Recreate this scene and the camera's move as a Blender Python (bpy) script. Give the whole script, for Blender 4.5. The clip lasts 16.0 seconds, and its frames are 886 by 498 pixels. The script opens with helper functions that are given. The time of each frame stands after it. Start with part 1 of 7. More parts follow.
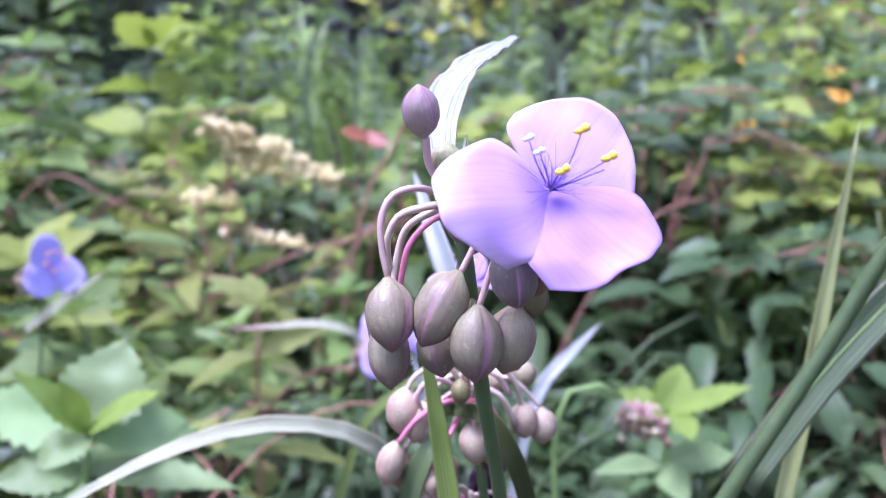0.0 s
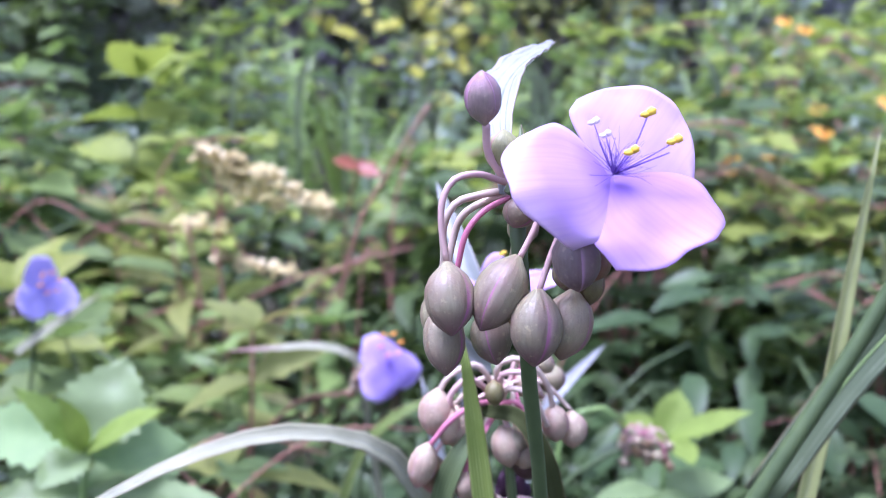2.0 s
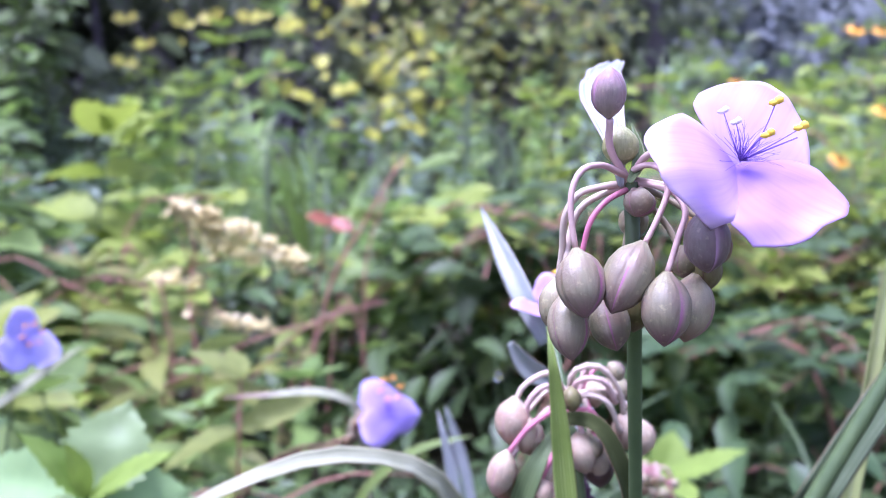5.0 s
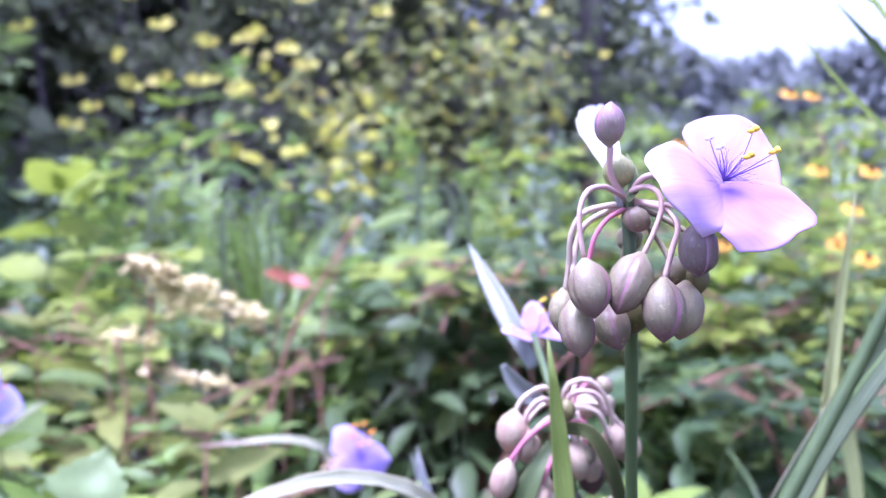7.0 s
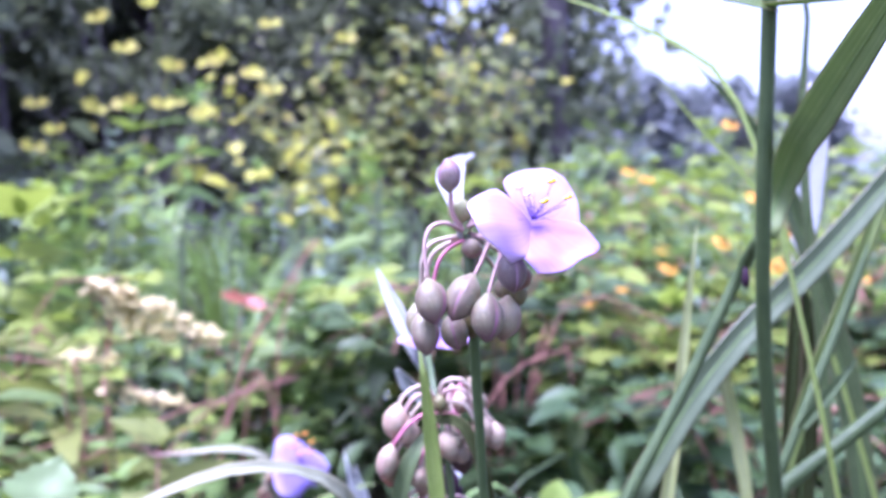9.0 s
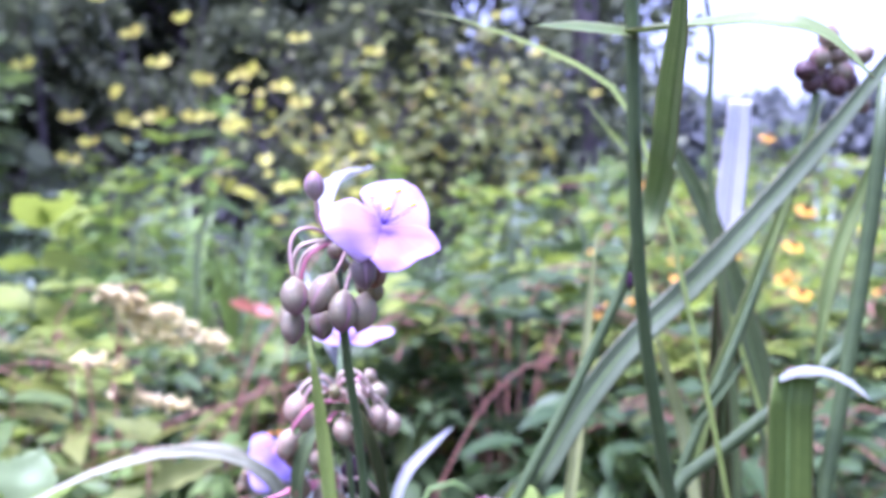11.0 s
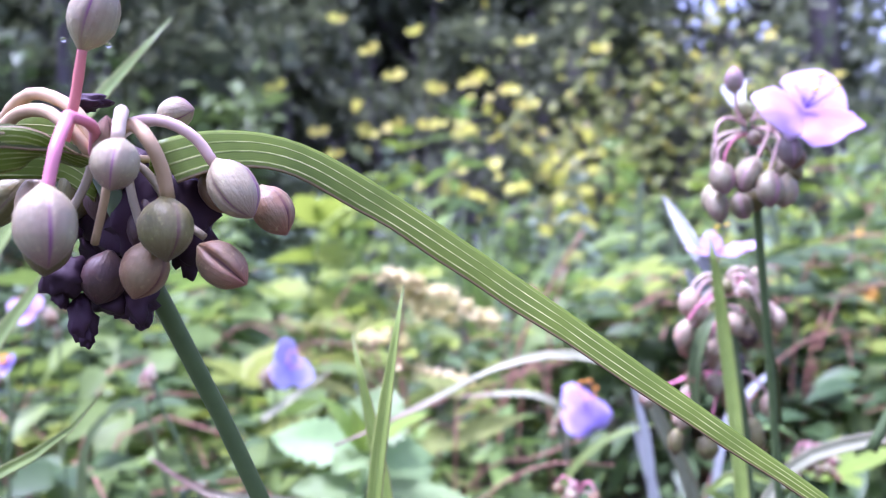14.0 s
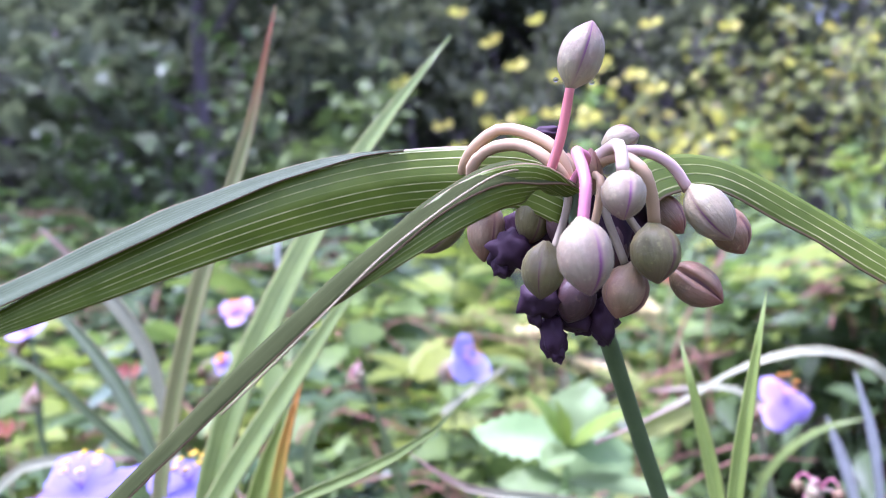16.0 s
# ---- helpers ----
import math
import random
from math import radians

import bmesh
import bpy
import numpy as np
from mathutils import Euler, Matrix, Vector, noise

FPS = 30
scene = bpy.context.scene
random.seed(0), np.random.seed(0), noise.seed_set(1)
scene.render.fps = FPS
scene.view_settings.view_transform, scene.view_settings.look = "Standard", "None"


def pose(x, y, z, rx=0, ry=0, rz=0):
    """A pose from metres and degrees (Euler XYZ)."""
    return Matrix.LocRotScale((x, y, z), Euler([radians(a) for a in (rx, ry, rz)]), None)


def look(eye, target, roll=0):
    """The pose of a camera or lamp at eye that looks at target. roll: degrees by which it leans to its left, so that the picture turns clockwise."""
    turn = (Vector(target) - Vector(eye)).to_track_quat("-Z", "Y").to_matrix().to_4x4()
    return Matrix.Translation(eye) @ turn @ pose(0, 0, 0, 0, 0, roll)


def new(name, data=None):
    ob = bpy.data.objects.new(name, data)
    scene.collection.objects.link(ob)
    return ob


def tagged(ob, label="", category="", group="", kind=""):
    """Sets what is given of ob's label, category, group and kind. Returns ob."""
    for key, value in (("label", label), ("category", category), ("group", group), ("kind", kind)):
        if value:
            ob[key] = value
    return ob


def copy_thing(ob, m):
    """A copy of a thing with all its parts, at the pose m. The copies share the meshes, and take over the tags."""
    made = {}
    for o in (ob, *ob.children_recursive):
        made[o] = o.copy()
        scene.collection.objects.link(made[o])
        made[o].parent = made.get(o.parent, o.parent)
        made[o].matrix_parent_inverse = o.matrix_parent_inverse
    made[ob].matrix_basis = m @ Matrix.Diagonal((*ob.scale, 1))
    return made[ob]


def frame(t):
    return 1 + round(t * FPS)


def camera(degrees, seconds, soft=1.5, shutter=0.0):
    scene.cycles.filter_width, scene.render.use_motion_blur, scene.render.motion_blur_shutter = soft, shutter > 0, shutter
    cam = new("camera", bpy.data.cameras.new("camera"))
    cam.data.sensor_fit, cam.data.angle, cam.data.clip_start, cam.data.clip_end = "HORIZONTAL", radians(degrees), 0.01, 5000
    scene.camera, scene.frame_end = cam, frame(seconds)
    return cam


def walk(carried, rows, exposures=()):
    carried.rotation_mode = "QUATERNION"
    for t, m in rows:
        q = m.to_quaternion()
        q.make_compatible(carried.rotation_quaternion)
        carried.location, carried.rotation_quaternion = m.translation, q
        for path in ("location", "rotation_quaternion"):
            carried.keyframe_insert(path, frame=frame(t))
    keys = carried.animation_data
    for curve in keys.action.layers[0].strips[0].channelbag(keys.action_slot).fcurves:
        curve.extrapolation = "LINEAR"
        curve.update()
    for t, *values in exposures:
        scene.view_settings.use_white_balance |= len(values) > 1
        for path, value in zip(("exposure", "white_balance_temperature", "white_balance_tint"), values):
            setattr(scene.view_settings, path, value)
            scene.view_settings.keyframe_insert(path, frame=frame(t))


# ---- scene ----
cam = camera(53.2, 16.0, 0.6)
cam.data.dof.use_dof, cam.data.dof.focus_distance, cam.data.dof.aperture_fstop = True, 0.19, 16.5
PATH = [
    (0, (0.0127, 0.0530, 0.6146), (-0.0359, 1.9916, 0.1253), -2.31),
    (0.5, (0.0040, 0.0499, 0.6133), (-0.0265, 1.9905, 0.1304), -1.87),
    (1, (-0.0032, 0.0471, 0.6148), (-0.0201, 1.9912, 0.1456), -1.51),
    (1.5, (-0.0033, 0.0478, 0.6107), (-0.0155, 1.9983, 0.1684), -1.53),
    (2, (-0.0034, 0.0491, 0.6054), (-0.0091, 2.0060, 0.1926), -1.45),
    (2.5, (-0.0043, 0.0483, 0.6055), (0.0009, 2.0082, 0.2070), -1.30),
    (3, (-0.0121, 0.0452, 0.6056), (0.0104, 2.0063, 0.2138), -1.22),
    (3.2, (-0.0152, 0.0425, 0.6063), (0.0158, 2.0032, 0.2128), -0.92),
    (5.3, (-0.0474, 0.0391, 0.5911), (0.0725, 2.0196, 0.3397), -1.40),
    (5.5, (-0.0513, 0.0288, 0.5933), (0.0798, 2.0104, 0.3562), -1.35),
    (6, (-0.0558, 0.0196, 0.5956), (0.1088, 2.0028, 0.3964), -1.50),
    (6.5, (-0.0580, 0.0195, 0.5884), (0.1394, 2.0029, 0.4234), -1.50),
    (7, (-0.0625, 0.0151, 0.5835), (0.1662, 1.9971, 0.4447), -1.41),
    (7.5, (-0.0585, 0.0010, 0.5832), (0.1865, 1.9822, 0.4614), -1.45),
    (8, (-0.0607, -0.0071, 0.5801), (0.2113, 1.9715, 0.4746), -1.28),
    (8.5, (-0.0542, -0.0245, 0.5834), (0.2358, 1.9520, 0.4883), -1.20),
    (9, (-0.0413, -0.0533, 0.5870), (0.2624, 1.9216, 0.4990), -1.19),
    (9.2, (-0.0345, -0.0626, 0.5905), (0.2682, 1.9124, 0.5014), -1.37),
    (11.3, (0.0233, -0.1030, 0.5813), (0.2155, 1.8870, 0.5269), -1.03),
    (11.5, (0.0276, -0.1061, 0.5796), (0.1848, 1.8870, 0.5282), -1.17),
    (12, (0.0217, -0.1086, 0.5765), (0.0826, 1.8900, 0.5344), -1.32),
    (12.5, (-0.0037, -0.1219, 0.5676), (-0.0310, 1.8776, 0.5312), -1.70),
    (13, (-0.0156, -0.1470, 0.5673), (-0.1316, 1.8493, 0.5342), -1.24),
    (13.5, (-0.0414, -0.1555, 0.5506), (-0.2414, 1.8342, 0.5219), -1.67),
    (14, (-0.0682, -0.1452, 0.5410), (-0.3347, 1.8367, 0.5105), -3.03),
    (14.5, (-0.0860, -0.1500, 0.5383), (-0.4098, 1.8234, 0.5101), -3.51),
    (15, (-0.0977, -0.1527, 0.5429), (-0.4902, 1.8081, 0.5099), -4.37),
    (15.5, (-0.1147, -0.1594, 0.5468), (-0.5681, 1.7882, 0.5163), -4.90),
    (16, (-0.1349, -0.1688, 0.5521), (-0.6632, 1.7599, 0.5183), -4.76),
]
EXPOSURES = [(0, 1.53, 5060, 44), (3, 1.53, 5060, 44), (5.5, 1.77, 5040, 46), (9, 1.98, 4950, 51), (12, 2.01, 5030, 51), (14, 2.04, 5070, 48), (16, 2.07, 5110, 46)]
walk(cam, [(t, look(eye, target, roll)) for t, eye, target, roll in PATH], EXPOSURES)

# world and sun: bright overcast, open sky
world = bpy.data.worlds.new("sky")
scene.world = world
world.use_nodes = True
wn, wl = world.node_tree.nodes, world.node_tree.links
wn.clear()
sky = wn.new("ShaderNodeTexSky")
sky.sky_type = "NISHITA"
sky.sun_disc = False
sky.sun_elevation, sky.sun_rotation = radians(74), radians(245)
sky.dust_density, sky.air_density, sky.ozone_density = 4.0, 1.0, 1.0
pale = wn.new("ShaderNodeHueSaturation")
pale.inputs["Saturation"].default_value = 0.6
bg = wn.new("ShaderNodeBackground")
bg.inputs["Strength"].default_value = 0.135
wo = wn.new("ShaderNodeOutputWorld")
wl.new(sky.outputs[0], pale.inputs["Color"])
wl.new(pale.outputs[0], bg.inputs["Color"])
wl.new(bg.outputs[0], wo.inputs["Surface"])
sun = new("sun", bpy.data.lights.new("sun", "SUN"))
sun.data.energy, sun.data.angle, sun.data.color = 2.2, radians(18), (1.0, 0.98, 0.95)
sun.matrix_world = look((-2.6, -1.2, 10), (0, 0, 0))

GROUND = -0.15
rng = random.Random(7)

# ---- materials ----


def nodes_for(name):
    m = bpy.data.materials.new(name)
    m.use_nodes = True
    nt = m.node_tree
    nt.nodes.clear()
    return m, nt.nodes, nt.links


def put(nodes, kind, **values):
    n = nodes.new(kind)
    for k, v in values.items():
        n.inputs[k.replace("_", " ")].default_value = v
    return n


def mixed(nodes, links, fac, a, b, blend="MIX"):
    n = nodes.new("ShaderNodeMix")
    n.data_type, n.blend_type = "RGBA", blend
    for slot, v in ((0, fac), (6, a), (7, b)):
        if isinstance(v, (int, float)):
            n.inputs[slot].default_value = v
        elif isinstance(v, tuple):
            n.inputs[slot].default_value = (*v, 1)
        else:
            links.new(v, n.inputs[slot])
    return n.outputs[2]


def ramp(nodes, links, fac, *stops):
    n = nodes.new("ShaderNodeValToRGB")
    el = n.color_ramp.elements
    while len(el) < len(stops):
        el.new(0.5)
    for e, (p, c) in zip(el, stops):
        e.position = p
        e.color = (*c, 1) if isinstance(c, tuple) else (c, c, c, 1)
    links.new(fac, n.inputs[0])
    return n.outputs[0]


def math_node(nodes, links, op, a, b=0.0, c=0.0):
    n = nodes.new("ShaderNodeMath")
    n.operation = op
    for slot, v in enumerate((a, b, c)):
        if isinstance(v, (int, float)):
            n.inputs[slot].default_value = v
        else:
            links.new(v, n.inputs[slot])
    return n.outputs[0]


def noise_fac(nodes, links, scale, detail=3.0, coord="Object"):
    tc = nodes.new("ShaderNodeTexCoord")
    n = put(nodes, "ShaderNodeTexNoise", Scale=scale, Detail=detail)
    links.new(tc.outputs[coord], n.inputs["Vector"])
    return n.outputs[0]


def finish(m, nodes, links, colour, rough=0.45, through_light=0.0, bump=None, strength=0.3, distance=0.0005, spec=0.5, coat=0.0, glow=None):
    p = put(nodes, "ShaderNodeBsdfPrincipled", Roughness=rough)
    p.inputs["Specular IOR Level"].default_value = spec
    p.inputs["Coat Weight"].default_value = coat
    links.new(colour, p.inputs["Base Color"])
    if bump is not None:
        b = put(nodes, "ShaderNodeBump", Strength=strength, Distance=distance)
        links.new(bump, b.inputs["Height"])
        links.new(b.outputs[0], p.inputs["Normal"])
    out = nodes.new("ShaderNodeOutputMaterial")
    if through_light > 0:
        t = nodes.new("ShaderNodeBsdfTranslucent")
        links.new(mixed(nodes, links, 1.0, colour, glow, "MULTIPLY") if glow else colour, t.inputs["Color"])
        x = nodes.new("ShaderNodeMixShader")
        x.inputs[0].default_value = through_light
        links.new(p.outputs[0], x.inputs[1])
        links.new(t.outputs[0], x.inputs[2])
        links.new(x.outputs[0], out.inputs["Surface"])
    else:
        links.new(p.outputs[0], out.inputs["Surface"])
    return m


def leaf_material(name, dark, light, rough=0.42, through_light=0.3, spec=0.5, tip=None):
    """Foliage: colour varies by leaf, by plant and with fine mottling."""
    m, n, l = nodes_for(name)
    geo, info = n.new("ShaderNodeNewGeometry"), n.new("ShaderNodeObjectInfo")
    base = mixed(n, l, geo.outputs["Random Per Island"], dark, light)
    v = math_node(n, l, "MULTIPLY_ADD", info.outputs["Random"], 0.45, 0.75)
    hsv = n.new("ShaderNodeHueSaturation")
    l.new(base, hsv.inputs["Color"])
    l.new(v, hsv.inputs["Value"])
    hue = math_node(n, l, "MULTIPLY_ADD", info.outputs["Random"], 0.03, 0.485)
    l.new(hue, hsv.inputs["Hue"])
    f = noise_fac(n, l, 60.0)
    col = mixed(n, l, math_node(n, l, "MULTIPLY", f, 0.5), hsv.outputs[0], tuple(min(1, c * 1.7 + 0.01) for c in light))
    if tip:
        g = noise_fac(n, l, 9.0, 1.0)
        col = mixed(n, l, ramp(n, l, g, (0.6, 0.0), (0.72, 0.8)), col, tip)
    return finish(m, n, l, col, rough, through_light, noise_fac(n, l, 220.0), 0.25, 0.001, spec, glow=(0.95, 1.0, 0.75))


def blade_material(name, dark, light, vein, count=9, rough=0.38, through_light=0.2, tip=None, spec=0.5, thin=0.2):
    """Strap leaf with lengthwise veins, by its own u (across) and v (along)."""
    m, n, l = nodes_for(name)
    uv = n.new("ShaderNodeUVMap")
    sep = n.new("ShaderNodeSeparateXYZ")
    l.new(uv.outputs[0], sep.inputs[0])
    u, v = sep.outputs[0], sep.outputs[1]
    fr = math_node(n, l, "FRACT", math_node(n, l, "MULTIPLY", u, float(count)))
    line = ramp(n, l, math_node(n, l, "ABSOLUTE", math_node(n, l, "SUBTRACT", fr, 0.5)), (0.0, 1.0), (0.4 * thin, 0.75), (thin, 0.0))
    each = n.new("ShaderNodeTexWhiteNoise")
    each.noise_dimensions = "1D"
    l.new(math_node(n, l, "FLOOR", math_node(n, l, "MULTIPLY", u, float(count))), each.inputs["W"])
    line = math_node(n, l, "MULTIPLY", line, ramp(n, l, each.outputs[0], (0.0, 0.25), (0.7, 1.0)))
    fine = math_node(n, l, "FRACT", math_node(n, l, "MULTIPLY", u, count * 5.0))
    col = mixed(n, l, noise_fac(n, l, 90.0), dark, light)
    col = mixed(n, l, math_node(n, l, "MULTIPLY", fine, 0.25), col, light)
    wob = math_node(n, l, "MULTIPLY", line, ramp(n, l, noise_fac(n, l, 130.0), (0.32, 0.1), (0.62, 0.95)))
    col = mixed(n, l, wob, col, vein)
    rim = ramp(n, l, math_node(n, l, "ABSOLUTE", math_node(n, l, "SUBTRACT", u, 0.5)), (0.475, 0.0), (0.495, 0.8))
    col = mixed(n, l, rim, col, (0.3, 0.2, 0.12))
    if tip:
        col = mixed(n, l, ramp(n, l, v, (0.92, 0.0), (0.99, 1.0)), col, tip)
    return finish(m, n, l, col, rough, through_light, line, 0.35, 0.0003, spec)


def bud_material(name, base, body, point, seam, rough=0.5):
    """Closed bud: three sepals with a coloured seam, shading from foot to tip, fine lengthwise streaks."""
    m, n, l = nodes_for(name)
    uv = n.new("ShaderNodeUVMap")
    sep = n.new("ShaderNodeSeparateXYZ")
    l.new(uv.outputs[0], sep.inputs[0])
    u, v = sep.outputs[0], sep.outputs[1]
    col = ramp(n, l, v, (0.0, base), (0.35, body), (0.68, body), (0.95, point))
    fr = math_node(n, l, "FRACT", math_node(n, l, "MULTIPLY", u, 3.0))
    wobble = math_node(n, l, "MULTIPLY_ADD", noise_fac(n, l, 240.0, 1.0), 0.04, fr)
    edge = math_node(n, l, "MULTIPLY", ramp(n, l, wobble, (0.95, 0.0), (0.995, 0.85)), ramp(n, l, v, (0.15, 0.15), (0.6, 1.0)))
    streak = put(n, "ShaderNodeTexNoise", Scale=1.0, Detail=3.0)
    mp = n.new("ShaderNodeMapping")
    mp.inputs["Scale"].default_value = (34, 4, 1)
    l.new(uv.outputs[0], mp.inputs[0])
    l.new(mp.outputs[0], streak.inputs["Vector"])
    info = n.new("ShaderNodeObjectInfo")
    col = mixed(n, l, ramp(n, l, streak.outputs[0], (0.4, 0.0), (0.72, 0.42)), col, tuple(c * 0.45 for c in body))
    col = mixed(n, l, ramp(n, l, noise_fac(n, l, 800.0), (0.6, 0.0), (0.72, 0.35)), col, tuple(min(1.0, c * 1.8) for c in base))
    col = mixed(n, l, ramp(n, l, noise_fac(n, l, 150.0, 2.0), (0.46, 0.0), (0.68, 0.6)), col, tuple(0.5 * (a + b) for a, b in zip(body, point)))
    col = mixed(n, l, math_node(n, l, "MULTIPLY", info.outputs["Random"], 0.3), col, base)
    off = math_node(n, l, "MULTIPLY", math_node(n, l, "ABSOLUTE", math_node(n, l, "SUBTRACT", fr, 0.5)), 1.5)
    blush = ramp(n, l, math_node(n, l, "ADD", off, math_node(n, l, "MULTIPLY_ADD", noise_fac(n, l, 180.0, 2.0), 1.2, -0.6)), (0.2, 0.0), (0.75, 0.5))
    col = mixed(n, l, blush, col, tuple(0.45 * a + 0.55 * b for a, b in zip(body, point)))
    col = mixed(n, l, edge, col, seam)
    finish(m, n, l, col, rough, 0.06, math_node(n, l, "ADD", streak.outputs[0], noise_fac(n, l, 900.0)), 0.4, 0.0004, 0.45)
    for p in n:
        if p.type == "BSDF_PRINCIPLED":
            p.inputs["Subsurface Weight"].default_value = 0.15
            p.inputs["Subsurface Scale"].default_value = 0.0018
            p.inputs["Subsurface Radius"].default_value = (1.0, 0.55, 0.35)
    return m


def stalk_material(name, low, high, rough=0.45):
    m, n, l = nodes_for(name)
    col = mixed(n, l, noise_fac(n, l, 120.0), low, high)
    return finish(m, n, l, col, rough, 0.06, noise_fac(n, l, 500.0), 0.2, 0.0003, 0.4)


def petal_material(name, centre, body, edge):
    m, n, l = nodes_for(name)
    uv = n.new("ShaderNodeUVMap")
    sep = n.new("ShaderNodeSeparateXYZ")
    l.new(uv.outputs[0], sep.inputs[0])
    u, v = sep.outputs[0], sep.outputs[1]
    col = ramp(n, l, v, (0.0, centre), (0.35, body), (0.7, body), (1.0, edge))
    mp = n.new("ShaderNodeMapping")
    mp.inputs["Scale"].default_value = (26, 1.6, 1)
    l.new(uv.outputs[0], mp.inputs[0])
    vein = put(n, "ShaderNodeTexNoise", Scale=1.0, Detail=4.0)
    l.new(mp.outputs[0], vein.inputs["Vector"])
    col = mixed(n, l, ramp(n, l, vein.outputs[0], (0.44, 0.0), (0.75, 0.3)), col, centre)
    col = mixed(n, l, ramp(n, l, math_node(n, l, "ABSOLUTE", math_node(n, l, "SUBTRACT", u, 0.5)), (0.38, 0.0), (0.5, 0.6)), col, edge)
    return finish(m, n, l, col, 0.55, 0.45, vein.outputs[0], 0.15, 0.0003, 0.3)


M = {}
M["herb"] = leaf_material("herb_leaf", (0.064, 0.115, 0.0295), (0.186, 0.265, 0.066), rough=0.48, through_light=0.42, spec=0.3)
M["lime"] = leaf_material("lime_leaf", (0.115, 0.175, 0.025), (0.25, 0.305, 0.05), rough=0.55, through_light=0.42, spec=0.28)
M["willow"] = leaf_material("narrow_leaf", (0.0789, 0.129, 0.0807), (0.18, 0.24, 0.161), rough=0.45, spec=0.35)
# dark green leaves, lowered further in colour for deep shade between plants
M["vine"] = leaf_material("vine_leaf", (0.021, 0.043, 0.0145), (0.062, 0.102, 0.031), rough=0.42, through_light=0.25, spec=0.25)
M["mint"] = leaf_material("toothed_leaf", (0.129, 0.2, 0.0343), (0.216, 0.3, 0.0515), rough=0.55, through_light=0.42, spec=0.28)
M["mint_blue"] = leaf_material("toothed_blue_leaf", (0.13, 0.21, 0.075), (0.21, 0.305, 0.11), rough=0.5, through_light=0.35, spec=0.35)
M["tree"] = leaf_material("tree_leaf", (0.045, 0.057, 0.04), (0.11, 0.13, 0.074), rough=0.85, through_light=0.4, spec=0.05)
# far leaves, paled and blued: the haze of distance is mixed into the colour
M["far"] = leaf_material("hazed_far_leaf", (0.12, 0.14, 0.145), (0.22, 0.245, 0.24), rough=0.8, through_light=0.3, spec=0.1)
# slim tree's leaf green, lightened in colour to stand for haze
M["haze_leaf"] = leaf_material("hazed_green_leaf", (0.14, 0.17, 0.11), (0.24, 0.28, 0.17), rough=0.8, through_light=0.45, spec=0.1)
# darker copy of the leaf green, with shade at the wood's edge in its colour
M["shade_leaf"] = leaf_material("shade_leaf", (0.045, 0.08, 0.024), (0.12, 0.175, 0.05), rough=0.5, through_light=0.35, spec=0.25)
M["yellow"] = leaf_material("yellow_leaf", (0.33, 0.32, 0.05), (0.45, 0.43, 0.075), through_light=0.45, spec=0.15)
M["yellow_green"] = leaf_material("yellow_green_leaf", (0.12, 0.155, 0.042), (0.23, 0.262, 0.068), through_light=0.45, tip=(0.281, 0.195, 0.0864), spec=0.15)
M["cream"] = leaf_material("cream_floret", (0.4, 0.34, 0.12), (0.6, 0.53, 0.24), through_light=0.2)
M["red"] = leaf_material("red_leaf", (0.16, 0.042, 0.022), (0.26, 0.08, 0.036))
M["orange"] = leaf_material("orange_ray", (0.75, 0.28, 0.02), (0.85, 0.42, 0.03), through_light=0.3)
M["grass"] = blade_material("grass_blade", (0.09, 0.135, 0.036), (0.19, 0.265, 0.06), (0.26, 0.34, 0.1), 5, through_light=0.2, spec=0.4)
M["pale_grass"] = leaf_material("pale_grass", (0.0957, 0.15, 0.0858), (0.213, 0.28, 0.172), rough=0.38)
M["meadow_grass"] = leaf_material("meadow_grass", (0.0854, 0.14, 0.0315), (0.192, 0.275, 0.0644), rough=0.42)
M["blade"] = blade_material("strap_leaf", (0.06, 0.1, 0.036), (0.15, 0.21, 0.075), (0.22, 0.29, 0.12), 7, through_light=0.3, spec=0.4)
# paler copy of the strap leaf: light coming through is put into the colour
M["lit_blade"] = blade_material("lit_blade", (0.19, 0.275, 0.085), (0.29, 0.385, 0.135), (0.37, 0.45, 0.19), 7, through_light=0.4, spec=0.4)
M["broad_blade"] = blade_material("broad_green_blade", (0.075, 0.13, 0.022), (0.135, 0.205, 0.038), (0.17, 0.25, 0.05), 5, rough=0.5, through_light=0.3, spec=0.25)
# strap leaf greyed and lightened: part of its sky reflection is painted in
M["sheen_blade"] = blade_material("sheen_blade", (0.075, 0.115, 0.05), (0.145, 0.195, 0.095), (0.21, 0.26, 0.15), 7, rough=0.42, spec=0.32)
M["ribbed"] = blade_material("ribbed_leaf", (0.075, 0.115, 0.012), (0.14, 0.195, 0.028), (0.24, 0.3, 0.07), 24, through_light=0.3)
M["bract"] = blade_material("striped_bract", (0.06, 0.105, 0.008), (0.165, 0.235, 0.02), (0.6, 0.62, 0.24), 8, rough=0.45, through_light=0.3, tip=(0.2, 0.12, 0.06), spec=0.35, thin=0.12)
# the grey here is sky sheen worked into the bract's base colour
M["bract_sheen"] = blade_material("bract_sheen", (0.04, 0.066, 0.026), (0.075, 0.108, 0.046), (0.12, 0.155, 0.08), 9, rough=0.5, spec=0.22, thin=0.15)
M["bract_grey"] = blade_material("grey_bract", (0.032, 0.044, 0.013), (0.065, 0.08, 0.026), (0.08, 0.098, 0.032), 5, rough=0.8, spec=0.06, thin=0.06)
M["lime_blade"] = blade_material("lime_blade", (0.15, 0.24, 0.04), (0.3, 0.4, 0.08), (0.4, 0.5, 0.15), 7, through_light=0.15)
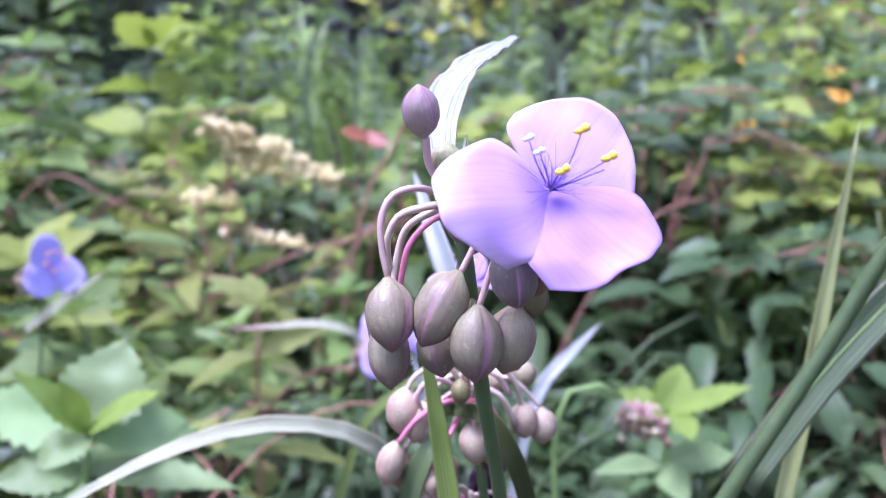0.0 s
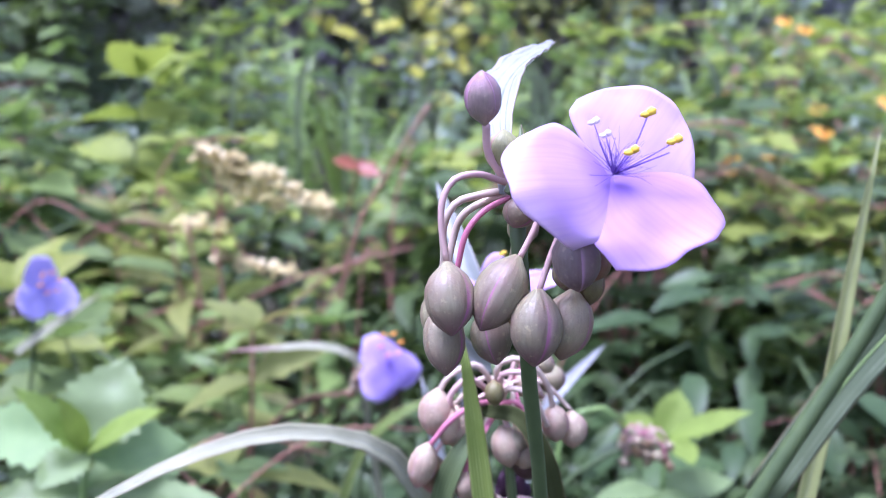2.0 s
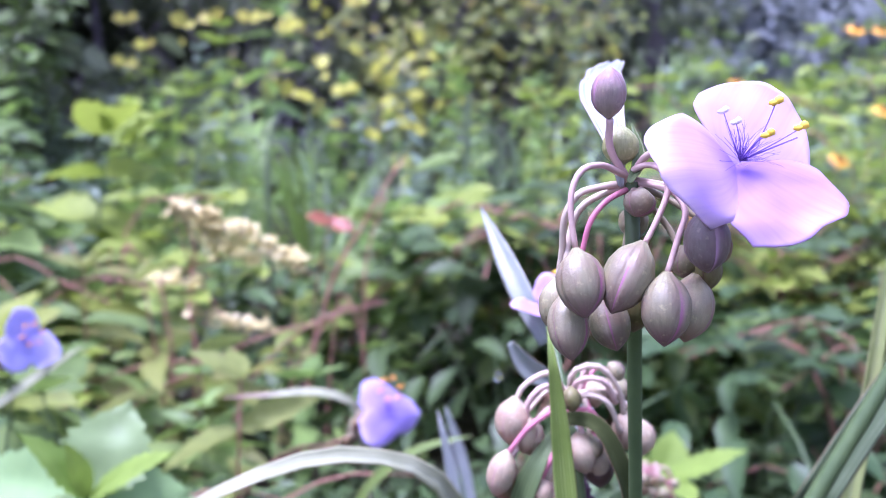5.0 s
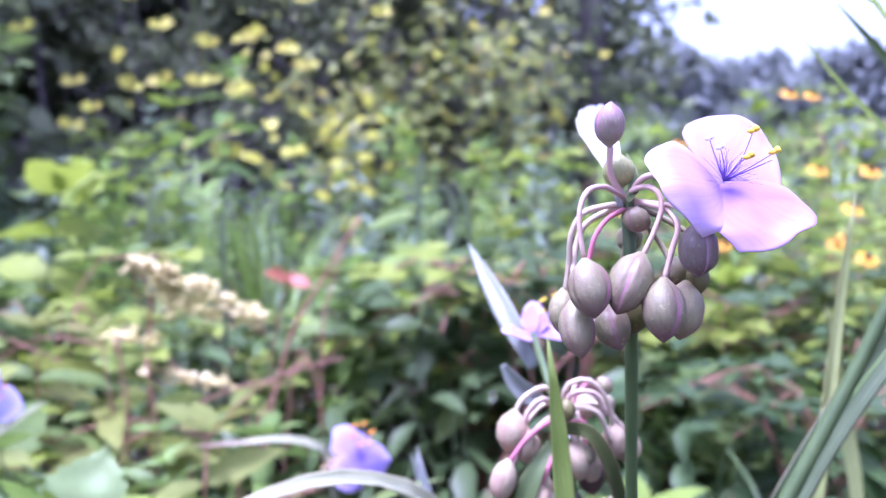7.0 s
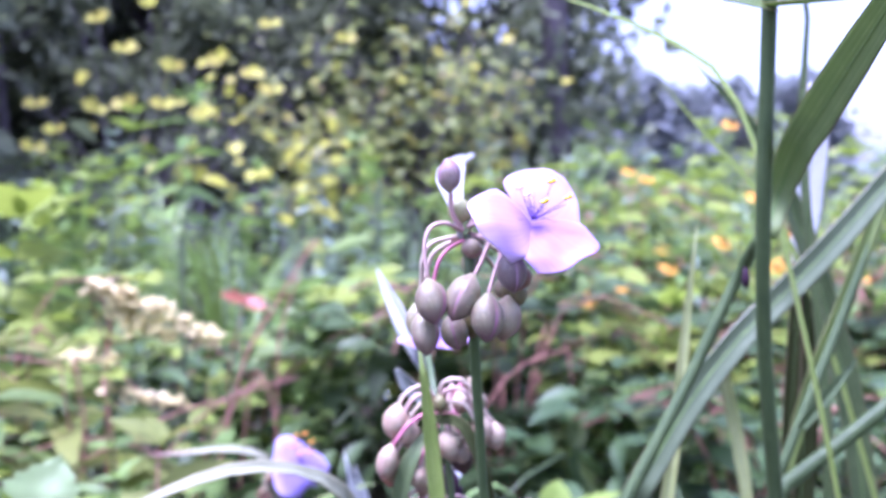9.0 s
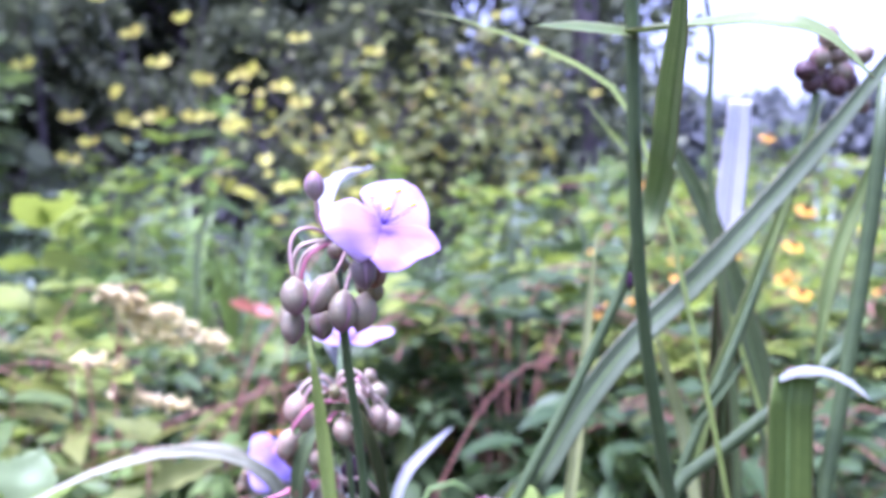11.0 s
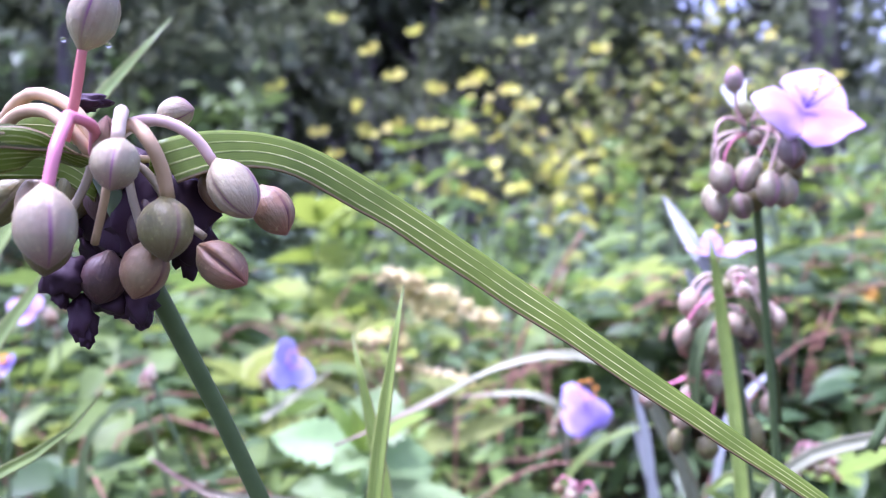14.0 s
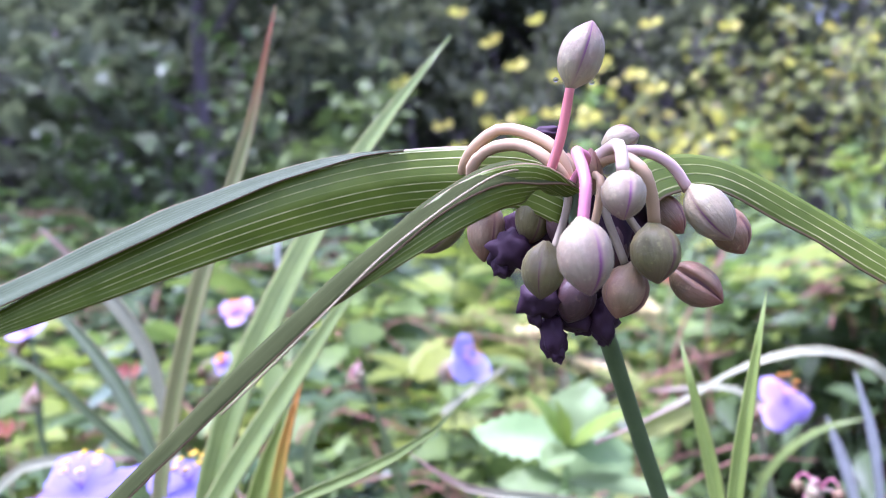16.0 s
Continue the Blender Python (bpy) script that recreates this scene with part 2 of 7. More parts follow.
M["pale_blade"] = blade_material("pale_blade", (0.2, 0.225, 0.12), (0.37, 0.39, 0.235), (0.47, 0.475, 0.33), 5, rough=0.5, spec=0.3, tip=(0.3, 0.16, 0.14))
M["fresh_blade"] = blade_material("fresh_blade", (0.3, 0.37, 0.11), (0.44, 0.5, 0.18), (0.55, 0.6, 0.28), 5, through_light=0.1)
M["silver"] = blade_material("silvery_bract", (0.42, 0.46, 0.44), (0.66, 0.69, 0.66), (0.25, 0.32, 0.23), 5, rough=0.28, through_light=0.45)
# near-white colour carries the sky's glare on the leaf's upper part
M["silver_glare"] = blade_material("silvery_glare_leaf", (0.7, 0.73, 0.7), (0.84, 0.86, 0.84), (0.5, 0.56, 0.48), 7, rough=0.22, through_light=0.5, thin=0.1)
M["silver_dull"] = blade_material("dull_silver_bract", (0.2, 0.24, 0.2), (0.34, 0.37, 0.33), (0.25, 0.32, 0.23), 5, rough=0.4, through_light=0.35)
M["brown_blade"] = blade_material("browning_blade", (0.12, 0.14, 0.045), (0.2, 0.22, 0.07), (0.3, 0.28, 0.1), 5, tip=(0.35, 0.09, 0.05))
M["orange_blade"] = blade_material("orange_blade", (0.2, 0.25, 0.04), (0.5, 0.4, 0.06), (0.65, 0.35, 0.06), 3, tip=(0.6, 0.25, 0.05))
M["stem"] = stalk_material("green_stem", (0.05, 0.085, 0.03), (0.1, 0.15, 0.05))
M["stem_light"] = stalk_material("light_stem", (0.13, 0.24, 0.06), (0.24, 0.36, 0.1))
M["pink"] = stalk_material("pink_stalk", (0.48, 0.31, 0.27), (0.6, 0.45, 0.37))
M["red_stalk"] = stalk_material("red_stalk", (0.45, 0.12, 0.12), (0.55, 0.22, 0.18))
M["rose"] = stalk_material("rose_stalk", (0.5, 0.14, 0.22), (0.6, 0.26, 0.3))
M["pale_stalk"] = stalk_material("pale_stalk", (0.45, 0.36, 0.28), (0.6, 0.5, 0.36))
M["tan"] = stalk_material("tan_stalk", (0.34, 0.23, 0.11), (0.47, 0.34, 0.19))
M["olive_stalk"] = stalk_material("olive_stalk", (0.2, 0.18, 0.1), (0.32, 0.26, 0.16))
M["rim"] = stalk_material("tan_rim", (0.2, 0.17, 0.08), (0.3, 0.26, 0.13))
M["pale_rib"] = stalk_material("pale_midrib", (0.3, 0.34, 0.22), (0.46, 0.48, 0.36))
M["twig"] = stalk_material("reddish_twig", (0.24, 0.1, 0.06), (0.4, 0.22, 0.15), 0.6)
M["bark"] = stalk_material("bark", (0.08, 0.07, 0.075), (0.17, 0.15, 0.16), 0.85)
M["bud"] = bud_material("purplish_bud", (0.3, 0.29, 0.15), (0.21, 0.187, 0.11), (0.16, 0.055, 0.08), (0.3, 0.11, 0.2), 0.45)
M["bud_top"] = bud_material("rosy_bud", (0.31, 0.27, 0.19), (0.27, 0.215, 0.18), (0.34, 0.17, 0.24), (0.5, 0.26, 0.38), 0.4)
M["bud_plum"] = bud_material("plum_bud", (0.27, 0.23, 0.17), (0.17, 0.135, 0.12), (0.15, 0.06, 0.1), (0.42, 0.25, 0.36), 0.42)
M["bud_green"] = bud_material("green_bud", (0.4, 0.38, 0.2), (0.3, 0.31, 0.12), (0.24, 0.25, 0.1), (0.36, 0.2, 0.16), 0.45)
M["bud_pale"] = bud_material("pale_bud", (0.34, 0.34, 0.17), (0.26, 0.235, 0.13), (0.22, 0.1, 0.095), (0.3, 0.13, 0.18), 0.45)
M["pod_cream"] = bud_material("cream_pod", (0.46, 0.4, 0.25), (0.39, 0.31, 0.2), (0.32, 0.17, 0.13), (0.3, 0.13, 0.18), 0.45)
M["bud_white"] = bud_material("whitish_bud", (0.35, 0.335, 0.165), (0.275, 0.24, 0.145), (0.2, 0.09, 0.09), (0.15, 0.03, 0.12), 0.42)
M["bud_olive"] = bud_material("olive_bud", (0.22, 0.205, 0.07), (0.15, 0.142, 0.045), (0.12, 0.075, 0.045), (0.1, 0.04, 0.04))
M["bud_brown"] = bud_material("brownish_bud", (0.25, 0.21, 0.09), (0.2, 0.135, 0.07), (0.25, 0.095, 0.06), (0.08, 0.02, 0.025))
M["bud_dark"] = bud_material("dark_bud", (0.12, 0.08, 0.05), (0.075, 0.04, 0.035), (0.05, 0.015, 0.025), (0.04, 0.012, 0.02))
M["black"] = stalk_material("withered_petal", (0.016, 0.006, 0.014), (0.045, 0.014, 0.034), 0.7)
M["petal"] = petal_material("lilac_petal", (0.37, 0.23, 0.62), (0.6, 0.425, 0.72), (0.78, 0.625, 0.77))
M["petal_violet"] = petal_material("violet_lilac_petal", (0.32, 0.185, 0.58), (0.48, 0.31, 0.67), (0.63, 0.455, 0.72))
M["petal_pink"] = petal_material("pink_petal", (0.54, 0.38, 0.68), (0.71, 0.55, 0.75), (0.77, 0.61, 0.77))
M["petal_blue"] = petal_material("violet_petal", (0.3, 0.21, 0.6), (0.48, 0.37, 0.74), (0.62, 0.52, 0.8))
M["petal_periwinkle"] = petal_material("periwinkle_petal", (0.13, 0.11, 0.5), (0.24, 0.21, 0.6), (0.4, 0.33, 0.66))
M["petal_sky"] = petal_material("pale_violet_petal", (0.36, 0.34, 0.72), (0.5, 0.47, 0.8), (0.66, 0.6, 0.85))
M["filament"] = stalk_material("violet_filament", (0.16, 0.09, 0.42), (0.32, 0.2, 0.62), 0.4)
M["anther"] = stalk_material("yellow_anther", (0.75, 0.5, 0.02), (0.9, 0.66, 0.08), 0.7)
M["anther_orange"] = stalk_material("orange_anther", (0.75, 0.3, 0.03), (0.85, 0.4, 0.08), 0.7)
M["anther_pale"] = stalk_material("pale_anther", (0.75, 0.66, 0.66), (0.88, 0.8, 0.78), 0.7)
M["cone"] = stalk_material("dark_cone", (0.05, 0.02, 0.01), (0.12, 0.05, 0.02), 0.8)


def ground_material():
    m, n, l = nodes_for("leaf_litter_soil")
    a = noise_fac(n, l, 1.3, 5.0)
    b = noise_fac(n, l, 30.0, 6.0)
    col = ramp(n, l, b, (0.3, (0.02, 0.015, 0.01)), (0.55, (0.04, 0.03, 0.018)), (0.75, (0.08, 0.06, 0.03)))
    col = mixed(n, l, ramp(n, l, a, (0.4, 0.0), (0.62, 0.85)), col, (0.025, 0.035, 0.014))
    return finish(m, n, l, col, 0.9, 0, b, 0.8, 0.03, 0.2)


def water_material():
    m, n, l = nodes_for("water_drop")
    p = put(n, "ShaderNodeBsdfPrincipled", Roughness=0.0, IOR=1.33)
    p.inputs["Transmission Weight"].default_value = 1.0
    l.new(p.outputs[0], n.new("ShaderNodeOutputMaterial").inputs["Surface"])
    return m


M["ground"] = ground_material()
M["water"] = water_material()

# ---- building tools ----
BASE = {}


def V(p):
    return Vector(p)


def thing(name, base, label, category, group="", kind=""):
    ob = new(name)
    ob.location = base
    ob.empty_display_size = 0.02
    BASE[ob] = Vector(base)
    return tagged(ob, label, category, group, kind)


def part(name, bm, material, parent, label=""):
    me = bpy.data.meshes.new(name)
    bm.transform(Matrix.Translation(-BASE[parent]))
    bmesh.ops.recalc_face_normals(bm, faces=bm.faces)
    bm.to_mesh(me)
    bm.free()
    for f in me.polygons:
        f.use_smooth = True
    me.materials.append(material)
    ob = new(name, me)
    ob.parent = parent
    BASE[ob] = BASE[parent]
    if label:
        ob["label"] = label
    return ob


def spline(points, n):
    """n rows, evenly spread, along a smooth line through rows of x, y, z."""
    p = np.array(points, float)
    if len(p) > 2:
        p = np.vstack([2 * p[0] - p[1], p, 2 * p[-1] - p[-2]])
        k = np.concatenate([[0], np.cumsum(np.sqrt(np.linalg.norm(np.diff(p, axis=0), axis=1)) + 1e-6)])
        fine = []
        for i in range(1, len(p) - 2):
            for t in np.linspace(k[i], k[i + 1], 13)[: 13 if i == len(p) - 3 else 12]:
                a1, a2, a3 = (((k[j + 1] - t) * p[j] + (t - k[j]) * p[j + 1]) / (k[j + 1] - k[j]) for j in (i - 1, i, i + 1))
                b1 = ((k[i + 1] - t) * a1 + (t - k[i - 1]) * a2) / (k[i + 1] - k[i - 1])
                b2 = ((k[i + 2] - t) * a2 + (t - k[i]) * a3) / (k[i + 2] - k[i])
                fine.append(((k[i + 1] - t) * b1 + (t - k[i]) * b2) / (k[i + 1] - k[i]))
        p = np.array(fine)
    run = np.concatenate([[0], np.cumsum(np.linalg.norm(np.diff(p, axis=0), axis=1))])
    return np.stack([np.interp(np.linspace(0, run[-1], n), run, c) for c in p.T], 1)


def root(low, above, lean=0.6):
    """Points that lead from the ground up to the low end of a stalk, which came down from above."""
    low, way = V(low), V(low) - V(above)
    drop = low.z - GROUND
    flat = Vector((way.x, way.y, 0)) / max(0.02, abs(way.z))
    foot = low + flat * drop * lean * 0.5
    foot.z = GROUND
    mid = low + flat * drop * lean * 0.32
    mid.z = low.z - drop * 0.45
    return [tuple(foot), tuple(mid)]


def tube(points, r0, r1, sides=8, n=14, bm=None, wob=0.0):
    """A round stalk along a smooth line, from radius r0 to r1."""
    bm = bm or bmesh.new()
    rows = spline(points, n)[:, :3]
    side = Vector((1, 0, 0))
    rings = []
    for i, c in enumerate(rows):
        tang = Vector(rows[min(i + 1, n - 1)] - rows[max(i - 1, 0)]).normalized()
        if abs(tang.dot(side)) > 0.9:
            side = Vector((0, 1, 0))
        a = tang.cross(side).normalized()
        side = a.cross(tang).normalized()
        r = r0 + (r1 - r0) * i / (n - 1)
        if wob:
            r *= 1 + wob * noise.noise(Vector(c) * 300)
        rings.append([bm.verts.new(Vector(c) + r * (math.cos(k * math.tau / sides) * a + math.sin(k * math.tau / sides) * side)) for k in range(sides)])
    for p, q in zip(rings, rings[1:]):
        for k in range(sides):
            bm.faces.new((p[k], p[(k + 1) % sides], q[(k + 1) % sides], q[k]))
    bm.faces.new(rings[0][::-1])
    bm.faces.new(rings[-1])
    return bm


def ribbon(points, width, facing, fold=0.2, n=28, cols=8, thick=0.0005, taper=(0.5, 1.0, 0.02), roll=(0, 0), wave=0.0, start=0.0):
    """A strap leaf of real thickness: taper is the width at foot, belly and tip, past the share start of its length; roll turns its face along the way, in degrees."""
    bm = bmesh.new()
    fold = fold if isinstance(fold, tuple) else (fold, fold)
    uvl = bm.loops.layers.uv.new("uv")
    rows = spline(points, n)[:, :3]
    top, low = [], []
    for i, c in enumerate(rows):
        s = i / (n - 1)
        tang = Vector(rows[min(i + 1, n - 1)] - rows[max(i - 1, 0)]).normalized()
        side = tang.cross(V(facing)).normalized()
        nor = side.cross(tang).normalized()
        turn = Matrix.Rotation(radians(roll[0] + (roll[1] - roll[0]) * s), 3, tang)
        side, nor = turn @ side, turn @ nor
        s = max(0.0, (s - start) / (1 - start))
        w = width * (taper[0] + (taper[1] - taper[0]) * min(1, s / 0.3) if s < 0.3 else taper[1] + (taper[2] - taper[1]) * max(0, (s - 0.35) / 0.65) ** 1.8)
        a, b = [], []
        for k in range(cols + 1):
            u = 2 * k / cols - 1
            off = side * (u * w / 2) + nor * ((fold[0] + (fold[1] - fold[0]) * s) * w / 2 * abs(u) ** 1.2)
            if wave:
                off += nor * wave * abs(u) * noise.noise(Vector((s * 14, u * 2, width * 900)))
            a.append(bm.verts.new(Vector(c) + off))
            b.append(bm.verts.new(Vector(c) + off - nor * thick * (1.3 - 0.6 * abs(u))))
        top.append(a)
        low.append(b)

    def quad(vs, uvs):
        f = bm.faces.new(vs)
        for lp, q in zip(f.loops, uvs):
            lp[uvl].uv = q

    for i in range(n - 1):
        for k in range(cols):
            q = [(k / cols, i / (n - 1)), ((k + 1) / cols, i / (n - 1)), ((k + 1) / cols, (i + 1) / (n - 1)), (k / cols, (i + 1) / (n - 1))]
            quad((top[i][k], top[i][k + 1], top[i + 1][k + 1], top[i + 1][k]), q)
            quad((low[i + 1][k], low[i + 1][k + 1], low[i][k + 1], low[i][k]), q[::-1][:1] + [q[2], q[1], q[0]])
        for k in (0, cols):
            quad((top[i][k], top[i + 1][k], low[i + 1][k], low[i][k]), [(k / cols, i / (n - 1))] * 4)
    for i in (0, n - 1):
        for k in range(cols):
            quad((top[i][k], top[i][k + 1], low[i][k + 1], low[i][k]), [(k / cols, i / (n - 1))] * 4)
    return bm


PROFILE = ((0, 0.16), (0.05, 0.29), (0.12, 0.55), (0.22, 0.8), (0.36, 0.97), (0.5, 1.0), (0.64, 0.95), (0.77, 0.79), (0.87, 0.54), (0.94, 0.3), (1, 0.05))


def bud(base, tip, r, turn=0.0, slit=0.03, sides=42, rings=15, hook=0.0):
    """A closed bud from its foot to its tip: three sepals meeting in seams."""
    bm = bmesh.new()
    uvl = bm.loops.layers.uv.new("uv")
    base, tip = V(base), V(tip)
    axis = (tip - base).normalized()
    a = axis.cross(Vector((0.3, 1, 0.2))).normalized()
    b = axis.cross(a)
    xs, ys = [p[0] for p in PROFILE], [p[1] for p in PROFILE]
    rows = []
    for i in range(rings):
        v = i / (rings - 1)
        rad = r * float(np.interp(v, xs, ys))
        c = base.lerp(tip, v) + a * hook * r * math.sin(v * math.pi)
        row = []
        for k in range(sides):
            th = k * math.tau / sides
            d = (3 * k / sides) % 1
            g = 1 + 0.09 * (d - 0.45) - slit * math.exp(-((min(d, 1 - d) / 0.06) ** 2)) + 0.035 * noise.noise(Vector((th, v * 3, r * 4000 + turn))) + 0.009 * math.sin(21 * th + 2 * v)
            row.append(bm.verts.new(c + rad * g * (math.cos(th + turn) * a + math.sin(th + turn) * b)))
        rows.append(row)
    for i in range(rings - 1):
        for k in range(sides):
            f = bm.faces.new((rows[i][k], rows[i][(k + 1) % sides], rows[i + 1][(k + 1) % sides], rows[i + 1][k]))
            for lp, q in zip(f.loops, ((k, i), (k + 1, i), (k + 1, i + 1), (k, i + 1))):
                lp[uvl].uv = (q[0] / sides, q[1] / (rings - 1))
    bm.faces.new(rows[0][::-1])
    bm.faces.new(rows[-1])
    return bm


def petal(centre, tip, normal, width, cup=0.12, nu=14, nv=14, seed=0.0, thick=0.00025, edge_up=0.0, ruffle=0.02, blunt=0.46, crease=0.0):
    """A broad rounded petal from the flower's centre to its tip."""
    bm = bmesh.new()
    uvl = bm.loops.layers.uv.new("uv")
    centre, tip = V(centre), V(tip)
    ax = tip - centre
    length = ax.length
    ax.normalize()
    side = ax.cross(V(normal)).normalized()
    nor = side.cross(ax).normalized()
    layers = []
    for off in (0, -thick):
        rows = []
        for j in range(nv + 1):
            v = j / nv
            hw = 0.5 * width * (0.08 + 0.92 * math.sin(min(1.0, v / 0.58) * math.pi / 2) ** 0.7)
            row = []
            for i in range(nu + 1):
                u = 2 * i / nu - 1
                back = (blunt * abs(u) ** 2.5 + 0.06 * noise.noise(Vector((u * 2.1, seed, 3.1)))) * v ** 1.5
                h = cup * length * (v * v - 0.15 * v) + edge_up * width * u * u * v - crease * width * abs(u) ** 1.3 * v - 0.05 * length * math.exp(-(u / 0.15) ** 2) * v * (1 - v)
                h += 0.07 * length * v * noise.noise(Vector((u * 1.6 + seed, v * 2.2, seed)))
                h += ruffle * length * max(abs(u), v) ** 3 * v * noise.noise(Vector((math.atan2(u, 1.2 * v) * 4.0, seed * 3, 0.5)))
                row.append(bm.verts.new(centre + ax * (v - back) * length + side * u * hw + nor * (h + off)))
            rows.append(row)
        layers.append(rows)

    def quad(vs, uvs):
        f = bm.faces.new(vs)
        for lp, q in zip(f.loops, uvs):
            lp[uvl].uv = q

    for rows in layers:
        for j in range(nv):
            for i in range(nu):
                quad((rows[j][i], rows[j][i + 1], rows[j + 1][i + 1], rows[j + 1][i]), [((i + a) / nu, (j + b) / nv) for a, b in ((0, 0), (1, 0), (1, 1), (0, 1))])
    t, b = layers
    for j in range(nv):
        for i in (0, nu):
            quad((t[j][i], t[j + 1][i], b[j + 1][i], b[j][i]), [(i / nu, j / nv)] * 4)
    for i in range(nu):
        quad((t[nv][i], t[nv][i + 1], b[nv][i + 1], b[nv][i]), [(i / nu, 1)] * 4)
    return bm


def blob(centre, rx, ry, rz, rough=0.15, seed=0.0, sub=2, bm=None):
    bm = bm or bmesh.new()
    made = bmesh.ops.create_icosphere(bm, subdivisions=sub, radius=1.0)["verts"]
    for v in made:
        d = 1 + rough * (0.7 * noise.noise(v.co * 1.9 + Vector((seed, seed * 2, 0))) + 0.35 * noise.noise(v.co * 5.5 + Vector((seed, 0, seed))))
        v.co = V(centre) + Vector((v.co.x * rx, v.co.y * ry, v.co.z * rz)) * d
    return bm


def leaf_rows(length, width, rows=7, teeth=0.0, fold=0.25, droop=0.3, belly=0.4):
    """Verts and faces of one leaf along +y, face up: midrib and two edges."""
    vs, fs = [], []
    for j in range(rows + 1):
        v = j / rows
        w = width / 2 * (math.sin(math.pi * v ** (0.7 / (0.5 + belly))) ** 0.85 if 0 < v < 1 else 0.02)
        if teeth and 0 < j < rows:
            w *= 1 + (teeth if j % 2 else -teeth)
        y = length * v
        z = -droop * length * v * v
        vs += [(-w, y, z + fold * w), (0, y, z), (w, y, z + fold * w)]
    for j in range(rows):
        a = 3 * j
        fs += [(a, a + 1, a + 4, a + 3), (a + 1, a + 2, a + 5, a + 4)]
    return np.array(vs), fs


class Heap:
    """Gathers many small pieces into one mesh."""

    def __init__(self):
        self.vs, self.fs, self.n = [], [], 0

    def add(self, vs, fs, m):
        m = np.array(m)
        self.vs.append(vs @ m[:3, :3].T + m[:3, 3])
        self.fs += [tuple(i + self.n for i in f) for f in fs]
        self.n += len(vs)

    def part(self, name, material, parent, label=""):
        me = bpy.data.meshes.new(name)
        me.from_pydata((np.vstack(self.vs) - np.array(BASE[parent])).tolist(), [], self.fs)
        for f in me.polygons:
            f.use_smooth = True
        me.materials.append(material)
        ob = new(name, me)
        ob.parent = parent
        BASE[ob] = BASE[parent]
        if label:
            ob["label"] = label
        return ob


def aim(at, way, face=(0, 0, 1), size=1.0):
    """The pose of a leaf at a place, with its length along way and its face towards face."""
    y = V(way).normalized()
    x = y.cross(V(face))
    x = x.normalized() if x.length > 1e-4 else Vector((1, 0, 0))
    z = x.cross(y)
    m = Matrix((x, y, z)).transposed().to_4x4()
    return Matrix.Translation(at) @ m @ Matrix.Scale(size, 4)


def big_leaf(parent, base, tip, width, face, material, teeth=0.1, label="", rows=16, fold=0.2, droop=0.12):
    """One near leaf as a part of its own, with toothed edge and side veins pressed in."""
    bm = bmesh.new()
    base, tip = V(base), V(tip)
    length = (tip - base).length
    m = aim(base, tip - base, face)
    cols = 8
    grid = []
    for j in range(rows + 1):
        v = j / rows
        w = width / 2 * (math.sin(math.pi * v**0.8) ** 0.8 if 0 < v < 1 else 0.015)
        row = []
        for i in range(cols + 1):
            u = 2 * i / cols - 1
            ww = w * (1 + (teeth if j % 2 else -teeth) * abs(u) ** 6) if 0 < j < rows else w
            z = -droop * length * (v * v - v * 0.4) + fold * w * abs(u) - 0.03 * w * math.sin((v - abs(u) * 0.25) * 40)
            z += 0.08 * width * noise.noise(Vector((u, v * 3, width * 77 + base.x * 9)))
            row.append(bm.verts.new(m @ Vector((u * ww, v * length - 0.05 * length * abs(u) * v, z))))
        grid.append(row)
    for j in range(rows):
        for i in range(cols):
            bm.faces.new((grid[j][i], grid[j][i + 1], grid[j + 1][i + 1], grid[j + 1][i]))
    return part("leaf", bm, material, parent, label)


def down(p, dx=0.0, dy=0.0):
    """A place on the ground below p."""
    return (p[0] + dx, p[1] + dy, GROUND)

# ---- ground ----


def build_ground():
    bm = bmesh.new()
    n = 60
    grid = []
    for j in range(n + 1):
        row = []
        for i in range(n + 1):
            u, v = 2 * i / n - 1, 2 * j / n - 1
            x, y = 600 * u * abs(u) ** 3, 600 * v * abs(v) ** 3 + 1.5
            z = GROUND + 0.03 * noise.noise(Vector((x * 0.8, y * 0.8, 0))) if abs(x) < 20 and abs(y) < 20 else GROUND
            row.append(bm.verts.new((x, y, z)))
        grid.append(row)
    for j in range(n):
        for i in range(n):
            bm.faces.new((grid[j][i], grid[j][i + 1], grid[j + 1][i + 1], grid[j + 1][i]))
    me = bpy.data.meshes.new("ground")
    bm.to_mesh(me)
    bm.free()
    me.materials.append(M["ground"])
    tagged(new("ground", me), "dark soil with leaf litter and moss under weeds", "ground", kind="structure")


build_ground()

# ---- trees and shrubs at the back ----


def limbs(heap_points, start, way, length, r, depth, bm, r_min=0.01):
    """Forking limbs; ends are gathered as places for leaves."""
    end = V(start) + V(way).normalized() * length
    mid = V(start).lerp(end, 0.5) + Vector((rng.uniform(-1, 1), rng.uniform(-1, 1), rng.uniform(-0.5, 0.5))) * length * 0.08
    tube([start, mid, end], r, r * 0.65, 6, 5, bm)
    heap_points += [mid, end] if depth < 2 else [end]
    if depth == 0:
        return
    for _ in range(3):
        w = V(way).normalized() + Vector((rng.uniform(-1, 1), rng.uniform(-1, 1), rng.uniform(-0.35, 0.7))) * 0.9
        limbs(heap_points, end, w, length * rng.uniform(0.6, 0.8), r * 0.6, depth - 1, bm)


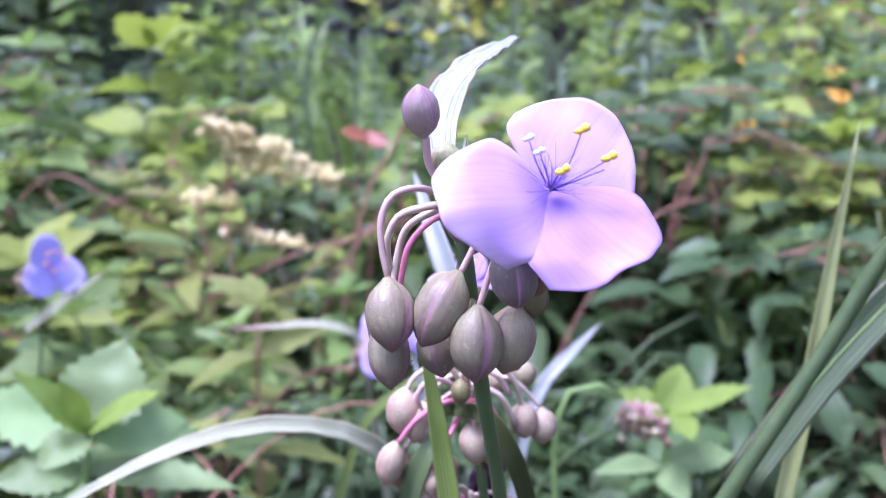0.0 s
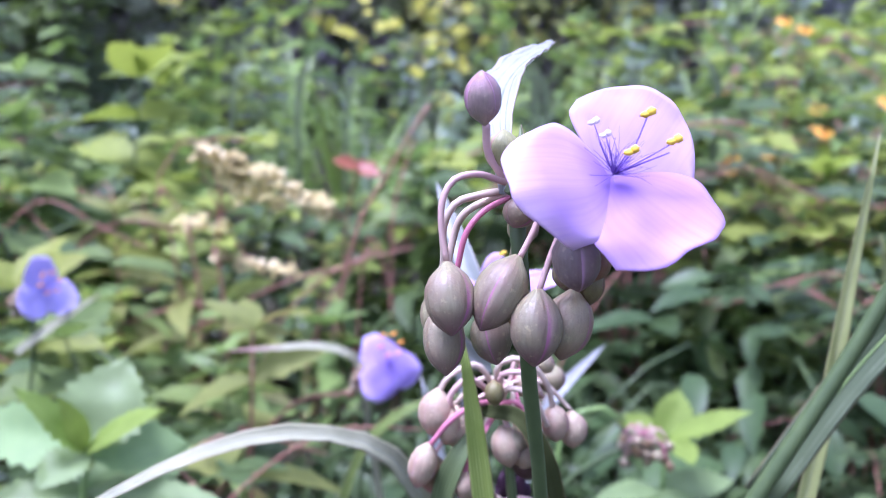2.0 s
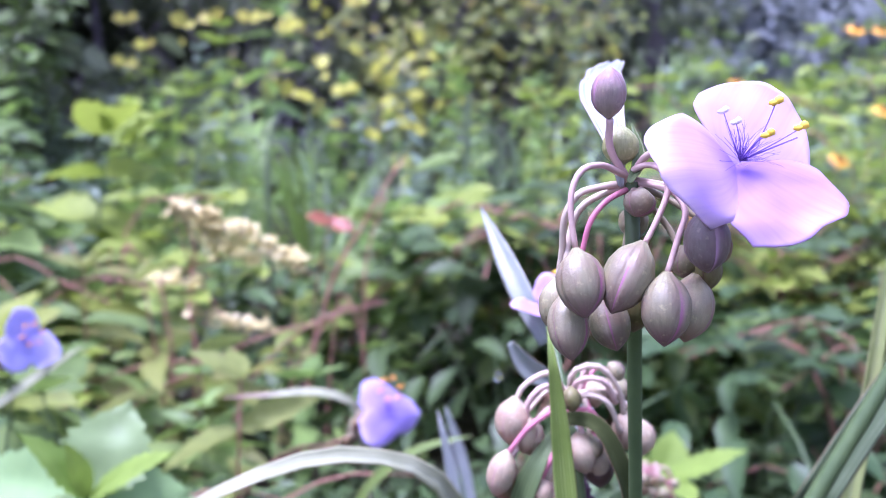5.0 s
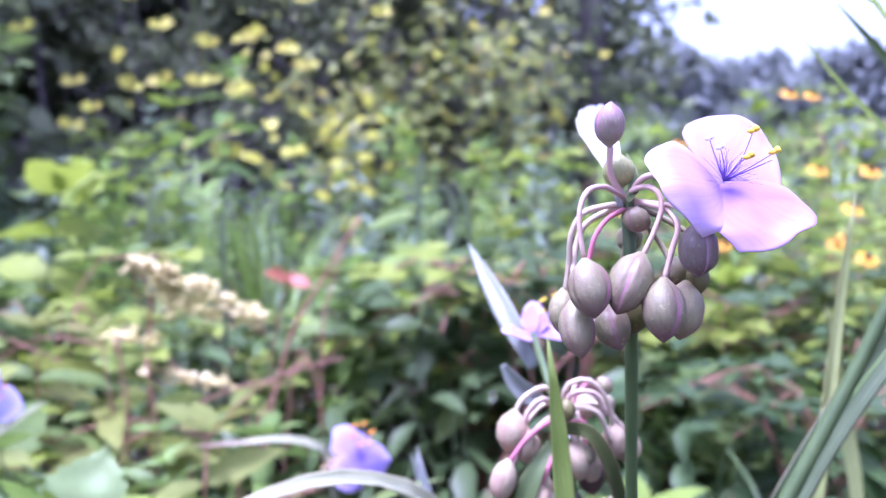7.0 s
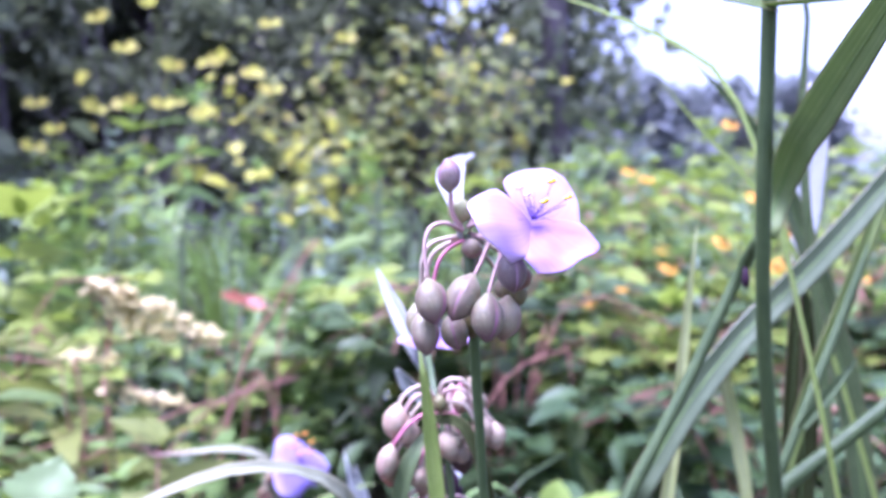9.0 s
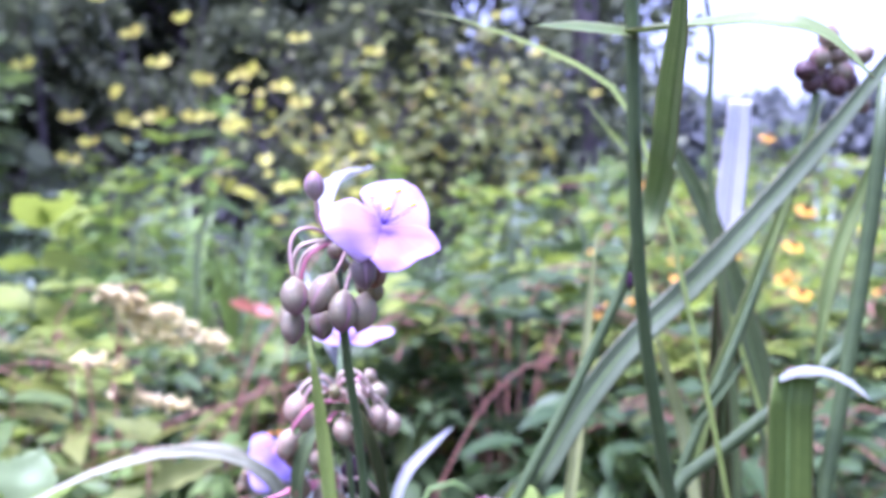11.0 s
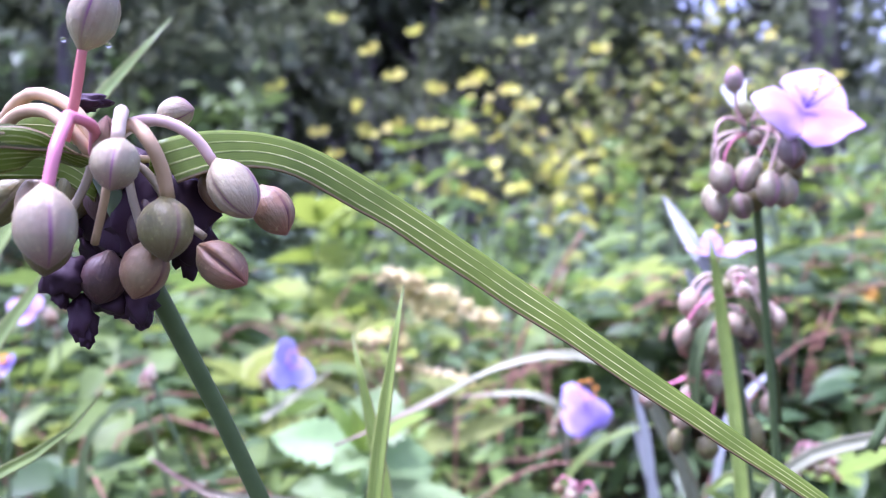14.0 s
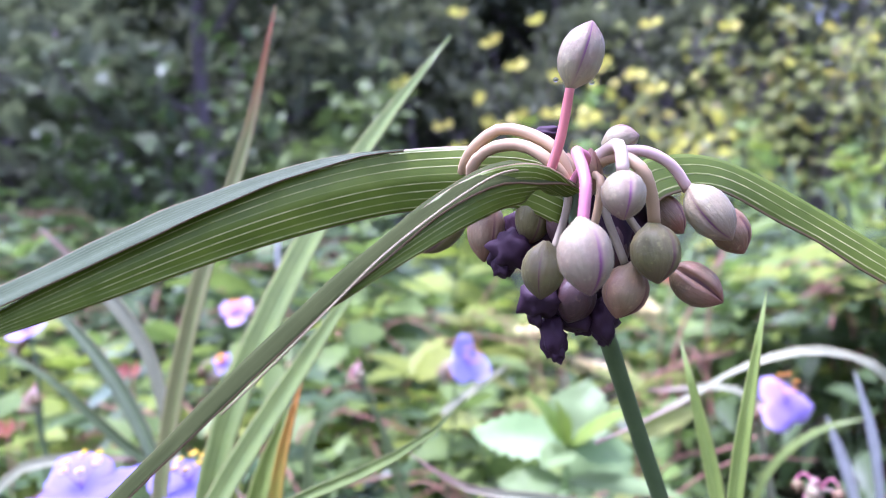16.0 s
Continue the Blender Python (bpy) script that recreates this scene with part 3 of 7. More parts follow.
def tree(name, base, height, r, leaf, per, spread, material, label, category, low=0.25, depth=3, leaf_label=""):
    t = thing(name, base, label, category)
    bm = bmesh.new()
    top = V(base) + Vector((rng.uniform(-0.05, 0.05), rng.uniform(-0.05, 0.05), 1)) * height * 0.8
    tube([base, V(base).lerp(top, 0.5) + Vector((rng.uniform(-0.1, 0.1), 0, 0)) * r * 4, top], r, r * 0.35, 10, 10, bm)
    pts = []
    for k in range(9):
        s = low + (1 - low) * k / 8
        ang = k * 2.4 + rng.uniform(-0.3, 0.3)
        limbs(pts, V(base).lerp(top, s), (math.cos(ang), math.sin(ang), 0.35 + s * 0.5), height * 0.2 * (1.2 - 0.6 * s), r * 0.35, depth - 1, bm)
    part("trunk", bm, M["bark"], t)
    heap = Heap()
    vs, fs = leaf_rows(leaf, leaf * 0.6, 3)
    for p in pts:
        for _ in range(per):
            q = p + Vector((rng.gauss(0, 1), rng.gauss(0, 1), rng.gauss(0, 0.8))) * spread
            heap.add(vs, fs, aim(q, (rng.uniform(-1, 1), rng.uniform(-1, 1), rng.uniform(-0.9, 0.3)), (rng.uniform(-0.6, 0.6), rng.uniform(-0.6, 0.6), 1), rng.uniform(0.7, 1.3)))
    heap.part("crown", material, t, leaf_label)
    return t


wood = tree("woodland_tree", (-9.5, 13, GROUND), 9.0, 0.16, 0.24, 26, 0.4, M["tree"], "dark green leafy tree at the wood's edge", "tree", 0.05)
wood["group"] = "trees of the wood"
for x, y, s, a in ((-13, 14, 1.1, 40), (-6.6, 14.5, 1.0, 80), (-4.4, 13, 0.9, 130), (-2.2, 14.5, 1.05, 200), (-0.2, 13.4, 0.9, 250), (1.6, 15, 1.0, 300),
                   (-8, 17, 1.3, 160), (0.8, 18, 1.3, 100), (3.6, 18.5, 1.2, 280), (-16, 11, 1.2, 70), (-17, 16, 1.3, 190), (-11.2, 15.5, 1.3, 250)):
    copy_thing(wood, pose(x, y, GROUND, 0, 0, a) @ Matrix.Scale(s, 4))


def far_haze():
    """A self-glowing sheet far behind the first trees; its greys stand in for haze."""
    m, n, l = nodes_for("wood_haze_glow")
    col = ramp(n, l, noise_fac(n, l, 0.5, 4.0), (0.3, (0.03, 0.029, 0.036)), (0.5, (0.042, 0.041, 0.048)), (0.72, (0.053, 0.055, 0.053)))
    # the haze glows by emission, so the gaps between trees never go black
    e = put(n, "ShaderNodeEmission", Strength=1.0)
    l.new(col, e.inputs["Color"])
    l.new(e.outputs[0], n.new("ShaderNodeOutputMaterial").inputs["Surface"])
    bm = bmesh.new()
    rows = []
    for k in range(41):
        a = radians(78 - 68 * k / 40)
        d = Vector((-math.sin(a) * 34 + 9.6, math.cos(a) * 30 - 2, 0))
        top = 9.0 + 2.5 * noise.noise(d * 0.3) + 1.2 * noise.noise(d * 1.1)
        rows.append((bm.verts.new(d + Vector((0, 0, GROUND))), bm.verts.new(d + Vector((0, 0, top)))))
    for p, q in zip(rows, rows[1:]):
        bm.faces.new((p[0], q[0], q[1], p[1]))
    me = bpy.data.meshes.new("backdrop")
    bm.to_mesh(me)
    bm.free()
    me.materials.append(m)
    tagged(new("backdrop", me), "glowing sheet for the grey haze behind the wood's first trees", "backdrop", kind="structure")


far_haze()
near_tree = tree("dark_tree", (-4.1, 6.6, GROUND), 4.6, 0.1, 0.19, 17, 0.26, M["tree"], "dark shady tree with hanging leaves", "tree", 0.02, leaf_label="dark green leaves")

for x, y, s, a in ((-5.6, 7.4, 0.8, 90), (-7.5, 8.5, 1.0, 200), (-3.0, 9.6, 0.75, 150), (-1.2, 10.4, 0.7, 20), (0.6, 10.2, 0.7, 260), (-9.5, 9.5, 1.1, 40), (-5.0, 10.2, 0.9, 330)):
    copy_thing(near_tree, pose(x, y, GROUND, 0, 0, a) @ Matrix.Scale(s, 4))
# the slim straight trunk with ivy beside the sky gap
slim = thing("slim_tree", (3.4440, 12.0000, 0.9254)[:2] + (GROUND,), "tall slim grey-barked tree wrapped in green leaves", "tree", "")


def slim_tree():
    b = BASE[slim]
    part("trunk", tube([b, b + Vector((0.02, 0, 3)), b + Vector((-0.05, 0, 7.5))], 0.2, 0.15, 10, 14, wob=0.1), M["bark"], slim)
    heap = Heap()
    vs, fs = leaf_rows(0.2, 0.13, 3)
    for _ in range(2600):
        h = rng.uniform(0.3, 7.5)
        ang, rad = rng.uniform(0, math.tau), abs(rng.gauss(0.45, 0.4)) + 0.12
        if abs(math.cos(ang) * rad + 0.25) < 0.22 and math.sin(ang) < 0.3:
            continue
        q = b + Vector((math.cos(ang) * rad + 0.25, math.sin(ang) * rad, h))
        heap.add(vs, fs, aim(q, (rng.uniform(-1, 1), rng.uniform(-1, 1), rng.uniform(-0.8, 0.3)), (rng.uniform(-1, 1), rng.uniform(-1, 1), 1), rng.uniform(0.6, 1.3)))
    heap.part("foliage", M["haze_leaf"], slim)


slim_tree()

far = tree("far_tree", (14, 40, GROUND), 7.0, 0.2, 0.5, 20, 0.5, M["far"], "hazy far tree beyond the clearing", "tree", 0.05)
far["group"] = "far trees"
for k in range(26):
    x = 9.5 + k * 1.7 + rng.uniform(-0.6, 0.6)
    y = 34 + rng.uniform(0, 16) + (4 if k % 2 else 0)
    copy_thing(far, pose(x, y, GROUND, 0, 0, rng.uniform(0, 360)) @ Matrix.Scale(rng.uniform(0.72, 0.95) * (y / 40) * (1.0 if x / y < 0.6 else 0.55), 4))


def yellow_shrub(base, height, width, count, green, label):
    """Thin arching branches set with broad yellow leaves."""
    t = thing("yellow_shrub", base, label, "shrub", "yellow-leaved shrubs")
    heap, heap2 = Heap(), Heap()
    vs, fs = leaf_rows(0.13, 0.11, 5, droop=0.15)
    vs2, fs2 = leaf_rows(0.13, 0.085, 5, droop=0.2)
    for _ in range(count):
        ang = rng.uniform(0, math.tau)
        out = Vector((math.cos(ang) * width, math.sin(ang) * width * 0.5, height * rng.uniform(0.55, 1.05)))
        foot = V(base) + Vector((rng.uniform(-0.1, 0.1), rng.uniform(-0.1, 0.1), 0))
        line = [foot, foot + out * 0.5 + Vector((0, 0, 0.2 * height)), foot + out + Vector((rng.uniform(-0.3, 0.3), 0, 0.1))]
        part("branch", tube(line, 0.012, 0.003, 5, 8), M["bark"], t)
        for q in spline(line, 14)[5:]:
            for _ in range(rng.choice((2, 3, 3))):
                c = V(q) + Vector((rng.gauss(0, 0.17), rng.gauss(0, 0.17), rng.gauss(0, 0.17)))
                m = aim(c, (rng.uniform(-1, 1), rng.uniform(-1, 0.4), rng.uniform(-0.7, 0.3)), (rng.uniform(-0.5, 0.5), -0.9, 0.8), rng.uniform(0.7, 1.25))
                if rng.random() < green:
                    heap2.add(vs2, fs2, m)
                elif rng.random() < 0.55:
                    heap.add(vs, fs, m)
    heap.part("yellow_foliage", M["yellow"], t)
    heap2.part("green_foliage", M["yellow_green"], t)


def lone_leaves(spots, y, label):
    """A thin shrub whose few broad yellow leaves hang in pairs at the given x and z."""
    t = thing("yellow_shrub", (-1.55, y + 0.1, GROUND), label, "shrub", "yellow-leaved shrubs")
    lr = random.Random(3)
    vs, fs = leaf_rows(0.105, 0.11, 5, droop=0.2, belly=0.3)
    foot = Vector((-1.55, y + 0.1, GROUND))
    for x, z in spots:
        c = Vector((x, y + lr.uniform(-0.12, 0.12), z))
        part("branch", tube([foot, foot.lerp(c, 0.5) + Vector((0.15, 0.1, 0.35)), c], 0.008, 0.003, 5, 9), M["bark"], t)
        for side in (-1, 1) if lr.random() < 0.6 else (1,):
            h = Heap()
            h.add(vs, fs, aim(c, (side * lr.uniform(0.5, 1), -0.4, lr.uniform(-0.2, 0.7)), (lr.uniform(-0.4, 0.4), -0.9, 0.6), lr.uniform(0.7, 1.15)))
            h.part("leaf", M["yellow"], t)


lone_leaves(((-1.08, 2.06), (-1.48, 1.99), (-1.29, 1.77), (-1.62, 1.54), (-1.9, 1.4), (-0.93, 1.62), (-0.79, 1.67), (-0.62, 1.71), (-0.58, 1.55), (-1.48, 1.35), (-1.26, 1.37), (-1.02, 1.37), (-0.75, 1.3),
             (-1.76, 1.2), (-1.56, 1.2), (-1.9, 1.08), (-0.39, 1.59), (-0.25, 1.49), (0.28, 1.84), (-0.25, 1.93), (-0.9, 2.3), (-1.7, 2.25), (-2.2, 1.75)), 6.5, "sparse shrub with broad clear yellow leaves")
yellow_shrub((-0.3, 7.4, GROUND), 1.75, 0.6, 6, 0.3, "thin shrub with yellow autumn leaves")
for x, y, h, w in ((0.2, 9.0, 2.5, 0.7), (0.9, 8.9, 2.7, 0.8), (1.5, 9.2, 2.4, 0.7), (-0.2, 9.8, 3.2, 1.0), (1.2, 9.9, 3.4, 0.9), (2.0, 9.8, 2.6, 0.6)):
    yellow_shrub((x, y, GROUND), h, w, 11, 0.76, "dense shrub with yellow-green leaves")


def leafy_shrub(base, height, width, count, leaf, material, label, low=3):
    """Arching branches set with broad green leaves."""
    t = thing("leafy_shrub", base, label, "shrub", "leafy shrubs")
    heap = Heap()
    vs, fs = leaf_rows(leaf, leaf * 0.55, 5, droop=0.25)
    for _ in range(count):
        ang = rng.uniform(0, math.tau)
        out = Vector((math.cos(ang) * width, math.sin(ang) * width, height * rng.uniform(0.5, 1.0)))
        line = [V(base), V(base) + out * 0.5 + Vector((0, 0, 0.15 * height)), V(base) + out]
        part("branch", tube(line, 0.012, 0.003, 5, 8), M["bark"], t)
        for q in spline(line, 18)[low:]:
            for _ in range(4):
                c = V(q) + Vector((rng.gauss(0, 0.1), rng.gauss(0, 0.1), rng.gauss(0, 0.08)))
                heap.add(vs, fs, aim(c, (rng.uniform(-1, 1), rng.uniform(-1, 1), rng.uniform(-0.5, 0.4)), (rng.uniform(-0.4, 0.4), rng.uniform(-0.5, 0.3), 1), rng.uniform(0.7, 1.3)))
    heap.part("foliage", M[material], t)


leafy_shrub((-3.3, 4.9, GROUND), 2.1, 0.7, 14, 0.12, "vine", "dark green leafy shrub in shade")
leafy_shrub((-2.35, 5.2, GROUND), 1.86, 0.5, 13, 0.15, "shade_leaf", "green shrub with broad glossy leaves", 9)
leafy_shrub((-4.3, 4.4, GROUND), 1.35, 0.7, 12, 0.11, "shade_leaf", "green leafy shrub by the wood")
leafy_shrub((2.9, 6.6, GROUND), 1.5, 0.7, 10, 0.1, "herb", "green leafy shrub by a slim tree")

# ---- weeds ----


def herb(height, leaf, width, material, name, label, category, pairs=9, teeth=0.12, droop=0.3, up=0.35, lean=0.1, stem="stem"):
    """An upright weed with crossed pairs of leaves."""
    t = thing(name, (0, 0, 0), label, category)
    bend = Vector((rng.uniform(-1, 1), rng.uniform(-1, 1), 0)) * lean * height
    line = [(0, 0, 0), tuple(bend * 0.3 + Vector((0, 0, height * 0.5))), tuple(bend + Vector((0, 0, height)))]
    part("stem", tube(line, 0.004, 0.0015, 5, 8), M[stem], t)
    heap = Heap()
    vs, fs = leaf_rows(leaf, width, 8, teeth, 0.25, droop)
    rows = spline(line, pairs + 2)
    for i, q in enumerate(rows[1:]):
        s = (i + 1) / len(rows)
        for k in range(2 if s < 0.85 else 4):
            ang = i * math.pi / 2 + k * (math.pi if s < 0.85 else math.pi / 2) + rng.uniform(-0.3, 0.3)
            size = (0.6 + 0.8 * math.sin(math.pi * min(1, s * 0.85))) * rng.uniform(0.8, 1.15) * (0.6 if s > 0.9 else 1)
            heap.add(vs, fs, aim(q, (math.cos(ang), math.sin(ang), up + (0.5 if s > 0.85 else 0) + rng.uniform(-0.6, 0.2)), (rng.uniform(-0.7, 0.7), rng.uniform(-0.7, 0.7), 1), size))
    heap.part("foliage", material, t)
    return t


def tuft(name, label, material, count, length, width, category="grass"):
    """A clump of arching blades."""
    t = thing(name, (0, 0, 0), label, category)
    heap = Heap()
    for _ in range(count):
        ang, out, ln = rng.uniform(0, math.tau), rng.uniform(0.2, 0.75), length * rng.uniform(0.6, 1.1)
        d = Vector((math.cos(ang), math.sin(ang), 0))
        sd = Vector((-d.y, d.x, 0))
        vs, fs = [], []
        for j in range(9):
            s = j / 8
            c = d * (0.02 + out * ln * s * s) + Vector((0, 0, ln * (s - 0.35 * out * s**3)))
            w = width / 2 * (1 - s**2) + 0.0003
            vs += [c - sd * w + d * w * 0.3, c, c + sd * w + d * w * 0.3]
        for j in range(8):
            a = 3 * j
            fs += [(a, a + 1, a + 4, a + 3), (a + 1, a + 2, a + 5, a + 4)]
        heap = Heap()
        heap.add(np.array(vs), fs, Matrix.Identity(4))
        heap.part("grass_blade", material, t)
    return t


def vine(label, material, count, leaf, radius, height):
    """A low tangle of stalked leaves on thin runners."""
    t = thing("vine_tangle", (0, 0, 0), label, "vine")
    heap = Heap()
    vs, fs = leaf_rows(leaf * 1.15, leaf * 0.5, 7, 0.06, 0.3, 0.35, 0.4)
    for _ in range(4):
        a = rng.uniform(0, math.tau)
        e = Vector((math.cos(a) * radius, math.sin(a) * radius, height * rng.uniform(0.4, 0.9)))
        part("runner", tube([(0, 0, 0), tuple(e * 0.5 + Vector((0, 0, height * 0.4))), tuple(e)], 0.003, 0.0015, 5, 8), M["stem"], t)
    for _ in range(count):
        a, r = rng.uniform(0, math.tau), radius * math.sqrt(rng.random())
        z = height * (1 - 0.5 * (r / radius) ** 2) * rng.uniform(0.35, 1.0)
        heap.add(vs, fs, aim((math.cos(a) * r, math.sin(a) * r, z), (math.cos(a + rng.gauss(0, 0.7)), math.sin(a + rng.gauss(0, 0.7)), rng.uniform(-0.7, 0.4)), (rng.uniform(-0.4, 0.4), rng.uniform(-0.6, 0.2), 1), rng.uniform(0.6, 1.3)))
    heap.part("foliage", material, t)
    return t


def bramble(label, material, stems, leaflet, reach, height):
    """Arching runners with stalked leaves of three broad toothed leaflets."""
    t = thing("bramble", (0, 0, 0), label, "bramble")
    heap = Heap()
    vs, fs = leaf_rows(leaflet, leaflet * 0.62, 9, 0.1, 0.2, 0.2, 0.45)
    for k in range(stems):
        a = k * math.tau / stems + rng.uniform(-0.4, 0.4)
        e = Vector((math.cos(a) * reach, math.sin(a) * reach, height * rng.uniform(0.6, 0.95)))
        line = [(0, 0, 0), tuple(e * 0.4 + Vector((0, 0, height * 0.55))), tuple(e)]
        part("runner", tube(line, 0.003, 0.0013, 5, 10), M["twig"], t)
        for i, q in enumerate(spline(line, 9)[2:]):
            b = a + (1.1 if i % 2 else -1.1) + rng.uniform(-0.5, 0.5)
            d = Vector((math.cos(b), math.sin(b), rng.uniform(0.0, 0.7))).normalized()
            c = V(q) + d * leaflet * 0.55
            tube([q, c], 0.001, 0.0008, 4, 3, bm=(stalks := bmesh.new()))
            part("leaf_stalk", stalks, M["stem_light"], t)
            face = (rng.uniform(-0.5, 0.5), rng.uniform(-0.7, 0.2), 1)
            size = rng.uniform(0.75, 1.25)
            for turn in (-1.15, 0.0, 1.15):
                w = Matrix.Rotation(turn, 3, "Z") @ d
                heap.add(vs, fs, aim(c, (w.x, w.y, w.z * 0.5 - 0.1), face, size * (1.0 if turn == 0 else 0.82)))
    heap.part("foliage", material, t)
    return t


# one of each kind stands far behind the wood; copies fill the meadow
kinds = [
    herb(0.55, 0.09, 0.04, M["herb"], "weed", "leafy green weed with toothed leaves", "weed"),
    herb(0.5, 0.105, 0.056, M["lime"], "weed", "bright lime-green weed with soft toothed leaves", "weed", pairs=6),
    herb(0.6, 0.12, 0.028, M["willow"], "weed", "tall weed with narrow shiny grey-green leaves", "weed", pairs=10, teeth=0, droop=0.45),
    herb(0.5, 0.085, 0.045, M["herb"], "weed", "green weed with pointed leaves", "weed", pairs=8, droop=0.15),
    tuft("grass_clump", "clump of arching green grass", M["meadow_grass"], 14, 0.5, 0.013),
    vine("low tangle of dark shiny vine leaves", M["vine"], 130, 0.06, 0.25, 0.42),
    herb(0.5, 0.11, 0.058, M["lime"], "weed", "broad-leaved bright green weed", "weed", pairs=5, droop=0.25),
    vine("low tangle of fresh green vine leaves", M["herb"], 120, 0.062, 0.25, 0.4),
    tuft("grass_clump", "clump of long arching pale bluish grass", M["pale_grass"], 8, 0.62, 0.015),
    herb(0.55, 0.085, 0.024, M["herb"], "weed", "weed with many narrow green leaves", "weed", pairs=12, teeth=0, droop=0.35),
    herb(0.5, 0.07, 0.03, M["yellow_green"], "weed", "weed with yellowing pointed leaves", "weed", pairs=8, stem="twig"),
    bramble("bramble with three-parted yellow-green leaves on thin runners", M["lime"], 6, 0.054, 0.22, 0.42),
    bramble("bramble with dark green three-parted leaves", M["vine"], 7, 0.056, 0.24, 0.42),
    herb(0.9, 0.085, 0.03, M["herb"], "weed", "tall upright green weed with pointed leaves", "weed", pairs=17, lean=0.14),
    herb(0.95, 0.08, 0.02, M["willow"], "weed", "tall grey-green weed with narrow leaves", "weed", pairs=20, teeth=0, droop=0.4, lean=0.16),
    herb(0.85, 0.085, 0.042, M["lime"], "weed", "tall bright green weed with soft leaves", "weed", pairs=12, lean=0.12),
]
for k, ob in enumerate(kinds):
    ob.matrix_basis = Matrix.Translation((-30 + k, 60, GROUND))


def weed_top(x, y):
    """Height above the ground of the weeds at a place."""
    return float(np.interp(y, (0.5, 0.9, 1.5, 2.5, 4.0, 6.0), (0.4, 0.47, 0.56, 0.69, 0.97, 1.14)))


NATIVE = (0.55, 0.5, 0.6, 0.5, 0.45, 0.42, 0.5, 0.4, 0.5, 0.55, 0.5, 0.42, 0.42, 0.9, 0.95, 0.85)
far_weeds = []


def choose_weed(x, y, pick):
    """The kind of weed that grows at a place, or None for a gap."""
    lush = noise.noise(Vector((x * 0.9, y * 0.9, 4.2))) > 0.27
    right = x > 0.05 + 0.06 * y
    if (x - 0.14) ** 2 + (y - 1.1) ** 2 < 0.14:
        return 5
    if (x + 0.3) ** 2 + (y - 1.5) ** 2 < 0.12 and pick.random() < 0.4:
        return 10
    if right and y < 1.6:
        return pick.choice((5, None, None, 5, None, 12, None, None, 12, None))
    if 1.5 < y < 2.5 and x > -0.35 and pick.random() < 0.55:
        return pick.choice((1, 6, 11, 11, 7))
    if right and y < 2.5:
        return pick.choice((5, 12, 5, 12, 12, 9))
    if x > 0.35 * y and y > 2.4 and pick.random() < 0.55:
        return pick.choice((15, 15, 13, 14, 11))
    # dark-leaved kinds stand in for the trees' shade on this side
    if x < -0.48 * y and y > 1.8 and pick.random() < 0.8:
        return pick.choice((5, 12, 12, 5, 14, 13))
    if y > 2.4:
        return pick.choice((13, 13, 15, 15) if lush else (14, 14, 13, 5, 14, 4, 13, 5) if x < -0.3 * y else (14, 13, 13, 8, 14, 15, 13, 4))
    if lush and y > 1.5:
        return pick.choice((1, 11, 6, 3, 9, 0))
    if x < -0.25 * y:
        return pick.choice((0, 9, 3, 11, 2, 1, 0, 3, 7, 11) if y > 1.1 else (0, 9, 3, 12, 2, 0, 7, 3))
    return pick.choice((0, 9, 3, 12, 2, 5, 9, 7, 10))


def plant_weed(x, y):
    pick = random.Random(int(x * 1000) * 7919 + int(y * 1000))
    k = choose_weed(x, y, pick)
    if k is None:
        return
    s = weed_top(x, y) / NATIVE[k] * pick.uniform(0.62, 1.1) * (1 + 0.45 * noise.noise(Vector((x * 1.7, y * 1.7, 8.8))))
    if x > 0.05 + 0.06 * y and y < 2.2:
        s *= 0.9
    if (x - 0.14) ** 2 + (y - 1.1) ** 2 < 0.14:
        s = pick.uniform(0.55, 0.75)
    m = pose(x, y, GROUND, pick.uniform(-6, 6), pick.uniform(-6, 6), pick.uniform(0, 360)) @ Matrix.Scale(s, 4)
    if y > 3.6:
        far_weeds.append((k, m))
    else:
        copy_thing(kinds[k], m)


wr = random.Random(11)
for y0 in np.arange(0.75, 7.6, 0.01):
    step = 0.13 + 0.06 * (y0 - 0.7)
    if wr.random() > 0.01 / step * 1.0:
        continue
    half_left, half_right = 0.55 + 1.0 * y0, 0.35 + 0.8 * y0
    x = -half_left + wr.uniform(0, step)
    while x < half_right:
        y = y0 + wr.uniform(-0.5, 0.5) * step
        x_here, x = x, x + step * wr.uniform(0.75, 1.3)
        plant_weed(x_here, y)

# the meadow goes on beside and behind the camera
for y in np.arange(-2.6, 3.6, 0.34):
    for x in np.arange(-4.5, 4.5, 0.34):
        px, py = x + wr.uniform(-0.14, 0.14), y + wr.uniform(-0.14, 0.14)
        if -0.6 - 1.05 * max(py, 0.0) < px < 0.5 + 0.95 * max(py, 0.0) and py > -0.75:
            continue
        k = wr.choice((0, 2, 3, 5, 9, 4, 1))
        far_weeds.append((k, pose(px, py, GROUND, wr.uniform(-6, 6), wr.uniform(-6, 6), wr.uniform(0, 360)) @ Matrix.Scale(wr.uniform(0.6, 0.95), 4)))


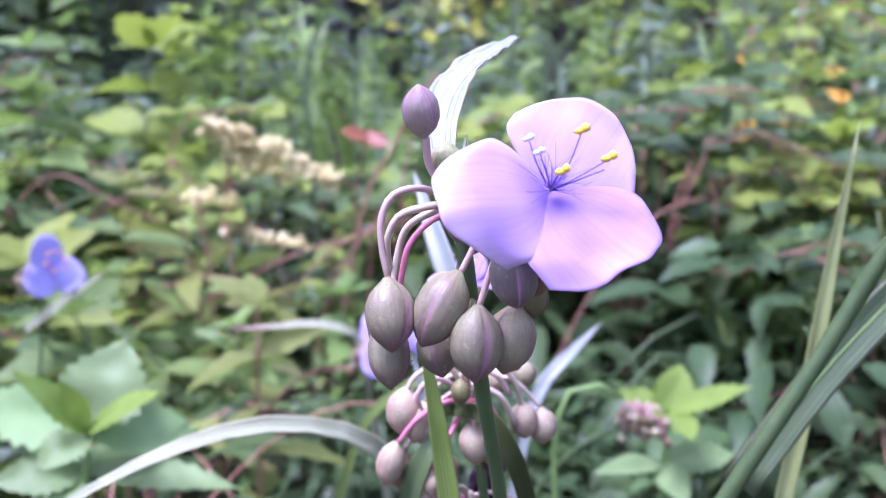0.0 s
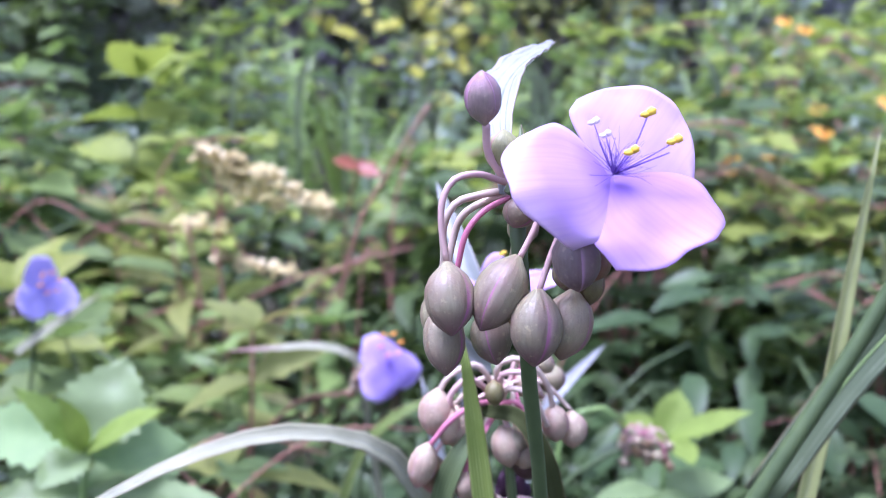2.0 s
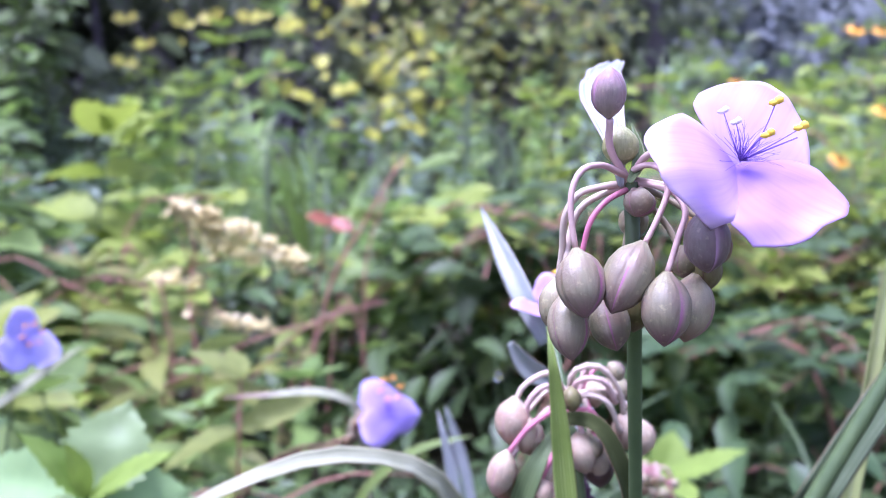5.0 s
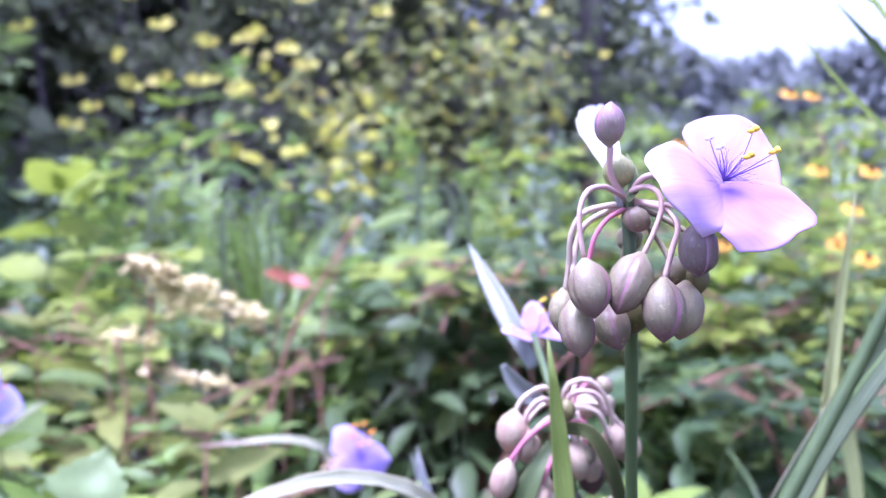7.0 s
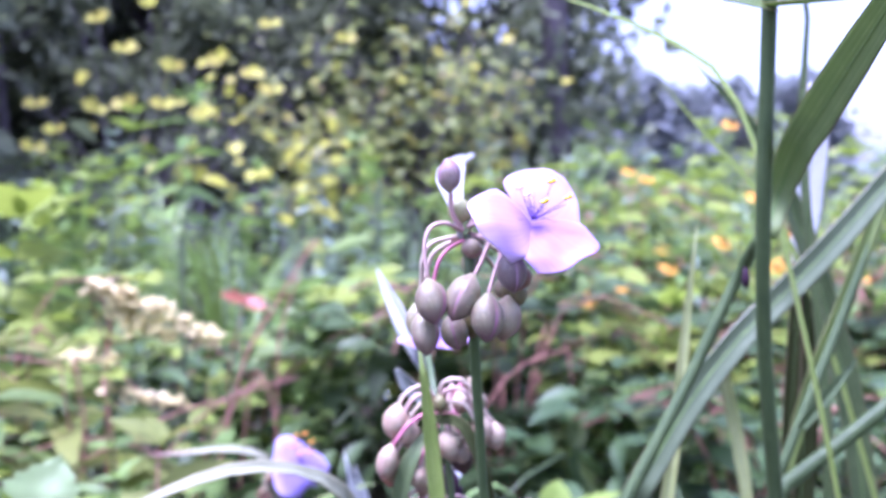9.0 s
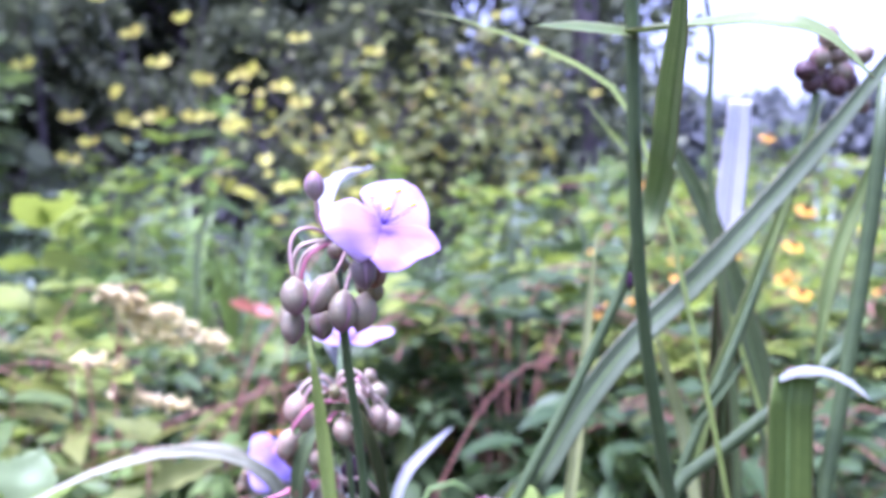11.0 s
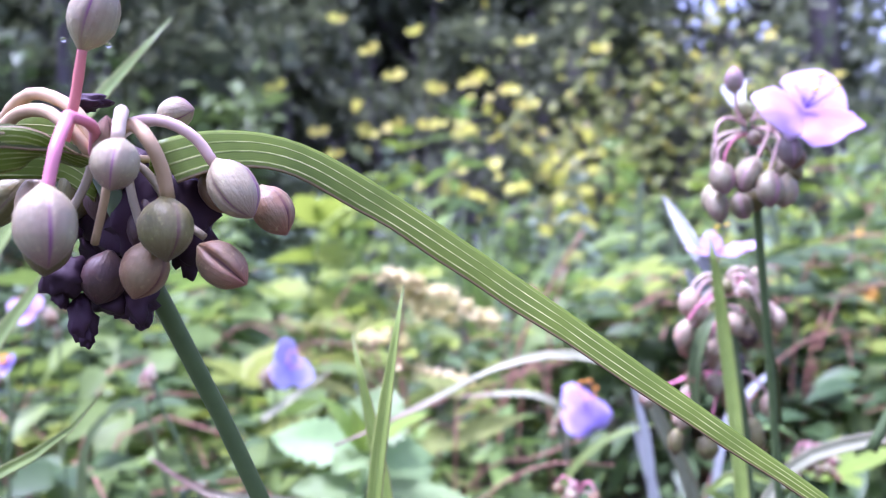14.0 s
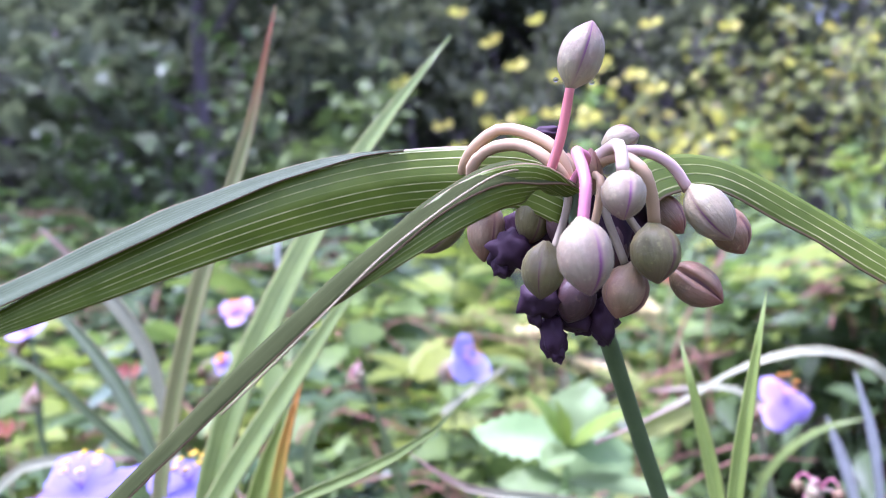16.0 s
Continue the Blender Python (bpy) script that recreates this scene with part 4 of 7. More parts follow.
def join_far_weeds():
    """The weeds beyond, which nobody could count, as one mesh."""
    vs, fs, slots, index, n = [], [], [], [], 0
    for k, m in far_weeds:
        m = np.array(m)
        for ch in kinds[k].children:
            me = ch.data
            co = np.empty(len(me.vertices) * 3)
            me.vertices.foreach_get("co", co)
            vs.append(co.reshape(-1, 3) @ m[:3, :3].T + m[:3, 3])
            mat = me.materials[0]
            if mat not in slots:
                slots.append(mat)
            faces = [[v + n for v in f.vertices] for f in me.polygons]
            fs += faces
            index += [slots.index(mat)] * len(faces)
            n += len(me.vertices)
    me = bpy.data.meshes.new("far_weeds")
    me.from_pydata(np.vstack(vs).tolist(), [], fs)
    for mat in slots:
        me.materials.append(mat)
    me.polygons.foreach_set("material_index", index)
    me.polygons.foreach_set("use_smooth", [True] * len(fs))
    tagged(new("far_weeds", me), "mixed green weeds and grass of the meadow all round", "weeds", kind="stuff")


join_far_weeds()

# ---- the spiderworts ----


def stalk(name, parent, points, r0, r1, material, label="", n=14, sides=8):
    return part(name, tube(points, r0, r1, sides, n, wob=0.06), M[material], parent, label)


def add_bud(parent, base, tip, r, material, turn=0.0, slit=0.07, label=""):
    return part("bud", bud(base, tip, r * 1.06, turn, slit), M[material], parent, label)


def stamens(flower, centre, ends, anther="anther", thick=0.00016, size=0.00115):
    """Filaments from the centre to the given ends, each with a two-lobed anther, and fine hairs."""
    c = V(centre)
    for k, e in enumerate(ends):
        e = V(e)
        mid = c.lerp(e, 0.5) + Vector((0.0, -0.001, 0.0012 * (k % 3 - 1)))
        part("filament", tube([c, mid, e], thick, thick * 0.7, 6, 8), M["filament"], flower)
        bm = blob(e + Vector((-size * 0.5, 0, 0)), size, size * 0.7, size * 0.62, 0.3, k, 1)
        blob(e + Vector((size * 0.5, 0, size * 0.5)), size * 0.9, size * 0.75, size * 0.8, 0.3, k + 9, 1, bm)
        part("anther", bm, M[anther], flower)


def hairs(flower, centre, reach, count, facing):
    bm = bmesh.new()
    hr = random.Random(count)
    for _ in range(count):
        w = V(facing) + Vector((hr.uniform(-1, 1), hr.uniform(-1, 1), hr.uniform(-1, 1))) * 0.8
        w.normalize()
        e = V(centre) + w * reach * hr.uniform(0.5, 1)
        tube([centre, V(centre).lerp(e, 0.5) + Vector((hr.uniform(-1, 1), 0, hr.uniform(-1, 1))) * reach * 0.1, e], 0.00007, 0.00004, 3, 5, bm)
    part("filament_hairs", bm, M["filament"], flower)


# main plant with the open flower
main_foot = (0.0196, 0.2620, 0.4946)
main_plant = thing("spiderwort_plant", down(main_foot, 0.01, 0.03), "spiderwort with an open lilac flower over hanging purplish buds", "flowering plant")
hub = (0.0117, 0.2375, 0.5785)
stalk("stem", main_plant, root((0.0200, 0.2620, 0.4935), (0.0160, 0.2500, 0.5245)) + [(0.0200, 0.2620, 0.4935), (0.0163, 0.2500, 0.5245), (0.0138, 0.2420, 0.5535), hub], 0.0021, 0.0018, "stem", "smooth green stem", 30, 12)
# pedicels


def main_pedicel(pts, mat, r):
    stalk("pedicel", main_plant, pts, r * 0.84, r * 0.76, mat, n=20)


main_pedicel([(0.0108, 0.2375, 0.5791), (0.0061, 0.2345, 0.5865), (0.0056, 0.2325, 0.5926)], "pink", 0.00110)
main_pedicel([(0.0120, 0.2375, 0.5791), (0.0104, 0.2378, 0.5800), (0.0093, 0.2380, 0.5824)], "pale_stalk", 0.00080)
main_pedicel([(0.0111, 0.2375, 0.5794), (0.0077, 0.2345, 0.5810), (0.0033, 0.2310, 0.5827), (-0.0015, 0.2285, 0.5818), (-0.0038, 0.2275, 0.5777), (-0.0041, 0.2270, 0.5718), (-0.0032, 0.2268, 0.5652)], "pink", 0.00090)
main_pedicel([(0.0124, 0.2375, 0.5794), (0.0112, 0.2340, 0.5812), (0.0139, 0.2310, 0.5825), (0.0163, 0.2285, 0.5811), (0.0170, 0.2275, 0.5772), (0.0149, 0.2268, 0.5717), (0.0117, 0.2262, 0.5657)], "pink", 0.00090)
main_pedicel([(0.0130, 0.2375, 0.5782), (0.0160, 0.2330, 0.5777), (0.0189, 0.2285, 0.5762), (0.0201, 0.2250, 0.5727), (0.0176, 0.2225, 0.5667), (0.0152, 0.2215, 0.5598)], "pink", 0.00090)
main_pedicel([(0.0107, 0.2375, 0.5782), (0.0044, 0.2365, 0.5775), (-0.0008, 0.2360, 0.5760), (-0.0036, 0.2365, 0.5711), (-0.0039, 0.2385, 0.5633), (-0.0048, 0.2395, 0.5554)], "pale_stalk", 0.00100)
main_pedicel([(0.0110, 0.2375, 0.5776), (0.0052, 0.2385, 0.5757), (0.0005, 0.2390, 0.5727), (-0.0018, 0.2395, 0.5670), (-0.0045, 0.2340, 0.5529)], "pale_stalk", 0.00100)
main_pedicel([(0.0114, 0.2375, 0.5770), (0.0047, 0.2330, 0.5744), (0.0011, 0.2315, 0.5704), (-0.0006, 0.2315, 0.5644), (-0.0030, 0.2325, 0.5530)], "rose", 0.00080)
main_pedicel([(0.0124, 0.2375, 0.5797), (0.0125, 0.2335, 0.5827), (0.0144, 0.2295, 0.5852), (0.0206, 0.2255, 0.5842), (0.0287, 0.2225, 0.5832)], "pink", 0.00100)
main_pedicel([(0.0130, 0.2375, 0.5788), (0.0174, 0.2325, 0.5780), (0.0206, 0.2245, 0.5771), (0.0217, 0.2185, 0.5752), (0.0215, 0.2160, 0.5735)], "pink", 0.00090)
main_pedicel([(0.0120, 0.2375, 0.5766), (0.0122, 0.2420, 0.5672), (0.0100, 0.2405, 0.5579), (0.0061, 0.2375, 0.5508)], "olive_stalk", 0.00090)
main_pedicel([(0.0126, 0.2375, 0.5769), (0.0214, 0.2400, 0.5670), (0.0234, 0.2330, 0.5581), (0.0230, 0.2275, 0.5556)], "olive_stalk", 0.00090)
main_pedicel([(0.0130, 0.2375, 0.5778), (0.0207, 0.2330, 0.5736), (0.0275, 0.2280, 0.5675), (0.0274, 0.2250, 0.5632)], "olive_stalk", 0.00090)
main_pedicel([(0.0122, 0.2375, 0.5779), (0.0120, 0.2355, 0.5762), (0.0136, 0.2345, 0.5771)], "pink", 0.00090)
# buds: foot, tip, radius


def main_bud(a, b, r, mat, turn):
    add_bud(main_plant, a, b, r * 0.94, mat, turn)


main_bud((0.0053, 0.2325, 0.5927), (0.0047, 0.2289, 0.6036), 0.0038, "bud_top", 0.5)
main_bud((0.0092, 0.2380, 0.5820), (0.0096, 0.2380, 0.5912), 0.0041, "bud_green", 1.0)
main_bud((-0.0032, 0.2267, 0.5652), (-0.0025, 0.2205, 0.5512), 0.0052, "bud", 0.3)
main_bud((0.0115, 0.2262, 0.5662), (0.0033, 0.2216, 0.5518), 0.0054, "bud", 1.9)
main_bud((0.0151, 0.2215, 0.5604), (0.0138, 0.2184, 0.5450), 0.0053, "bud", 0.9)
main_bud((0.0231, 0.2270, 0.5587), (0.0198, 0.2235, 0.5445), 0.0052, "bud_pale", 0.2)
main_bud((0.0215, 0.2158, 0.5741), (0.0227, 0.2183, 0.5604), 0.0047, "bud_plum", 1.2)
main_bud((0.0274, 0.2265, 0.5691), (0.0255, 0.2250, 0.5603), 0.0042, "bud_brown", 1.2)
main_bud((-0.0046, 0.2335, 0.5542), (-0.0039, 0.2275, 0.5402), 0.0046, "bud", 2.2)
main_bud((0.0054, 0.2370, 0.5521), (0.0071, 0.2313, 0.5410), 0.0047, "bud", 1.5)
main_bud((-0.0050, 0.2400, 0.5566), (-0.0059, 0.2385, 0.5442), 0.0040, "bud_pale", 0.8)
main_bud((0.0135, 0.2340, 0.5770), (0.0109, 0.2310, 0.5712), 0.0036, "bud", 0.4)
main_bud((0.0145, 0.2440, 0.5726), (0.0135, 0.2430, 0.5647), 0.0036, "bud_pale", 2.0)
main_bud((0.0136, 0.2390, 0.5563), (0.0123, 0.2370, 0.5437), 0.0046, "bud_olive", 0.0)
main_bud((0.0225, 0.2330, 0.5643), (0.0221, 0.2320, 0.5570), 0.0032, "bud_pale", 0.0)
main_bud((0.0267, 0.2290, 0.5632), (0.0266, 0.2280, 0.5548), 0.0030, "bud_olive", 0.0)
# the open flower
fl_c = (0.0292, 0.2211, 0.5824)
flower = part("flower", bud((0.0286, 0.2250, 0.5818), fl_c, 0.0018, 0, 0.1, 12, 8), M["bud_pale"], main_plant, "open three-petalled lilac flower")
part("petal", petal(fl_c, (0.0108, 0.2048, 0.5863), (0.3678, -0.7399, 0.5633), 0.0256, -0.162, 24, 22, 1.3, edge_up=0.056, ruffle=0.035, blunt=0.54, crease=0.13), M["petal"], flower)
part("petal", petal(fl_c, (0.0413, 0.2285, 0.5975), (0.3701, -0.6577, 0.6561), 0.0285, 0.03, 24, 22, 4.4, edge_up=-0.019, ruffle=0.035, blunt=0.54), M["petal_pink"], flower)
part("petal", petal(fl_c, (0.0438, 0.2050, 0.5724), (0.1412, -0.7789, 0.6111), 0.0266, -0.022, 24, 22, 7.9, edge_up=-0.05, ruffle=0.035, blunt=0.4, crease=0.1), M["petal_violet"], flower)
st_c = (0.0296, 0.2195, 0.5834)
st_ends = [(0.0349, 0.2150, 0.5950), (0.0398, 0.2141, 0.5899), (0.0306, 0.2084, 0.5887), (0.0386, 0.2132, 0.5880)]
stamens(flower, st_c, st_ends[:3])
stamens(flower, st_c, [(0.0253, 0.2180, 0.5935), (0.0272, 0.2160, 0.5912)], "anther_pale", size=0.0009)
part("filament", tube([st_c, st_ends[3]], 0.0002, 0.00016, 6, 6), M["filament"], flower)
hairs(flower, st_c, 0.0105, 60, (0.2, -0.65, 0.7))
# folded silvery bract over the top bud
part("bract", ribbon([(0.0091, 0.2360, 0.5776), (0.0093, 0.2420, 0.5870), (0.0101, 0.2550, 0.5957), (0.0157, 0.2800, 0.6028), (0.0302, 0.3180, 0.6106)], 0.0112, (-0.35, -1, 0.3), 0.55, taper=(0.12, 1.0, 0.12), wave=0.0012), M["silver"], main_plant, "silvery folded bract")
part("bract", ribbon([(0.0097, 0.2310, 0.5787), (0.0132, 0.2360, 0.5830), (0.0138, 0.2450, 0.5917)], 0.003, (-0.6, -1, 0.2), 0.5), M["blade"], main_plant)
# leaf blade before the stem
part("leaf_blade", ribbon(root((0.0084, 0.2850, 0.4506), (0.0058, 0.2850, 0.4829)) + [(0.0084, 0.2850, 0.4506), (0.0058, 0.2850, 0.4829), (0.0026, 0.2820, 0.5158), (-0.0005, 0.2790, 0.5373)], 0.0066, (-0.2, -1, 0.1), 0.35, 44, taper=(1.0, 1.0, 0.04), start=0.88), M["lime_blade"], main_plant, "upright lime-green leaf blade")

# second plant behind, with faded pods
pod_plant = thing("spiderwort_plant", down((0.0172, 0.3100, 0.4721)), "faded spiderwort with drooping pale buds and a pink flower", "flowering plant")
ph = (0.0129, 0.3120, 0.5001)
stalk("stem", pod_plant, root((0.0177, 0.3120, 0.4478), (0.0157, 0.3120, 0.4757)) + [(0.0177, 0.3120, 0.4478), (0.0157, 0.3120, 0.4757), ph, (0.0120, 0.3300, 0.5097), (0.0134, 0.3620, 0.5234)], 0.0022, 0.0015, "stem", n=20)
for pts, mat in (
    ([ph, (0.0050, 0.3060, 0.5148), (-0.0038, 0.3030, 0.5119), (-0.0069, 0.3030, 0.5061)], "pale_stalk"),
    ([ph, (0.0020, 0.3000, 0.5125), (-0.0031, 0.3000, 0.5072), (-0.0031, 0.3020, 0.4992)], "pink"),
    ([ph, (0.0120, 0.3040, 0.5156), (0.0191, 0.3030, 0.5174), (0.0267, 0.3050, 0.5082), (0.0288, 0.3070, 0.4981)], "pale_stalk"),
    ([ph, (0.0133, 0.3020, 0.5133), (0.0201, 0.3000, 0.5136), (0.0250, 0.3030, 0.5052)], "pink"),
    ([ph, (0.0152, 0.3020, 0.5086), (0.0210, 0.3000, 0.5071), (0.0265, 0.3030, 0.4957)], "pale_stalk"),
    ([ph, (0.0034, 0.2980, 0.5048), (-0.0040, 0.2970, 0.5000), (-0.0095, 0.2970, 0.4929)], "rose"),
    ([ph, (0.0138, 0.3000, 0.4973), (0.0147, 0.3000, 0.4935)], "pink"),
    ([ph, (0.0047, 0.2960, 0.4935), (0.0002, 0.2960, 0.4845)], "rose"),
    ([(0.0112, 0.3100, 0.5000), (0.0170, 0.3050, 0.5027), (0.0205, 0.3050, 0.4979)], "rose"),
):
    stalk("pedicel", pod_plant, pts, 0.0010, 0.0009, mat)


def pod(a, b, r, mat):
    add_bud(pod_plant, a, b, r * 1.25, "pod_cream" if mat == "bud_pale" else mat)


pod((-0.0065, 0.3030, 0.5087), (-0.0085, 0.3010, 0.4938), 0.0042, "bud_pale")
pod((-0.0024, 0.3040, 0.5013), (-0.0016, 0.3030, 0.4891), 0.0034, "bud_pale")
pod((-0.0098, 0.2970, 0.4938), (-0.0141, 0.2960, 0.4797), 0.0033, "bud_pale")
pod((-0.0000, 0.2960, 0.4853), (0.0010, 0.2960, 0.4752), 0.0026, "bud_pale")
pod((0.0121, 0.3000, 0.4974), (0.0148, 0.2990, 0.4842), 0.0034, "bud_pale")
pod((0.0187, 0.3030, 0.4923), (0.0199, 0.3030, 0.4809), 0.003, "bud_pale")
pod((0.0098, 0.2980, 0.5127), (0.0103, 0.2970, 0.5048), 0.0022, "bud_olive")
pod((0.0288, 0.3070, 0.5010), (0.0296, 0.3070, 0.4885), 0.0033, "bud_pale")
pod((0.0241, 0.3080, 0.5169), (0.0285, 0.3090, 0.5108), 0.0022, "bud_white")
pod((0.0140, 0.3000, 0.4975), (0.0130, 0.3000, 0.4869), 0.0028, "bud_pale")
pod((-0.0029, 0.3000, 0.5033), (-0.0046, 0.3000, 0.4914), 0.0026, "bud_pale")
pod((-0.0240, 0.3000, 0.4605), (-0.0333, 0.2980, 0.4567), 0.0025, "bud_white")
pod((-0.0098, 0.3100, 0.4594), (-0.0118, 0.3080, 0.4409), 0.0034, "bud_pale")
pod((0.0055, 0.3100, 0.4836), (0.0029, 0.3080, 0.4672), 0.0032, "bud_pale")
pod((0.0031, 0.3150, 0.4434), (0.0018, 0.3130, 0.4268), 0.0034, "bud_olive")
pod((-0.0156, 0.3100, 0.4378), (-0.0175, 0.3080, 0.4241), 0.003, "bud_olive")
stalk("pedicel", pod_plant, [(0.0005, 0.3100, 0.4642), (-0.0115, 0.3030, 0.4635), (-0.0240, 0.3000, 0.4605)], 0.0009, 0.0008, "rose")
pod((-0.0017, 0.3150, 0.4986), (-0.0015, 0.3130, 0.4870), 0.0036, "bud_pale")
pod((0.0200, 0.3180, 0.5098), (0.0218, 0.3160, 0.4996), 0.0036, "bud_pale")
pod((0.0298, 0.3250, 0.5081), (0.0301, 0.3230, 0.4981), 0.0036, "bud_white")
pod((0.0350, 0.3120, 0.4968), (0.0355, 0.3100, 0.4848), 0.0036, "bud_pale")
pod((-0.0085, 0.3060, 0.4860), (-0.0101, 0.3040, 0.4738), 0.0036, "bud_brown")
pod((0.0196, 0.3060, 0.4891), (0.0205, 0.3040, 0.4772), 0.0036, "bud_dark")
pod((0.0028, 0.3000, 0.4821), (0.0018, 0.2980, 0.4732), 0.0036, "bud_pale")
pod((-0.0040, 0.3030, 0.4695), (-0.0090, 0.3010, 0.4598), 0.0036, "bud_brown")
pod((-0.0139, 0.3000, 0.4522), (-0.0149, 0.2980, 0.4394), 0.0036, "bud_pale")
pod((0.0041, 0.3080, 0.4656), (0.0027, 0.3060, 0.4537), 0.0036, "bud_white")
pod((0.0230, 0.3180, 0.4412), (0.0228, 0.3160, 0.4217), 0.0042, "bud_olive")
pod((-0.0001, 0.3120, 0.4338), (-0.0018, 0.3100, 0.4210), 0.0042, "bud_olive")
pod((0.0116, 0.3120, 0.4589), (0.0104, 0.3100, 0.4460), 0.0036, "bud_brown")
pod((0.0318, 0.3220, 0.4522), (0.0320, 0.3200, 0.4392), 0.0036, "bud_pale")
pod((-0.0269, 0.3000, 0.4564), (-0.0342, 0.2980, 0.4534), 0.0036, "bud_white")
pod((0.0164, 0.3020, 0.4960), (0.0154, 0.3000, 0.4876), 0.0036, "bud_white")
stalk("pedicel", pod_plant, [(0.0159, 0.3140, 0.5058), (0.0071, 0.3145, 0.5072), (-0.0017, 0.3150, 0.4986)], 0.0008, 0.0007, "pale_stalk")
stalk("pedicel", pod_plant, [(0.0159, 0.3140, 0.5058), (0.0180, 0.3160, 0.5128), (0.0200, 0.3180, 0.5098)], 0.0008, 0.0007, "pink")
stalk("pedicel", pod_plant, [(0.0159, 0.3140, 0.5058), (0.0228, 0.3195, 0.5120), (0.0298, 0.3250, 0.5081)], 0.0008, 0.0007, "rose")
stalk("pedicel", pod_plant, [(0.0159, 0.3140, 0.5058), (0.0255, 0.3130, 0.5063), (0.0350, 0.3120, 0.4968)], 0.0008, 0.0007, "pale_stalk")
stalk("pedicel", pod_plant, [(0.0159, 0.3140, 0.5058), (0.0037, 0.3100, 0.5009), (-0.0085, 0.3060, 0.4860)], 0.0008, 0.0007, "pink")
stalk("pedicel", pod_plant, [(0.0159, 0.3140, 0.5058), (0.0178, 0.3100, 0.5024), (0.0196, 0.3060, 0.4891)], 0.0008, 0.0007, "rose")
stalk("pedicel", pod_plant, [(0.0159, 0.3140, 0.5058), (0.0094, 0.3070, 0.4989), (0.0028, 0.3000, 0.4821)], 0.0008, 0.0007, "pale_stalk")
stalk("pedicel", pod_plant, [(0.0122, 0.3160, 0.4641), (0.0041, 0.3095, 0.4718), (-0.0040, 0.3030, 0.4695)], 0.0008, 0.0007, "pink")
stalk("pedicel", pod_plant, [(0.0122, 0.3160, 0.4641), (-0.0008, 0.3080, 0.4631), (-0.0139, 0.3000, 0.4522)], 0.0008, 0.0007, "rose")
stalk("pedicel", pod_plant, [(0.0122, 0.3160, 0.4641), (0.0081, 0.3120, 0.4698), (0.0041, 0.3080, 0.4656)], 0.0008, 0.0007, "pale_stalk")
stalk("pedicel", pod_plant, [(0.0122, 0.3160, 0.4641), (0.0176, 0.3170, 0.4576), (0.0230, 0.3180, 0.4412)], 0.0008, 0.0007, "pink")
stalk("pedicel", pod_plant, [(0.0122, 0.3160, 0.4641), (0.0060, 0.3140, 0.4539), (-0.0001, 0.3120, 0.4338)], 0.0008, 0.0007, "rose")
stalk("pedicel", pod_plant, [(0.0122, 0.3160, 0.4641), (0.0119, 0.3140, 0.4665), (0.0116, 0.3120, 0.4589)], 0.0008, 0.0007, "pale_stalk")
stalk("pedicel", pod_plant, [(0.0122, 0.3160, 0.4641), (0.0220, 0.3190, 0.4631), (0.0318, 0.3220, 0.4522)], 0.0008, 0.0007, "pink")
stalk("pedicel", pod_plant, [(0.0122, 0.3160, 0.4641), (-0.0074, 0.3080, 0.4652), (-0.0269, 0.3000, 0.4564)], 0.0008, 0.0007, "rose")
stalk("pedicel", pod_plant, [(0.0159, 0.3140, 0.5058), (0.0162, 0.3080, 0.5059), (0.0164, 0.3020, 0.4960)], 0.0008, 0.0007, "pale_stalk")
part("withered_petals", blob((0.0172, 0.3250, 0.4641), 0.005, 0.004, 0.009, 0.9, 3.3, 4), M["black"], pod_plant, "black withered petals")
part("leaf_blade", ribbon([(0.0053, 0.3030, 0.5013), (0.0169, 0.2980, 0.5006), (0.0239, 0.2970, 0.4886), (0.0286, 0.3000, 0.4722), (0.0331, 0.3050, 0.4406)], 0.007, (0.6, -1, 0.5), 0.4, taper=(0.5, 1, 0.5)), M["bract_grey"], pod_plant, "grey-green arching leaf blade")
part("leaf_blade", ribbon([(0.0056, 0.3000, 0.4976), (-0.0016, 0.2960, 0.4883), (-0.0062, 0.2960, 0.4756), (-0.0075, 0.3000, 0.4474)], 0.0075, (-0.6, -1, 0.2), 0.3, taper=(0.4, 1, 0.4)), M["blade"], pod_plant)
part("bract", ribbon([(0.0129, 0.3600, 0.5106), (0.0061, 0.3700, 0.5265), (-0.0065, 0.4030, 0.5587)], 0.0088, (-0.3, -1, 0.3), 0.3, taper=(0.6, 1, 0.02)), M["silver_dull"], pod_plant, "silvery pointed bract")
part("bract", ribbon([(0.0131, 0.3450, 0.4994), (0.0037, 0.3450, 0.5061), (-0.0025, 0.3450, 0.5152)], 0.008, (-0.3, -1, 0.3), 0.4, taper=(0.5, 1, 0.3)), M["silver_dull"], pod_plant)
f2 = (0.0149, 0.3640, 0.5229)
fl2 = part("flower", bud((0.0156, 0.3620, 0.5145), f2, 0.0028, 0, 0.1, 12, 8), M["bud_brown"], pod_plant, "half-open pale pink flower")
for tip, sd in (((-0.0008, 0.3550, 0.5252), 1.0), ((0.0417, 0.3700, 0.5248), 2.0), ((0.0154, 0.3720, 0.5348), 3.0)):
    part("petal", petal(f2, tip, (0, -0.5, 1), 0.0115, 0.1, 10, 10, sd), M["petal"], fl2)
stamens(fl2, f2, [(0.0170, 0.3600, 0.5373), (0.0235, 0.3650, 0.5385), (0.0153, 0.3550, 0.5333)])
drop = thing("water_drop", (-0.0073, 0.3400, 0.5053), "clear hanging water drop", "water")
part("drop", blob((-0.0073, 0.3400, 0.5045), 0.0017, 0.0017, 0.0022, 0.0, 0, 3), M["water"], drop)

